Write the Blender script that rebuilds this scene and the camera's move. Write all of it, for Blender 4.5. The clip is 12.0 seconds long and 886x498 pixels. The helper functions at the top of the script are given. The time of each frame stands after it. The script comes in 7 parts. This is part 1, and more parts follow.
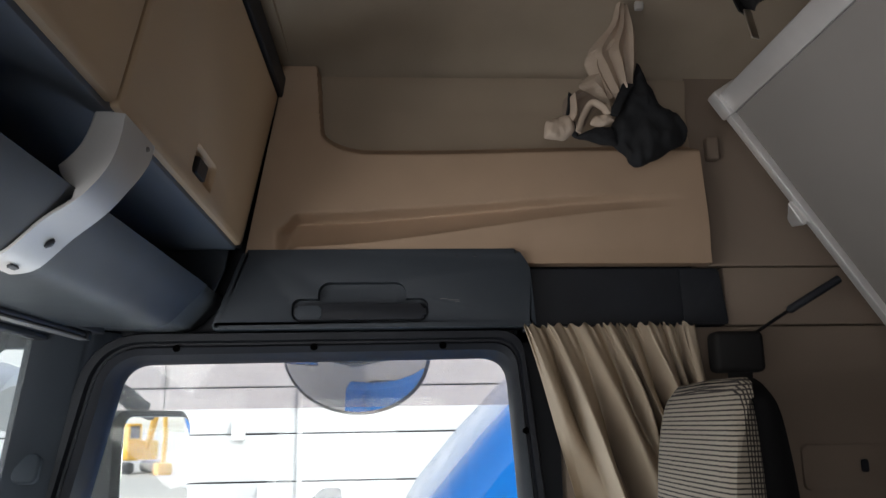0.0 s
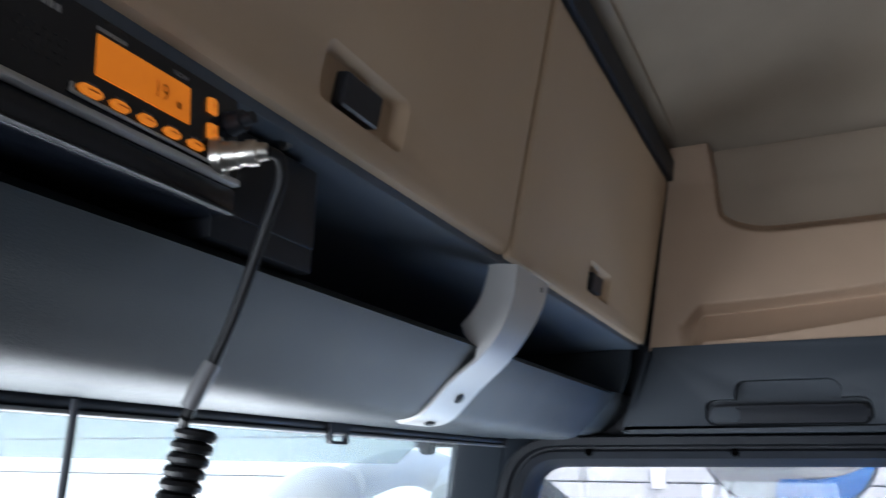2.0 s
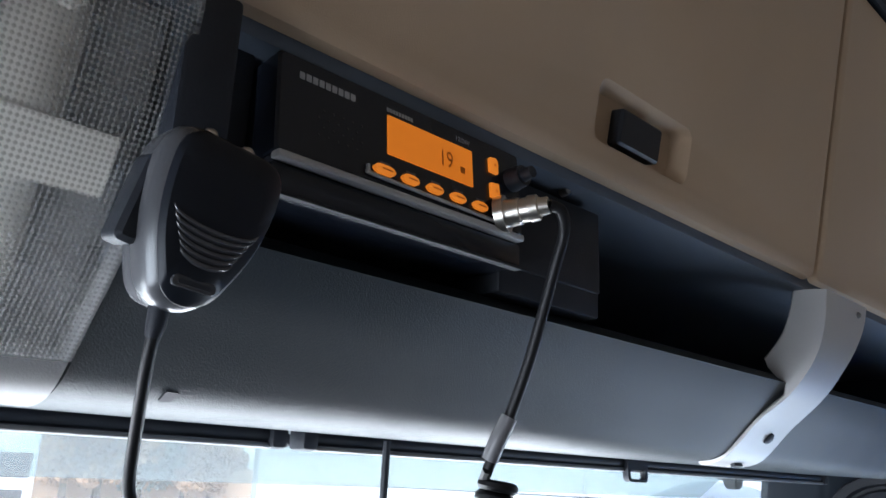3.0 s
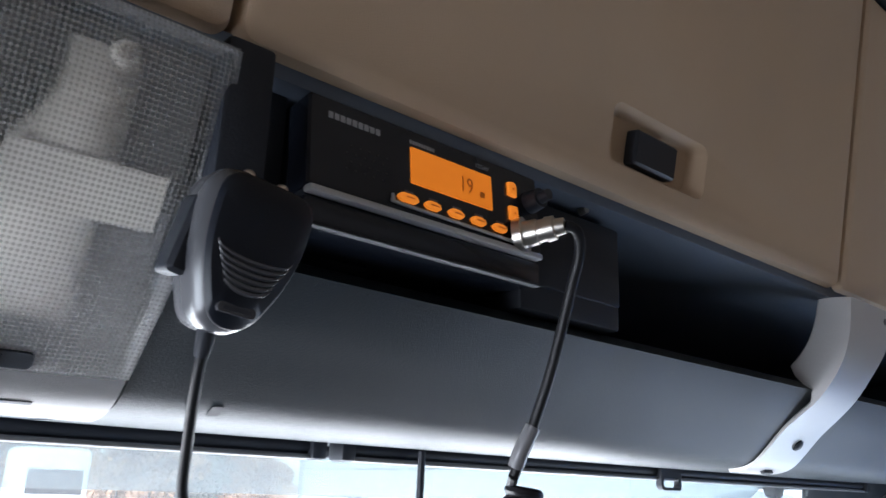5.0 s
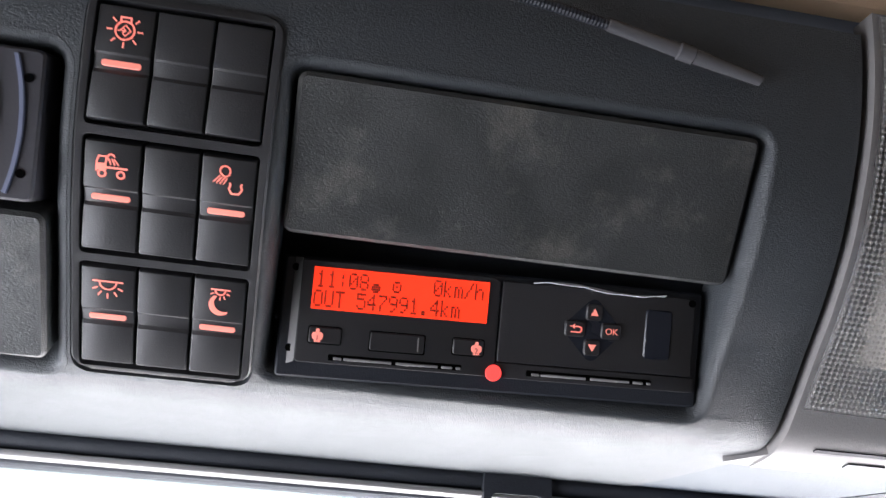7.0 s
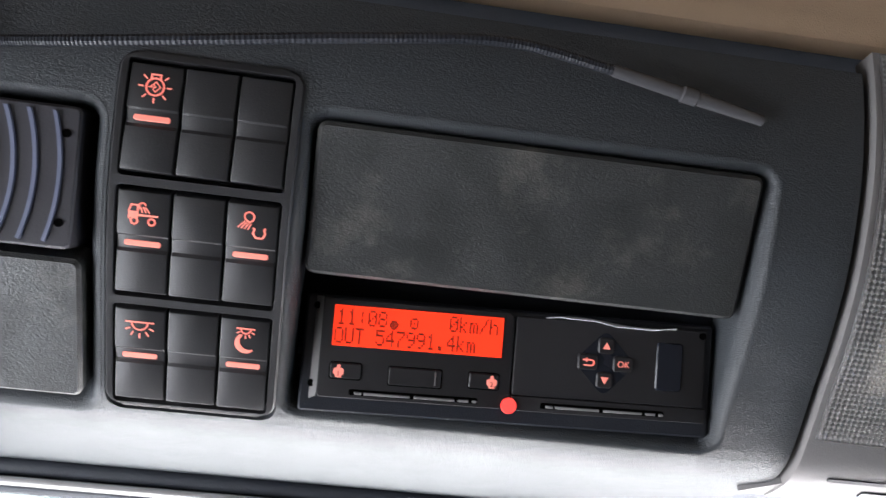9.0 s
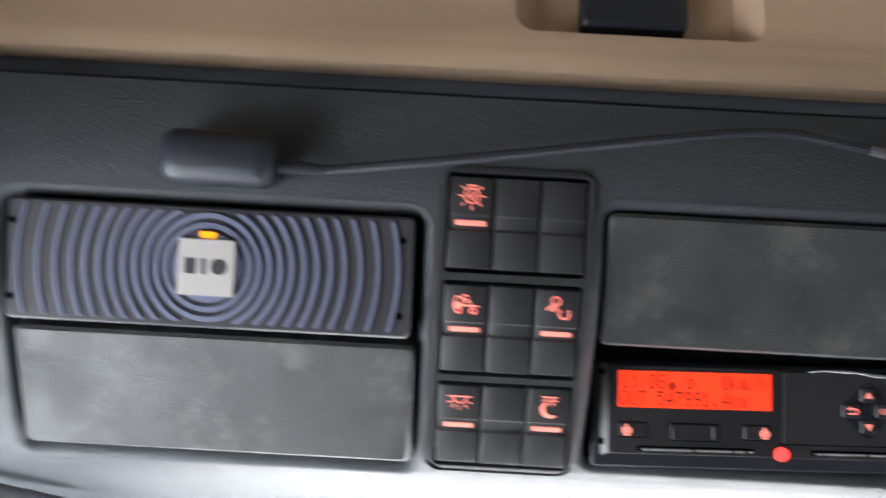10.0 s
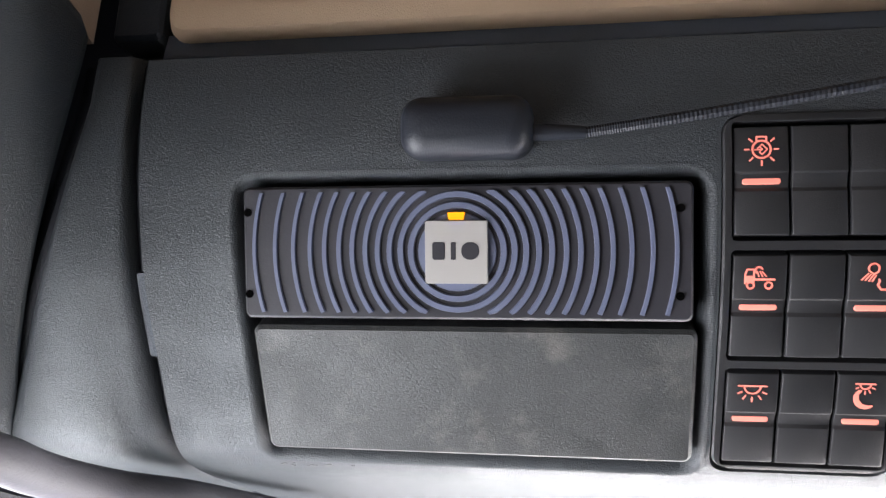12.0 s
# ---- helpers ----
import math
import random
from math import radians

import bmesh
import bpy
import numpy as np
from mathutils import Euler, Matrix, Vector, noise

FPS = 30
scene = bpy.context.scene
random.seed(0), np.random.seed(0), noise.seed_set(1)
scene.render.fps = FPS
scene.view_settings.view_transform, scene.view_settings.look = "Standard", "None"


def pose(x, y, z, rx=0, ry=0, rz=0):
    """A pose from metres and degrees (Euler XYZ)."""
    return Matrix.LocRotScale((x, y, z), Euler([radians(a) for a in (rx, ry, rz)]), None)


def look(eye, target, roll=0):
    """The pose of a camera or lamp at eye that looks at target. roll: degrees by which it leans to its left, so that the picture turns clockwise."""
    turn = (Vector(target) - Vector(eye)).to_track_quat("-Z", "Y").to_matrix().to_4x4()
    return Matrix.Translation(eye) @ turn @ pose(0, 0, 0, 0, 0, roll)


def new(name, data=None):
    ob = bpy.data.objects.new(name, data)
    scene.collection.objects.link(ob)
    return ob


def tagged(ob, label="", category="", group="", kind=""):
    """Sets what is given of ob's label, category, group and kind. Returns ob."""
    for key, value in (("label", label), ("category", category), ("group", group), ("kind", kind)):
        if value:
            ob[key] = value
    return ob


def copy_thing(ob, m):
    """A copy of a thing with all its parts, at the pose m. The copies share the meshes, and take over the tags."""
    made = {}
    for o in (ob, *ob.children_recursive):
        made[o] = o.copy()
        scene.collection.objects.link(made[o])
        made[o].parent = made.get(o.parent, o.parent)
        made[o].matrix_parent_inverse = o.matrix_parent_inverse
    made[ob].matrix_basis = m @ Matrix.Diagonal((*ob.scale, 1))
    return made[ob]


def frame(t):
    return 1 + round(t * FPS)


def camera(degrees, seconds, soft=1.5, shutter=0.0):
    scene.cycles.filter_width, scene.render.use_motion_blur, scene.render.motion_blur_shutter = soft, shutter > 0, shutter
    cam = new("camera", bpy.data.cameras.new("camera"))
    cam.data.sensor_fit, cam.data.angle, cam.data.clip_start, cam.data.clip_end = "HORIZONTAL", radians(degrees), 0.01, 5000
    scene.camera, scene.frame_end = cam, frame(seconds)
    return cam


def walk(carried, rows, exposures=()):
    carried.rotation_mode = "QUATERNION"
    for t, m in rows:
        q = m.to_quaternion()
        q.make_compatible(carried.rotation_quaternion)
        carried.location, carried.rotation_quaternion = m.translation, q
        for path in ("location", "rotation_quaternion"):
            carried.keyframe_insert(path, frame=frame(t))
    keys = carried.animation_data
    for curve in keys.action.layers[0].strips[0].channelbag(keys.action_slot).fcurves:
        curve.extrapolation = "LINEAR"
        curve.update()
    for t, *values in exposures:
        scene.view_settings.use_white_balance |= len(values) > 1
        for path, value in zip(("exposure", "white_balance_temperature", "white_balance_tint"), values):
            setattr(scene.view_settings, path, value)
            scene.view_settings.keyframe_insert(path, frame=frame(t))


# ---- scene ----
# A lorry cab seen from the driver's seat: x points to the rear, y to the passenger's side, z up, cab floor at z = 0.
cam = camera(58.1, 12.0, soft=1.35, shutter=0.35)
PATH = [
    (0, (0.007, 0.021, 1.534), (0.121, 1.971, 1.965), -1.0),
    (0.5, (0.04, -0.009, 1.552), (0.065, 1.934, 2.027), -0.2),
    (1, (0.06, -0.039, 1.576), (-0.069, 1.892, 2.08), -0.2),
    (1.3, (0.058, -0.019, 1.604), (-0.264, 1.887, 2.118), 0.2),
    (1.5, (0.055, 0.009, 1.624), (-0.415, 1.883, 2.141), 0.0),
    (1.7, (0.035, 0.041, 1.641), (-0.600, 1.865, 2.163), 0.6),
    (2, (0.001, 0.066, 1.66), (-0.832, 1.805, 2.189), 0.6),
    (2.5, (-0.008, 0.065, 1.671), (-1.183, 1.59, 2.214), 1.5),
    (3, (-0.003, 0.065, 1.68), (-1.392, 1.392, 2.237), 2.4),
    (3.2, (-0.001, 0.069, 1.681), (-1.394, 1.380, 2.264), 2.0),
    (4.8, (0.021, 0.062, 1.680), (-1.420, 1.315, 2.275), 1.8),
    (5, (0.027, 0.05, 1.676), (-1.422, 1.299, 2.26), 1.9),
    (5.2, (0.027, 0.031, 1.685), (-1.428, 1.298, 2.214), 2.4),
    (5.5, (0.028, -0.027, 1.648), (-1.463, 1.162, 2.252), 1.9),
    (5.8, (0.010, -0.097, 1.630), (-1.590, 0.931, 2.248), 2.4),
    (6, (-0.028, -0.144, 1.63), (-1.693, 0.77, 2.257), 2.3),
    (6.2, (-0.049, -0.165, 1.630), (-1.794, 0.560, 2.286), 2.4),
    (6.5, (-0.064, -0.171, 1.64), (-1.85, 0.323, 2.395), 3.6),
    (7, (-0.058, -0.133, 1.634), (-1.864, 0.122, 2.453), 3.9),
    (7.2, (-0.047, -0.133, 1.632), (-1.839, 0.124, 2.481), 3.6),
    (8.8, (-0.044, -0.124, 1.635), (-1.844, 0.058, 2.488), 4.2),
    (9, (-0.042, -0.131, 1.636), (-1.839, 0.055, 2.496), 4.1),
    (9.5, (-0.034, -0.172, 1.636), (-1.812, 0.015, 2.532), 3.9),
    (9.8, (-0.012, -0.208, 1.639), (-1.812, -0.110, 2.505), 3.6),
    (10, (0.004, -0.232, 1.631), (-1.777, -0.236, 2.541), 3.2),
    (10.3, (0.021, -0.283, 1.629), (-1.762, -0.427, 2.523), 3.4),
    (10.5, (0.017, -0.301, 1.635), (-1.755, -0.552, 2.528), 3.9),
    (11, (-0.039, -0.313, 1.648), (-1.806, -0.594, 2.542), 4.1),
    (11.5, (-0.038, -0.302, 1.647), (-1.805, -0.608, 2.531), 4.3),
    (12, (-0.035, -0.293, 1.645), (-1.814, -0.614, 2.501), 4.2),
]
EXPOSURES = [(0, 1.2, 6600, 12), (0.5, 1.6, 6350, 10), (1, 1.66, 6050, 10), (2.5, 1.80, 5750, 10), (5, 2.03, 5850, 13), (6, 1.22, 6050, 13), (6.5, 1.08, 6250, 12), (7, 2.16, 6300, 18), (9, 2.16, 6350, 16), (10, 2.46, 6350, 14), (10.5, 2.54, 6450, 16), (12, 2.32, 6500, 17)]
walk(cam, [(t, look(eye, target, roll)) for t, eye, target, roll in PATH], EXPOSURES)

# ---- light: a bright overcast sky through the windscreen and the door windows ----
world = bpy.data.worlds.new("sky")
scene.world = world
world.use_nodes = True
wn = world.node_tree.nodes
sky = wn.new("ShaderNodeTexSky")
sky.sky_type, sky.sun_disc = "NISHITA", False
sky.sun_elevation, sky.sun_rotation = radians(38), radians(143)
sky.air_density, sky.dust_density, sky.ozone_density = 1.0, 1.5, 1.0
veil = wn.new("ShaderNodeHueSaturation")
veil.inputs["Saturation"].default_value = 0.32
world.node_tree.links.new(sky.outputs[0], veil.inputs["Color"])
world.node_tree.links.new(veil.outputs[0], wn["Background"].inputs[0])
wn["Background"].inputs[1].default_value = 0.18
sun = new("sun", bpy.data.lights.new("sun", "SUN"))
sun.data.energy, sun.data.angle, sun.data.color = 1.0, radians(14), (1.0, 0.97, 0.93)
sun.matrix_world = look((6, -8, 8), (0, 0, 0))


def window_light(eye, target, wide, high, watts, color=(0.95, 0.965, 1.0)):
    """Daylight that comes in through the lower part of a window opening."""
    lamp = new("window_light", bpy.data.lights.new("window_light", "AREA"))
    lamp.data.shape, lamp.data.size, lamp.data.size_y = "RECTANGLE", wide, high
    lamp.data.energy, lamp.data.color = watts, color
    lamp.matrix_world = look(eye, target)


window_light((-0.71, 0.335, 1.46), (-0.46, 0.335, 1.76), 1.53, 0.26, 4.4, (1.0, 0.975, 0.955))
window_light((-0.33, -0.70, 1.38), (-0.35, 0.3, 1.80), 0.66, 0.50, 2.9)
window_light((-0.20, 1.69, 1.17), (-0.20, 0.5, 1.45), 0.85, 0.34, 1.7, (0.84, 0.925, 1.0))


# ---- materials ----
def shader(name, color, rough=0.5, metal=0.0, grain=0.0, scale=900.0, vary=0.12, bump=0.0, bump_scale=300.0, stain=0.0, spec=0.35, kind="noise"):
    """A surface with variation at two scales and a fine relief, in metres."""
    m = bpy.data.materials.new(name)
    m.use_nodes = True
    n, l = m.node_tree.nodes, m.node_tree.links
    b = n["Principled BSDF"]
    b.inputs["Roughness"].default_value, b.inputs["Metallic"].default_value = rough, metal
    b.inputs["Specular IOR Level"].default_value = spec
    place = n.new("ShaderNodeTexCoord").outputs["Object"]
    big = n.new("ShaderNodeTexNoise")
    big.inputs["Scale"].default_value, big.inputs["Detail"].default_value = 9.0, 5.0
    fine = n.new("ShaderNodeTexNoise")
    fine.inputs["Scale"].default_value, fine.inputs["Detail"].default_value = scale, 2.0
    l.new(place, big.inputs["Vector"]), l.new(place, fine.inputs["Vector"])
    mix = n.new("ShaderNodeMath")
    mix.operation = "MULTIPLY_ADD"
    l.new(fine.outputs["Fac"], mix.inputs[0])
    mix.inputs[1].default_value = grain
    l.new(big.outputs["Fac"], mix.inputs[2])
    ramp = n.new("ShaderNodeMapRange")
    ramp.inputs["From Min"].default_value, ramp.inputs["From Max"].default_value = 0.3, 0.7 + grain
    ramp.inputs["To Min"].default_value, ramp.inputs["To Max"].default_value = 1 - vary, 1 + vary
    l.new(mix.outputs[0], ramp.inputs["Value"])
    hue = n.new("ShaderNodeHueSaturation")
    hue.inputs["Color"].default_value = (*color, 1)
    l.new(ramp.outputs[0], hue.inputs["Value"])
    out = hue.outputs[0]
    if stain:
        patch = n.new("ShaderNodeTexNoise")
        patch.inputs["Scale"].default_value, patch.inputs["Detail"].default_value, patch.inputs["Roughness"].default_value = 34.0, 6.0, 0.65
        l.new(place, patch.inputs["Vector"])
        where = n.new("ShaderNodeMapRange")
        where.inputs["From Min"].default_value, where.inputs["From Max"].default_value = 0.55, 0.72
        where.inputs["To Max"].default_value = stain
        l.new(patch.outputs["Fac"], where.inputs["Value"])
        smear = n.new("ShaderNodeTexNoise")
        smear.inputs["Scale"].default_value, smear.inputs["Detail"].default_value, smear.inputs["Distortion"].default_value = 48.0, 3.0, 0.8
        l.new(place, smear.inputs["Vector"])
        over = n.new("ShaderNodeMix")
        over.data_type = "RGBA"
        l.new(where.outputs[0], over.inputs["Factor"])
        l.new(out, over.inputs["A"])
        over.inputs["B"].default_value = (0.2, 0.19, 0.165, 1)
        out = over.outputs["Result"]
    l.new(out, b.inputs["Base Color"])
    rr = n.new("ShaderNodeMapRange")
    rr.inputs["To Min"].default_value, rr.inputs["To Max"].default_value = rough * 0.82, min(rough * 1.2, 1)
    l.new(smear.outputs["Fac"] if stain else big.outputs["Fac"], rr.inputs["Value"])
    if stain:
        rr.inputs["From Min"].default_value, rr.inputs["From Max"].default_value = 0.40, 0.62
        rr.inputs["To Min"].default_value, rr.inputs["To Max"].default_value = rough * 0.62, rough * 1.25
    l.new(rr.outputs[0], b.inputs["Roughness"])
    if bump:
        if kind == "leather":
            tex = n.new("ShaderNodeTexVoronoi")
            tex.feature = "DISTANCE_TO_EDGE"
            bend = n.new("ShaderNodeTexNoise")
            bend.inputs["Scale"].default_value = bump_scale * 0.6
            l.new(place, bend.inputs["Vector"])
            add = n.new("ShaderNodeVectorMath")
            add.operation = "MULTIPLY_ADD"
            l.new(bend.outputs["Color"], add.inputs[0])
            add.inputs[1].default_value = (1.6 / bump_scale,) * 3
            slant = n.new("ShaderNodeMapping")
            slant.inputs["Rotation"].default_value = (0.5, 0.3, 0.6)
            slant.inputs["Scale"].default_value = (1.0, 0.5, 0.8)
            l.new(place, slant.inputs["Vector"])
            l.new(slant.outputs[0], add.inputs[2])
            l.new(add.outputs[0], tex.inputs["Vector"])
            tex.inputs["Scale"].default_value = bump_scale
            flat = n.new("ShaderNodeMapRange")
            flat.interpolation_type = "SMOOTHSTEP"
            flat.inputs["From Max"].default_value = 0.20
            l.new(tex.outputs["Distance"], flat.inputs["Value"])
            height = flat.outputs[0]
            # creases run together in patches
            worn = n.new("ShaderNodeTexNoise")
            worn.inputs["Scale"].default_value, worn.inputs["Detail"].default_value = 38.0, 3.0
            l.new(place, worn.inputs["Vector"])
            crease = n.new("ShaderNodeTexNoise")
            crease.inputs["Scale"].default_value, crease.inputs["Detail"].default_value, crease.inputs["Distortion"].default_value = bump_scale * 0.45, 5.0, 1.2
            l.new(place, crease.inputs["Vector"])
            some = n.new("ShaderNodeMapRange")
            some.inputs["From Min"].default_value, some.inputs["From Max"].default_value = 0.38, 0.66
            some.inputs["To Min"].default_value, some.inputs["To Max"].default_value = 0.25, 1.0
            l.new(worn.outputs["Fac"], some.inputs["Value"])
            both = n.new("ShaderNodeMath")
            both.operation = "MULTIPLY_ADD"
            l.new(crease.outputs["Fac"], both.inputs[0])
            both.inputs[1].default_value = 1.1
            l.new(height, both.inputs[2])
            less = n.new("ShaderNodeMath")
            less.operation = "MULTIPLY"
            l.new(both.outputs[0], less.inputs[0]), l.new(some.outputs[0], less.inputs[1])
            height = less.outputs[0]
        else:
            tex = n.new("ShaderNodeTexNoise")
            tex.inputs["Detail"].default_value = 4.0
            tex.inputs["Scale"].default_value = bump_scale
            l.new(place, tex.inputs["Vector"])
            height = tex.outputs["Fac"]
        rel = n.new("ShaderNodeBump")
        rel.inputs["Strength"].default_value, rel.inputs["Distance"].default_value = bump, 0.0015
        l.new(height, rel.inputs["Height"])
        l.new(rel.outputs[0], b.inputs["Normal"])
    return m


def glow(name, color, power):
    m = shader(name, color, 0.4, vary=0.05)
    b = m.node_tree.nodes["Principled BSDF"]
    b.inputs["Emission Color"].default_value = (*color, 1)
    b.inputs["Emission Strength"].default_value = power
    return m


def see_through(name, color, gloss=0.03, clear=0.97, dust=0.0):
    """A pane: mostly clear and tinted, with a mirror-like skin and perhaps a film of dust."""
    m = bpy.data.materials.new(name)
    m.use_nodes = True
    n, l = m.node_tree.nodes, m.node_tree.links
    n.remove(n["Principled BSDF"])
    tr, gl = n.new("ShaderNodeBsdfTransparent"), n.new("ShaderNodeBsdfGlossy")
    tr.inputs[0].default_value = (*[c * clear for c in color], 1)
    gl.inputs["Roughness"].default_value = 0.02
    mx = n.new("ShaderNodeMixShader")
    mx.inputs[0].default_value = gloss
    l.new(tr.outputs[0], mx.inputs[1]), l.new(gl.outputs[0], mx.inputs[2])
    out = mx
    if dust:
        film, out = n.new("ShaderNodeBsdfTranslucent"), n.new("ShaderNodeMixShader")
        film.inputs[0].default_value = (0.7, 0.7, 0.7, 1)
        out.inputs[0].default_value = dust
        l.new(mx.outputs[0], out.inputs[1]), l.new(film.outputs[0], out.inputs[2])
    l.new(out.outputs[0], n["Material Output"].inputs[0])
    return m


SLATE = shader("slate_plastic", (0.0415, 0.0475, 0.0515), 0.40, grain=0.3, vary=0.1, bump=0.34, bump_scale=1050, kind="leather")
SLATE_SMOOTH = shader("slate_plastic_fine", (0.031, 0.0405, 0.052), 0.5, grain=0.3, vary=0.1, bump=0.3, bump_scale=900)
GRILLE = shader("grille_wire", (0.045, 0.054, 0.07), 0.45, vary=0.1)
SHELF_INNER = shader("shelf_inside_plastic", (0.085, 0.105, 0.135), 0.55, vary=0.12, bump=0.2, bump_scale=900)
FASCIA = shader("shelf_plastic", (0.0155, 0.0205, 0.0245), 0.5, spec=0.27, grain=0.3, vary=0.1, bump=0.3, bump_scale=900)
LID = shader("lid_plastic", (0.036, 0.0388, 0.0385), 0.46, grain=0.3, vary=0.12, bump=0.27, bump_scale=1100, stain=0.3, kind="leather")
BLACK = shader("black_plastic", (0.017, 0.020, 0.026), 0.42, vary=0.15, bump=0.12, bump_scale=1200)
HOLE = shader("dark_hole", (0.002, 0.002, 0.002), 0.9, vary=0.0, spec=0.0)
BLACK_GLOSS = shader("black_gloss_plastic", (0.0115, 0.0145, 0.0215), 0.25, vary=0.1)
SWITCH = shader("switch_plastic", (0.025, 0.0257, 0.027), 0.36, vary=0.1, bump=0.1, bump_scale=1500)
SLEEVE_GLOSS = shader("glossy_sleeve", (0.075, 0.076, 0.08), 0.18, vary=0.1, spec=0.7)
TACHO_FACE = shader("tachograph_plastic", (0.021, 0.021, 0.0225), 0.36, vary=0.12, bump=0.08, bump_scale=1500, spec=0.3)
TACHO_EDGE = shader("worn_grey_edge", (0.15, 0.15, 0.148), 0.4, vary=0.25, bump=0.15, bump_scale=300)
SLOT_EDGE = shader("pale_slot_edge", (0.2, 0.2, 0.2), 0.4, vary=0.2)
RUBBER = shader("rubber", (0.016, 0.019, 0.025), 0.6, vary=0.15, bump=0.2, bump_scale=700)
GREY_RUBBER = shader("grey_rubber", (0.10, 0.098, 0.108), 0.55, vary=0.15, bump=0.2, bump_scale=500)
SEAL = shader("door_seal_plastic", (0.016, 0.0185, 0.024), 0.48, vary=0.12, bump=0.12, bump_scale=600, spec=0.22)
BEIGE = shader("beige_flap_vinyl", (0.465, 0.342, 0.228), 0.6, grain=0.35, vary=0.06, bump=0.3, bump_scale=1400)
BEIGE_WALL = shader("beige_moulded_liner", (0.405, 0.291, 0.203), 0.6, grain=0.3, vary=0.07, bump=0.3, bump_scale=1100)
HEADLINER = shader("headliner_felt", (0.375, 0.312, 0.242), 0.95, grain=0.9, scale=1100, vary=0.16, bump=0.5, bump_scale=900)
# one felt in two tones: the rear panels' shade is put into SIDE_FELT
INSERT_FELT = shader("liner_felt", (0.315, 0.252, 0.19), 0.9, grain=0.8, scale=1200, vary=0.1, bump=0.4, bump_scale=900)
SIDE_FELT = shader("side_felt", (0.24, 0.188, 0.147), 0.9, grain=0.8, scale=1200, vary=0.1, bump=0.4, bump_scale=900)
ALU = shader("painted_aluminium", (0.47, 0.47, 0.465), 0.36, 0.1, grain=0.3, vary=0.1, bump=0.08, bump_scale=300)
BUNK_FELT = shader("bunk_grey_felt", (0.21, 0.193, 0.18), 0.9, grain=0.8, scale=1300, vary=0.08, bump=0.35, bump_scale=800)
BUNK_ALU = shader("bunk_aluminium", (0.6, 0.59, 0.58), 0.42, 0.55, vary=0.07)
CURTAIN = shader("beige_curtain_cloth", (0.42, 0.345, 0.26), 0.9, grain=0.8, scale=1600, vary=0.12, bump=0.4, bump_scale=1500)
DARK_CLOTH = shader("black_curtain_lining", (0.010, 0.0112, 0.0135), 0.85, grain=0.8, scale=1600, vary=0.2, bump=0.4, bump_scale=1200)
RIB = shader("blue_grey_rib", (0.115, 0.132, 0.195), 0.4, vary=0.06)
PLATE = shader("brown_black_plate", (0.031, 0.031, 0.036), 0.38, vary=0.2, bump=0.06, bump_scale=900)
SILVER = shader("satin_silver", (0.37, 0.36, 0.335), 0.45, 0.15, vary=0.06)
CHROME = shader("nickel", (0.66, 0.615, 0.55), 0.3, 1.0, vary=0.08)
GREY_PLASTIC = shader("light_grey_plastic", (0.155, 0.153, 0.15), 0.45, vary=0.08, bump=0.12, bump_scale=900)
MIC_RIM = shader("grey_satin_plastic", (0.058, 0.060, 0.065), 0.26, vary=0.08, spec=0.6)
MIC_FACE = shader("black_satin_plastic", (0.009, 0.011, 0.016), 0.38, vary=0.1, spec=0.2)
LAMP_INNER = shader("lamp_inner_grey", (0.13, 0.127, 0.122), 0.5, vary=0.1)
LAMP_WHITE = shader("lamp_reflector_white", (0.72, 0.675, 0.58), 0.4, vary=0.05)
SEAT_SHELL = shader("black_seat_cover", (0.0045, 0.0045, 0.005), 0.8, vary=0.2, bump=0.3, bump_scale=900, spec=0.1)
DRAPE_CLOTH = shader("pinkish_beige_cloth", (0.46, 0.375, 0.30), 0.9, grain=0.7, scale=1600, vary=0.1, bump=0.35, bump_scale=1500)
WEBBING = shader("black_webbing", (0.006, 0.006, 0.0065), 0.7, vary=0.2, bump=0.4, bump_scale=1500)
CABLE = shader("black_cable", (0.006, 0.0063, 0.0072), 0.42, vary=0.1, spec=0.25)
CLEAR_SLEEVE = shader("grey_heatshrink", (0.12, 0.12, 0.125), 0.25, vary=0.1)
ICON = glow("lit_red_symbol", (0.9, 0.25, 0.19), 0.13)
LCD_RED = glow("lit_red_display", (1.0, 0.04, 0.010), 0.2)
LCD_AMBER = glow("lit_amber_display", (1.0, 0.26, 0.012), 0.11)
LCD_BUTTON = glow("lit_amber_button", (1.0, 0.28, 0.02), 0.13)
LED_YELLOW = glow("lit_yellow_led", (1.0, 0.31, 0.0), 0.2)
DARK_INK = shader("display_segment", (0.10, 0.02, 0.01), 0.5)
AMBER_INK = shader("amber_segment", (0.74, 0.19, 0.010), 0.5)
PALE_DIM = shader("dim_print", (0.085, 0.088, 0.095), 0.5)
PALE_INK = shader("grey_print", (0.34, 0.35, 0.37), 0.5)
GLASS = see_through("window_glass", (0.97, 1.0, 0.99))
SCREEN_GLASS = see_through("dusty_windscreen_glass", (0.96, 1.0, 0.99), dust=0.13)
TINT = see_through("smoked_tint", (0.70, 0.775, 0.77), dust=0.22)
TINT_DARK = see_through("smoked_deflector", (0.86, 0.81, 0.81), dust=0.10)
MIRROR = shader("mirror_glass", (0.85, 0.87, 0.88), 0.02, 1.0, vary=0.0)
WHITE_PAINT = shader("white_paint", (0.78, 0.79, 0.8), 0.35, vary=0.04)
GREY_CLADDING = shader("grey_cladding", (0.25, 0.27, 0.275), 0.55, vary=0.06, grain=0.3, scale=6)
WALL_PANEL = shader("pale_cladding", (0.52, 0.535, 0.55), 0.5, vary=0.04)
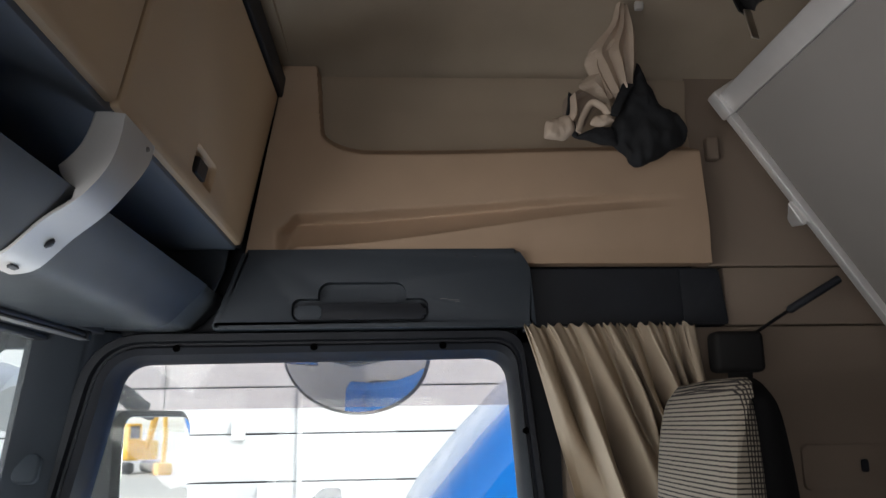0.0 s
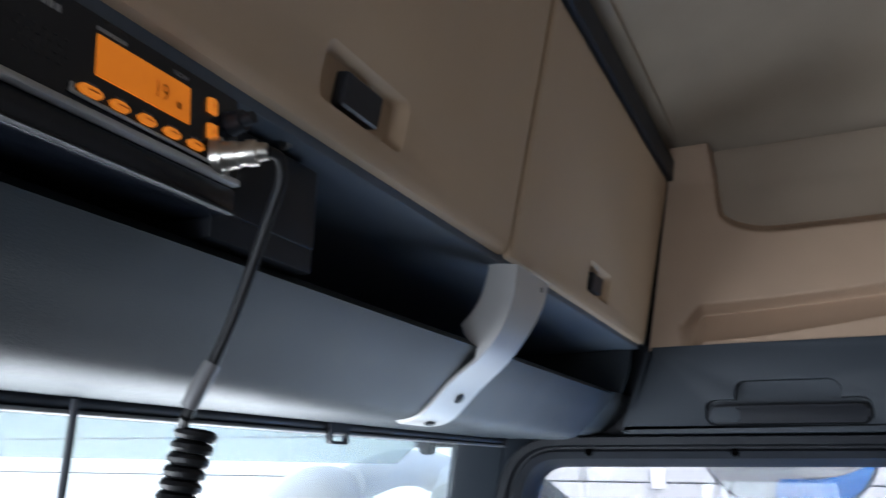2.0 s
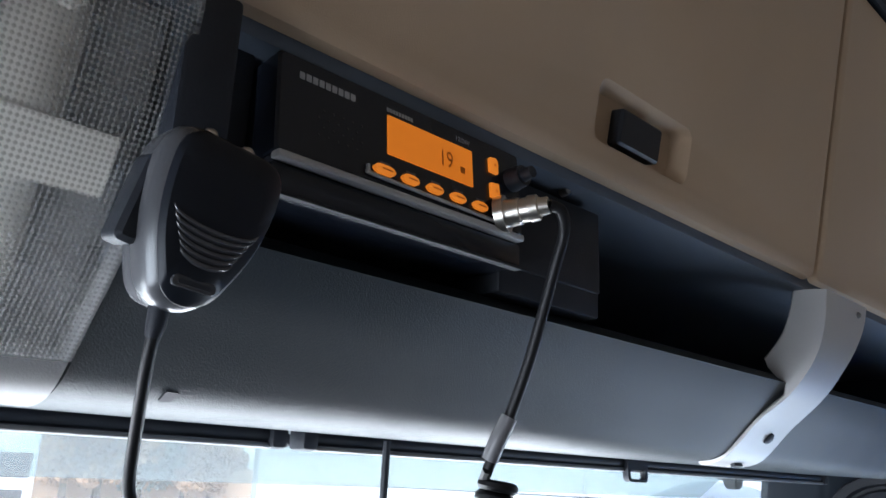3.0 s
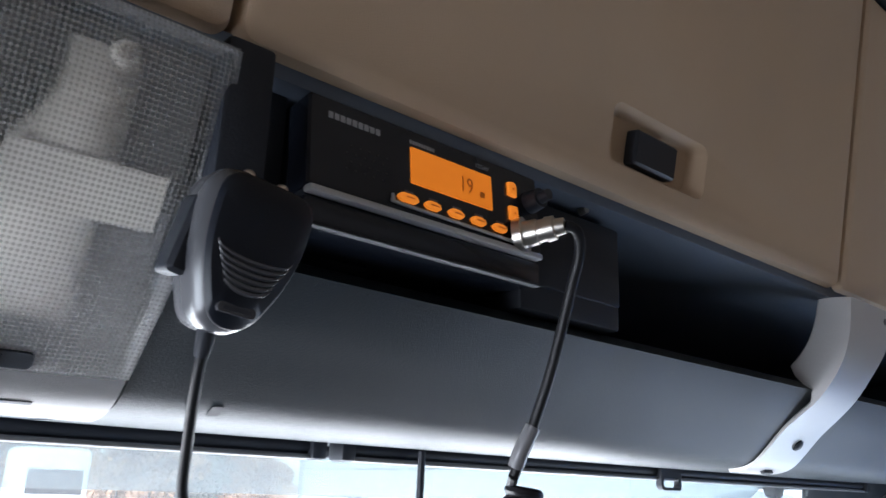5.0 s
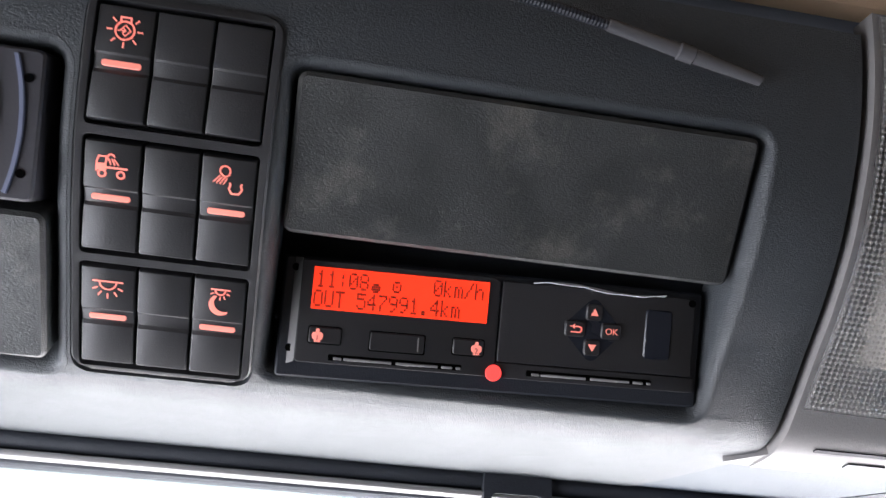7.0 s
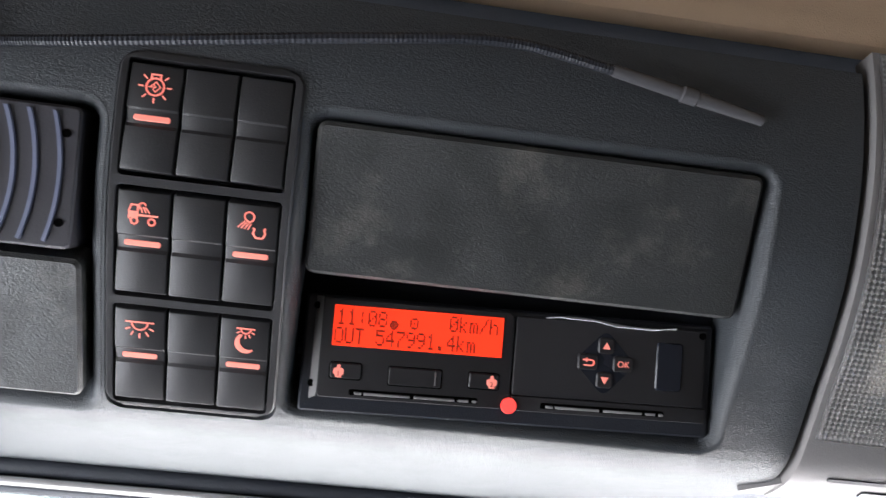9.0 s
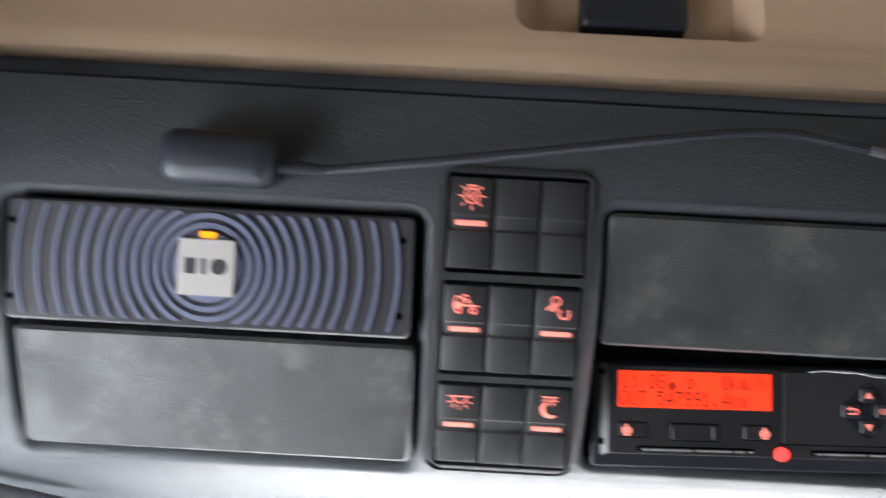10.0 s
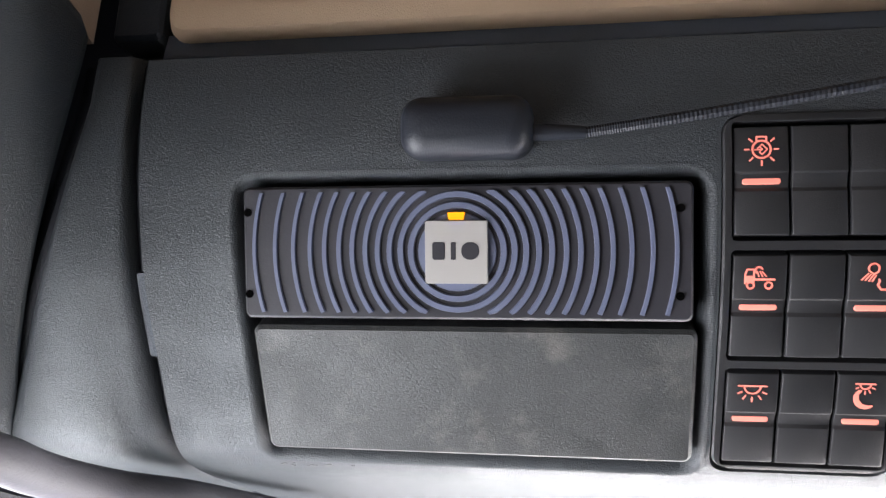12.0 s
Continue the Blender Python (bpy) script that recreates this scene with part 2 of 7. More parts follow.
BLUE_PAINT = shader("blue_vehicle_paint", (0.008, 0.15, 0.50), 0.10, vary=0.04, spec=0.6)
YELLOW_PAINT = shader("yellow_machine_paint", (0.75, 0.40, 0.02), 0.4, vary=0.1)
CONCRETE = shader("yard_concrete", (0.43, 0.42, 0.40), 0.9, grain=0.5, scale=40, vary=0.15)
BARK = shader("bark", (0.12, 0.09, 0.065), 0.9, grain=0.8, scale=60, vary=0.25, bump=0.5, bump_scale=40)
LEAF_A = shader("autumn_leaves", (0.40, 0.25, 0.155), 0.8, grain=0.8, scale=3, vary=0.3)
LEAF_B = shader("green_leaves", (0.23, 0.25, 0.21), 0.8, grain=0.8, scale=3, vary=0.3)
FLOOR_MAT = shader("floor_rubber", (0.05, 0.05, 0.05), 0.8, vary=0.15)
DASH = shader("dashboard_plastic", (0.09, 0.09, 0.09), 0.6, vary=0.1)
BRICK_TAN = shader("tan_render", (0.45, 0.3, 0.2), 0.8, vary=0.1)


def seat_cloth():
    """Beige cloth with thin dark level stripes, crossed by upright ones beside the shell."""
    m = shader("seat_cloth", (0.3, 0.27, 0.22), 0.9, grain=0.5, scale=1200, vary=0.1)
    n, l = m.node_tree.nodes, m.node_tree.links
    where = n.new("ShaderNodeNewGeometry")
    split = n.new("ShaderNodeSeparateXYZ")
    l.new(where.outputs["Position"], split.inputs[0])

    def sums(op, a, b):
        k = n.new("ShaderNodeMath")
        k.operation = op
        for slot, v in zip(k.inputs, (a, b)):
            if isinstance(v, (int, float)):
                slot.default_value = v
            else:
                l.new(v, slot)
        return k.outputs[0]

    def lines(axis, pitch, share):
        wobble = n.new("ShaderNodeTexNoise")
        wobble.inputs["Scale"].default_value = 30.0
        moved = sums("ADD", split.outputs[axis], sums("MULTIPLY", wobble.outputs["Fac"], 0.0012))
        return sums("LESS_THAN", sums("FRACT", sums("DIVIDE", moved, pitch), 0.0), share)

    upright = sums("MULTIPLY", lines("X", 0.0044, 0.42), sums("GREATER_THAN", split.outputs["X"], 0.4835))
    dark = sums("MAXIMUM", lines("Z", 0.0070, 0.34), upright)
    mix = n.new("ShaderNodeMix")
    mix.data_type = "RGBA"
    mix.inputs["A"].default_value, mix.inputs["B"].default_value = (0.25, 0.218, 0.175, 1), (0.022, 0.018, 0.017, 1)
    l.new(dark, mix.inputs["Factor"])
    l.new(mix.outputs["Result"], n["Principled BSDF"].inputs["Base Color"])
    return m


def lens_material():
    """Prismatic lamp cover: half clear, ribbed at a pitch of about 2.5 mm along its own length and width."""
    m = bpy.data.materials.new("prismatic_lens")
    m.use_nodes = True
    n, l = m.node_tree.nodes, m.node_tree.links
    b = n["Principled BSDF"]
    b.inputs["Base Color"].default_value, b.inputs["Roughness"].default_value = (0.34, 0.335, 0.325, 1), 0.32
    uv = n.new("ShaderNodeUVMap")
    waves = []
    for way, size in (("Y", 126.0), ("X", 126.0)):
        w = n.new("ShaderNodeTexWave")
        w.bands_direction = way
        w.inputs["Scale"].default_value = size
        l.new(uv.outputs[0], w.inputs["Vector"])
        waves.append(w)
    soft = n.new("ShaderNodeMath")
    soft.operation = "MULTIPLY_ADD"
    soft.inputs[1].default_value = 1.0
    l.new(waves[1].outputs["Fac"], soft.inputs[0]), l.new(waves[0].outputs["Fac"], soft.inputs[2])
    rel = n.new("ShaderNodeBump")
    rel.inputs["Strength"].default_value, rel.inputs["Distance"].default_value = 0.5, 0.0006
    l.new(soft.outputs[0], rel.inputs["Height"]), l.new(rel.outputs[0], b.inputs["Normal"])
    tr, mx = n.new("ShaderNodeBsdfRefraction"), n.new("ShaderNodeMixShader")
    tr.inputs["Roughness"].default_value, tr.inputs["IOR"].default_value = 0.36, 1.12
    amount = n.new("ShaderNodeMapRange")
    amount.inputs["To Min"].default_value, amount.inputs["To Max"].default_value = 0.04, 0.64
    amount.inputs["From Min"].default_value, amount.inputs["From Max"].default_value = 0.75, 1.65
    amount.interpolation_type = "SMOOTHSTEP"
    l.new(soft.outputs[0], amount.inputs["Value"])
    l.new(amount.outputs[0], mx.inputs[0])
    l.new(tr.outputs[0], mx.inputs[1]), l.new(b.outputs[0], mx.inputs[2])
    l.new(mx.outputs[0], n["Material Output"].inputs[0])
    return m


SEAT_CLOTH, LENS = seat_cloth(), lens_material()


# ---- building tools ----
WHERE = {}


def thing(name, label, category, group="", kind="", at=(0, 0, 0)):
    e = new(name)
    e.empty_display_size = 0.05
    e.location = at
    WHERE[e.name] = Matrix.Translation(at)
    return tagged(e, label, category, group, kind)


def solid(name, bm, material, sharp=38.0):
    bmesh.ops.remove_doubles(bm, verts=bm.verts, dist=1e-6)
    bmesh.ops.recalc_face_normals(bm, faces=bm.faces)
    me = bpy.data.meshes.new(name)
    bm.to_mesh(me)
    bm.free()
    me.materials.append(material)
    for p in me.polygons:
        p.use_smooth = True
    me.set_sharp_from_angle(angle=radians(sharp))
    return me


def place(name, me, parent=None, label="", m=None):
    ob = new(name, me)
    if parent is not None:
        ob.parent = parent
        ob.matrix_parent_inverse = WHERE.get(parent.name, Matrix()).inverted()
    if m is not None:
        ob.matrix_basis = m
    WHERE[ob.name] = m.copy() if m is not None else Matrix()
    return tagged(ob, label)


def part(name, bm, material, parent=None, label="", sharp=38.0):
    return place(name, solid(name, bm, material, sharp), parent, label)


def single(name, bm, material, label, category, group="", kind="", sharp=38.0):
    return tagged(place(name, solid(name, bm, material, sharp)), label, category, group, kind)


def join(bm, other, m=None):
    if m is not None:
        bmesh.ops.transform(other, matrix=m, verts=other.verts)
    me = bpy.data.meshes.new("piece")
    other.to_mesh(me)
    other.free()
    bm.from_mesh(me)
    bpy.data.meshes.remove(me)
    return bm


def block(x0, x1, y0, y1, z0, z1, bevel=0.0, seg=2, bm=None, m=None):
    o = bmesh.new()
    bmesh.ops.create_cube(o, size=1.0, matrix=Matrix.Translation(((x0 + x1) / 2, (y0 + y1) / 2, (z0 + z1) / 2)) @ Matrix.Diagonal((x1 - x0, y1 - y0, z1 - z0, 1)))
    if bevel:
        bmesh.ops.bevel(o, geom=o.edges[:], offset=bevel, segments=seg, profile=0.5, affect="EDGES")
    return join(bm if bm is not None else bmesh.new(), o, m)


def rounded(w, h, r, n=5):
    """A rounded rectangle's outline about the origin."""
    pts = []
    for cx, cy, a0 in ((w / 2 - r, h / 2 - r, 0), (-w / 2 + r, h / 2 - r, 90), (-w / 2 + r, -h / 2 + r, 180), (w / 2 - r, -h / 2 + r, 270)):
        for k in range(n + 1):
            a = radians(a0 + 90 * k / n)
            pts.append((cx + r * math.cos(a), cy + r * math.sin(a)))
    return pts


def round_poly(corners, r, n=5):
    """A polygon's outline with its corners rounded."""
    pts, count = [], len(corners)
    for i in range(count):
        p, q, s = Vector(corners[i - 1]), Vector(corners[i]), Vector(corners[(i + 1) % count])
        rr = r[i] if isinstance(r, (list, tuple)) else r
        a, b = (p - q).normalized(), (s - q).normalized()
        for k in range(n + 1):
            t = k / n
            pts.append(tuple(q + a * rr * (1 - t) ** 2 + b * rr * t ** 2))
    return pts


def rings(loops, bm=None, close=True, caps=True):
    """Skin a row of loops of equal length."""
    bm = bm if bm is not None else bmesh.new()
    rows = [[bm.verts.new(p) for p in loop] for loop in loops]
    n = len(rows[0])
    for a, b in zip(rows, rows[1:]):
        for i in range(n if close else n - 1):
            j = (i + 1) % n
            bm.faces.new((a[i], a[j], b[j], b[i]))
    if caps and close:
        bm.faces.new(rows[0][::-1])
        bm.faces.new(rows[-1])
    return bm


def plate(w, h, r, z0, z1, b=0.0005, m=None, bm=None):
    """A flat rounded plate with softened front edges."""
    o = rings([[(x, y, z0) for x, y in rounded(w, h, r)], [(x, y, z1 - b) for x, y in rounded(w, h, r)],
               [(x, y, z1) for x, y in rounded(w - 2 * b, h - 2 * b, max(r - b, 1e-4))]])
    return join(bm if bm is not None else bmesh.new(), o, m)


def slab(outline, z0, z1, b=0.0, m=None, bm=None):
    """Any outline, extruded, with softened edges at z1."""
    o = rings([[(x, y, z0) for x, y in outline], [(x, y, z1) for x, y in outline]])
    if b:
        top = [e for e in o.edges if all(abs(v.co.z - z1) < 1e-7 for v in e.verts)]
        bmesh.ops.bevel(o, geom=top, offset=b, segments=3, profile=0.5, affect="EDGES")
    return join(bm if bm is not None else bmesh.new(), o, m)


def tube(points, radius, n=10, bm=None, flat=1.0):
    """A round (or flattened) cord along points; radius may be one per point."""
    pts = [Vector(p) for p in points]
    rad = radius if isinstance(radius, (list, tuple)) else [radius] * len(pts)
    side, loops = None, []
    for i, p in enumerate(pts):
        t = (pts[min(i + 1, len(pts) - 1)] - pts[max(i - 1, 0)]).normalized()
        side = (t.orthogonal() if side is None else side - t * side.dot(t)).normalized()
        other = t.cross(side)
        loops.append([p + rad[i] * (math.cos(a) * side + flat * math.sin(a) * other) for a in (math.tau * k / n for k in range(n))])
    return rings(loops, bm)


def curve(points, n=8):
    """A smooth line through points."""
    p = [Vector(q) for q in points]
    p = [2 * p[0] - p[1]] + p + [2 * p[-1] - p[-2]]
    out = []
    for i in range(1, len(p) - 2):
        a, b, c, d = p[i - 1:i + 3]
        for k in range(n):
            t = k / n
            out.append(0.5 * (2 * b + (c - a) * t + (2 * a - 5 * b + 4 * c - d) * t * t + (3 * b - a - 3 * c + d) * t ** 3))
    return out + [p[-2]]


def stroke(points, w, m, bm, lift=0.0):
    """A flat drawn line of width w in the plane of m."""
    p = [Vector((x, y, 0)) for x, y in points]
    for a, b in zip(p, p[1:]):
        t = (b - a).normalized()
        s = Vector((-t.y, t.x, 0)) * w / 2
        e = t * w * 0.3
        o = rings([[a - e - s + Vector((0, 0, lift)), b + e - s + Vector((0, 0, lift)), b + e + s + Vector((0, 0, lift)), a - e + s + Vector((0, 0, lift))],
                   [a - e - s + Vector((0, 0, lift + 0.00025)), b + e - s + Vector((0, 0, lift + 0.00025)), b + e + s + Vector((0, 0, lift + 0.00025)), a - e + s + Vector((0, 0, lift + 0.00025))]])
        join(bm, o, m)
    return bm


def arc(cx, cy, r, a0, a1, n=16):
    return [(cx + r * math.cos(radians(a0 + (a1 - a0) * k / n)), cy + r * math.sin(radians(a0 + (a1 - a0) * k / n))) for k in range(n + 1)]


def lettering(text, size, m, material, parent, name="lettering", stretch=1.0):
    c = bpy.data.curves.new("text", "FONT")
    c.body, c.size, c.extrude = text, size, 0.0001
    o = new("text", c)
    me = bpy.data.meshes.new_from_object(o.evaluated_get(bpy.context.evaluated_depsgraph_get()))
    bpy.data.objects.remove(o)
    me.transform(m @ Matrix.Diagonal((stretch, 1, 1, 1)))
    me.materials.clear()
    me.materials.append(material)
    me.name = name
    return place(name, me, parent)


def cut(ob, cutters, bevel=0.0, sharp=38.0):
    """Cut closed meshes out of ob for good, and soften the new edges."""
    tools = []
    for k, bm in enumerate(cutters):
        bmesh.ops.recalc_face_normals(bm, faces=bm.faces)
        me = bpy.data.meshes.new("tool")
        bm.to_mesh(me)
        bm.free()
        t = new("tool", me)
        tools.append(t)
        b = ob.modifiers.new("cut", "BOOLEAN")
        b.operation, b.solver, b.object = "DIFFERENCE", "EXACT", t
    if bevel:
        v = ob.modifiers.new("soft", "BEVEL")
        v.width, v.segments, v.limit_method, v.angle_limit = bevel, 3, "ANGLE", radians(50)
    bpy.context.view_layer.update()
    me = bpy.data.meshes.new_from_object(ob.evaluated_get(bpy.context.evaluated_depsgraph_get()))
    ob.modifiers.clear()
    ob.data = me
    for t in tools:
        bpy.data.objects.remove(t)
    for p in me.polygons:
        p.use_smooth = True
    me.set_sharp_from_angle(angle=radians(sharp))
    return ob


# The overhead console's section, from under the flaps down and forward to the windscreen.
SECTION = [Vector((x, 0, z)) for x, z in ((-0.296, 1.890), (-0.3005, 1.857), (-0.3075, 1.831), (-0.3165, 1.810), (-0.331, 1.785), (-0.349, 1.763), (-0.368, 1.744),
                                          (-0.3858, 1.7260), (-0.3975, 1.7160), (-0.4135, 1.7105), (-0.440, 1.7092), (-0.50, 1.711), (-0.572, 1.714))]
LINE = curve(SECTION, 12)
ARC = [0.0]
for a, b in zip(LINE, LINE[1:]):
    ARC.append(ARC[-1] + (b - a).length)


def s_of(z):
    """The distance along the section at height z, in its upper part."""
    for k in range(len(LINE) - 1):
        if LINE[k].z >= z > LINE[k + 1].z:
            return ARC[k] + (ARC[k + 1] - ARC[k]) * (LINE[k].z - z) / (LINE[k].z - LINE[k + 1].z)
    return ARC[-1]


def s_of_x(x):
    for k in range(len(LINE) - 1):
        if LINE[k].x >= x > LINE[k + 1].x:
            return ARC[k] + (ARC[k + 1] - ARC[k]) * (LINE[k].x - x) / (LINE[k].x - LINE[k + 1].x)
    return ARC[-1]


def on(y, s, h=0.0):
    """The point at y and s of the console's skin, h proud of it."""
    k = max(i for i in range(len(ARC) - 1) if ARC[i] <= max(s, 0))
    t = (s - ARC[k]) / (ARC[k + 1] - ARC[k])
    p = LINE[k].lerp(LINE[k + 1], t)
    d0 = (LINE[min(k + 1, len(LINE) - 1)] - LINE[max(k - 1, 0)]).normalized()
    d1 = (LINE[min(k + 2, len(LINE) - 1)] - LINE[k]).normalized()
    d = d0.lerp(d1, max(0, min(t, 1))).normalized()
    nrm = Vector((-d.z, 0, d.x))
    return Vector((p.x, y, p.z)) + h * nrm


def skin(y0, y1, s0, s1, thick, h=0.0, ns=40, ny=2):
    """A sheet of the console's section between y0 and y1."""
    ss = [s0 + (s1 - s0) * k / ns for k in range(ns + 1)]
    loop = lambda y: [on(y, s, h) for s in ss] + [on(y, s, h - thick) for s in reversed(ss)]
    return rings([loop(y0 + (y1 - y0) * k / ny) for k in range(ny + 1)])


def well(outline, h0, h1):
    """A tool: an outline of (y, s) pushed through the console's skin."""
    return rings([[on(y, s, h0) for y, s in outline], [on(y, s, h1) for y, s in outline]])


def bent_tool(y0, y1, s0, s1, r, h0, h1):
    """A tool that follows the console's bend, with rounded corners."""
    turn = [r * (1 - math.cos(radians(90 * k / 6))) for k in range(6)]
    n = max(4, int((s1 - s0 - 2 * r) / 0.003))
    ss = [s0 + d for d in turn] + [s0 + r + (s1 - s0 - 2 * r) * k / n for k in range(n + 1)] + [s1 - d for d in reversed(turn)]
    loops = []
    for s in ss:
        d = max(0.0, r - min(s - s0, s1 - s))
        inset = r - math.sqrt(max(0.0, r * r - d * d))
        a, b = y0 + inset, y1 - inset
        loops.append([on(a, s, h1), on(a, s, h0), on(b, s, h0), on(b, s, h1)])
    return rings(loops)


def dense(outline, step=0.006):
    pts = []
    for (a, b), (c, d) in zip(outline, outline[1:] + outline[:1]):
        n = max(1, int(math.hypot(c - a, d - b) / step))
        pts += [(a + (c - a) * k / n, b + (d - b) * k / n) for k in range(n)]
    return pts


def patch(y0, y1, s0, s1, r):
    return dense([((y0 + y1) / 2 + a, (s0 + s1) / 2 + b) for a, b in rounded(y1 - y0, s1 - s0, r)])


def panel(y0, y1, top, bottom):
    """A flat panel's pose (x to the passenger's side, y up, z to the viewer), its width and height."""
    t, b = Vector((top[0], 0, top[1])), Vector((bottom[0], 0, bottom[1]))
    up = (t - b).normalized()
    mid = (t + b) / 2
    m = Matrix(((0, up.x, up.z, mid.x), (1, 0, 0, (y0 + y1) / 2), (0, up.z, -up.x, mid.z), (0, 0, 0, 1)))
    return m, y1 - y0, (t - b).length


# ---- the cab's shell ----
MID = 0.550  # the cab's middle; both sides are alike


def cab_shell():
    single("floor", block(-0.75, 1.42, -0.62, 1.75, -0.05, 0.0), FLOOR_MAT, "dark rubber cab floor", "floor", kind="structure")
    single("wall_rear", block(1.36, 1.42, -0.62, 1.75, 0.0, 2.5), SIDE_FELT, "beige felt rear wall of the cab", "wall", kind="structure")
    single("wall_front", block(-0.86, -0.80, -0.62, 1.75, 0.0, 0.92), DASH, "front wall below the windscreen", "wall", kind="structure")
    single("bulkhead", block(-0.74, -0.68, -0.62, 1.75, 1.72, 2.42), BLACK, "roof front above the windscreen", "wall", kind="structure")
    single("wall_outer_rear", block(1.424, 1.432, -0.67, 1.77, 0.0, 2.45), BLUE_PAINT, "blue painted back of the cab", "wall", kind="structure")
    single("wall_outer_front", block(-0.872, -0.864, -0.67, 1.77, 0.0, 0.91), BLUE_PAINT, "blue painted cab front below the windscreen", "wall", kind="structure")
    dash = block(-0.80, -0.42, -0.50, 1.63, 0.55, 0.93, 0.05, 4)
    single("dashboard", dash, DASH, "dark grey plastic dashboard", "dashboard")
    # the headliner: a shallow dome, lowest at its edges
    bm = bmesh.new()
    nx, ny, grid = 44, 48, []
    for i in range(nx + 1):
        row = []
        for j in range(ny + 1):
            x, y = -0.245 + 1.62 * i / nx, -0.58 + 2.288 * j / ny
            side = min(y + 0.58, 1.708 - y)
            z = 2.252 + 0.05 * (1 - math.exp(-side / 0.05)) + 0.15 * (1 - math.exp(-(x + 0.245) / 0.22)) * (1 - math.exp(-side / 0.2))
            row.append(bm.verts.new((x, y, z)))
        grid.append(row)
    for i in range(nx):
        for j in range(ny):
            bm.faces.new((grid[i][j], grid[i][j + 1], grid[i + 1][j + 1], grid[i + 1][j]))
    ret = bmesh.ops.extrude_face_region(bm, geom=bm.faces[:])
    bmesh.ops.translate(bm, verts=[v for v in ret["geom"] if isinstance(v, bmesh.types.BMVert)], vec=(0, 0, 0.04))
    single("ceiling", bm, HEADLINER, "greyish beige felt headliner", "ceiling", kind="structure", sharp=60)
    block_bm = block(-0.74, -0.22, -0.62, 1.75, 2.30, 2.36)
    single("roof_front", block_bm, HEADLINER, "roof lining above the front lockers", "ceiling", kind="structure")


def smooth(a, b, x):
    t = max(0.0, min(1.0, (x - a) / (b - a)))
    return t * t * (3 - 2 * t)


HEADERS = {}


def header_lean(z):
    return 0.0575 * max(0.0, (1.886 - z) / 0.162) ** 1.85


def leaning_header():
    """The driver's header panel: it leans outwards below and has a rounded front edge."""
    loops = []
    for k in range(25):
        z = 1.706 + 0.180 * k / 24
        q = max(0.0, (1.886 - z) / 0.162)
        x0, y = -0.297 - 0.026 * q - 0.078 * q ** 2.6, -0.510 - header_lean(z)
        drop = 0.010 * max(0.0, (1.716 - z) / 0.010) ** 2 + 0.004 * max(0.0, (z - 1.881) / 0.005) ** 2
        loops.append([(x0, y - 0.05, z), (x0 - 0.001, y - 0.014, z), (x0, y - 0.007 - drop, z), (x0 + 0.003, y - 0.002 - drop, z), (x0 + 0.009, y - drop, z), (0.0, y - drop, z), (0.28, y - drop, z), (0.28, y - 0.05, z)])
    return rings(loops)


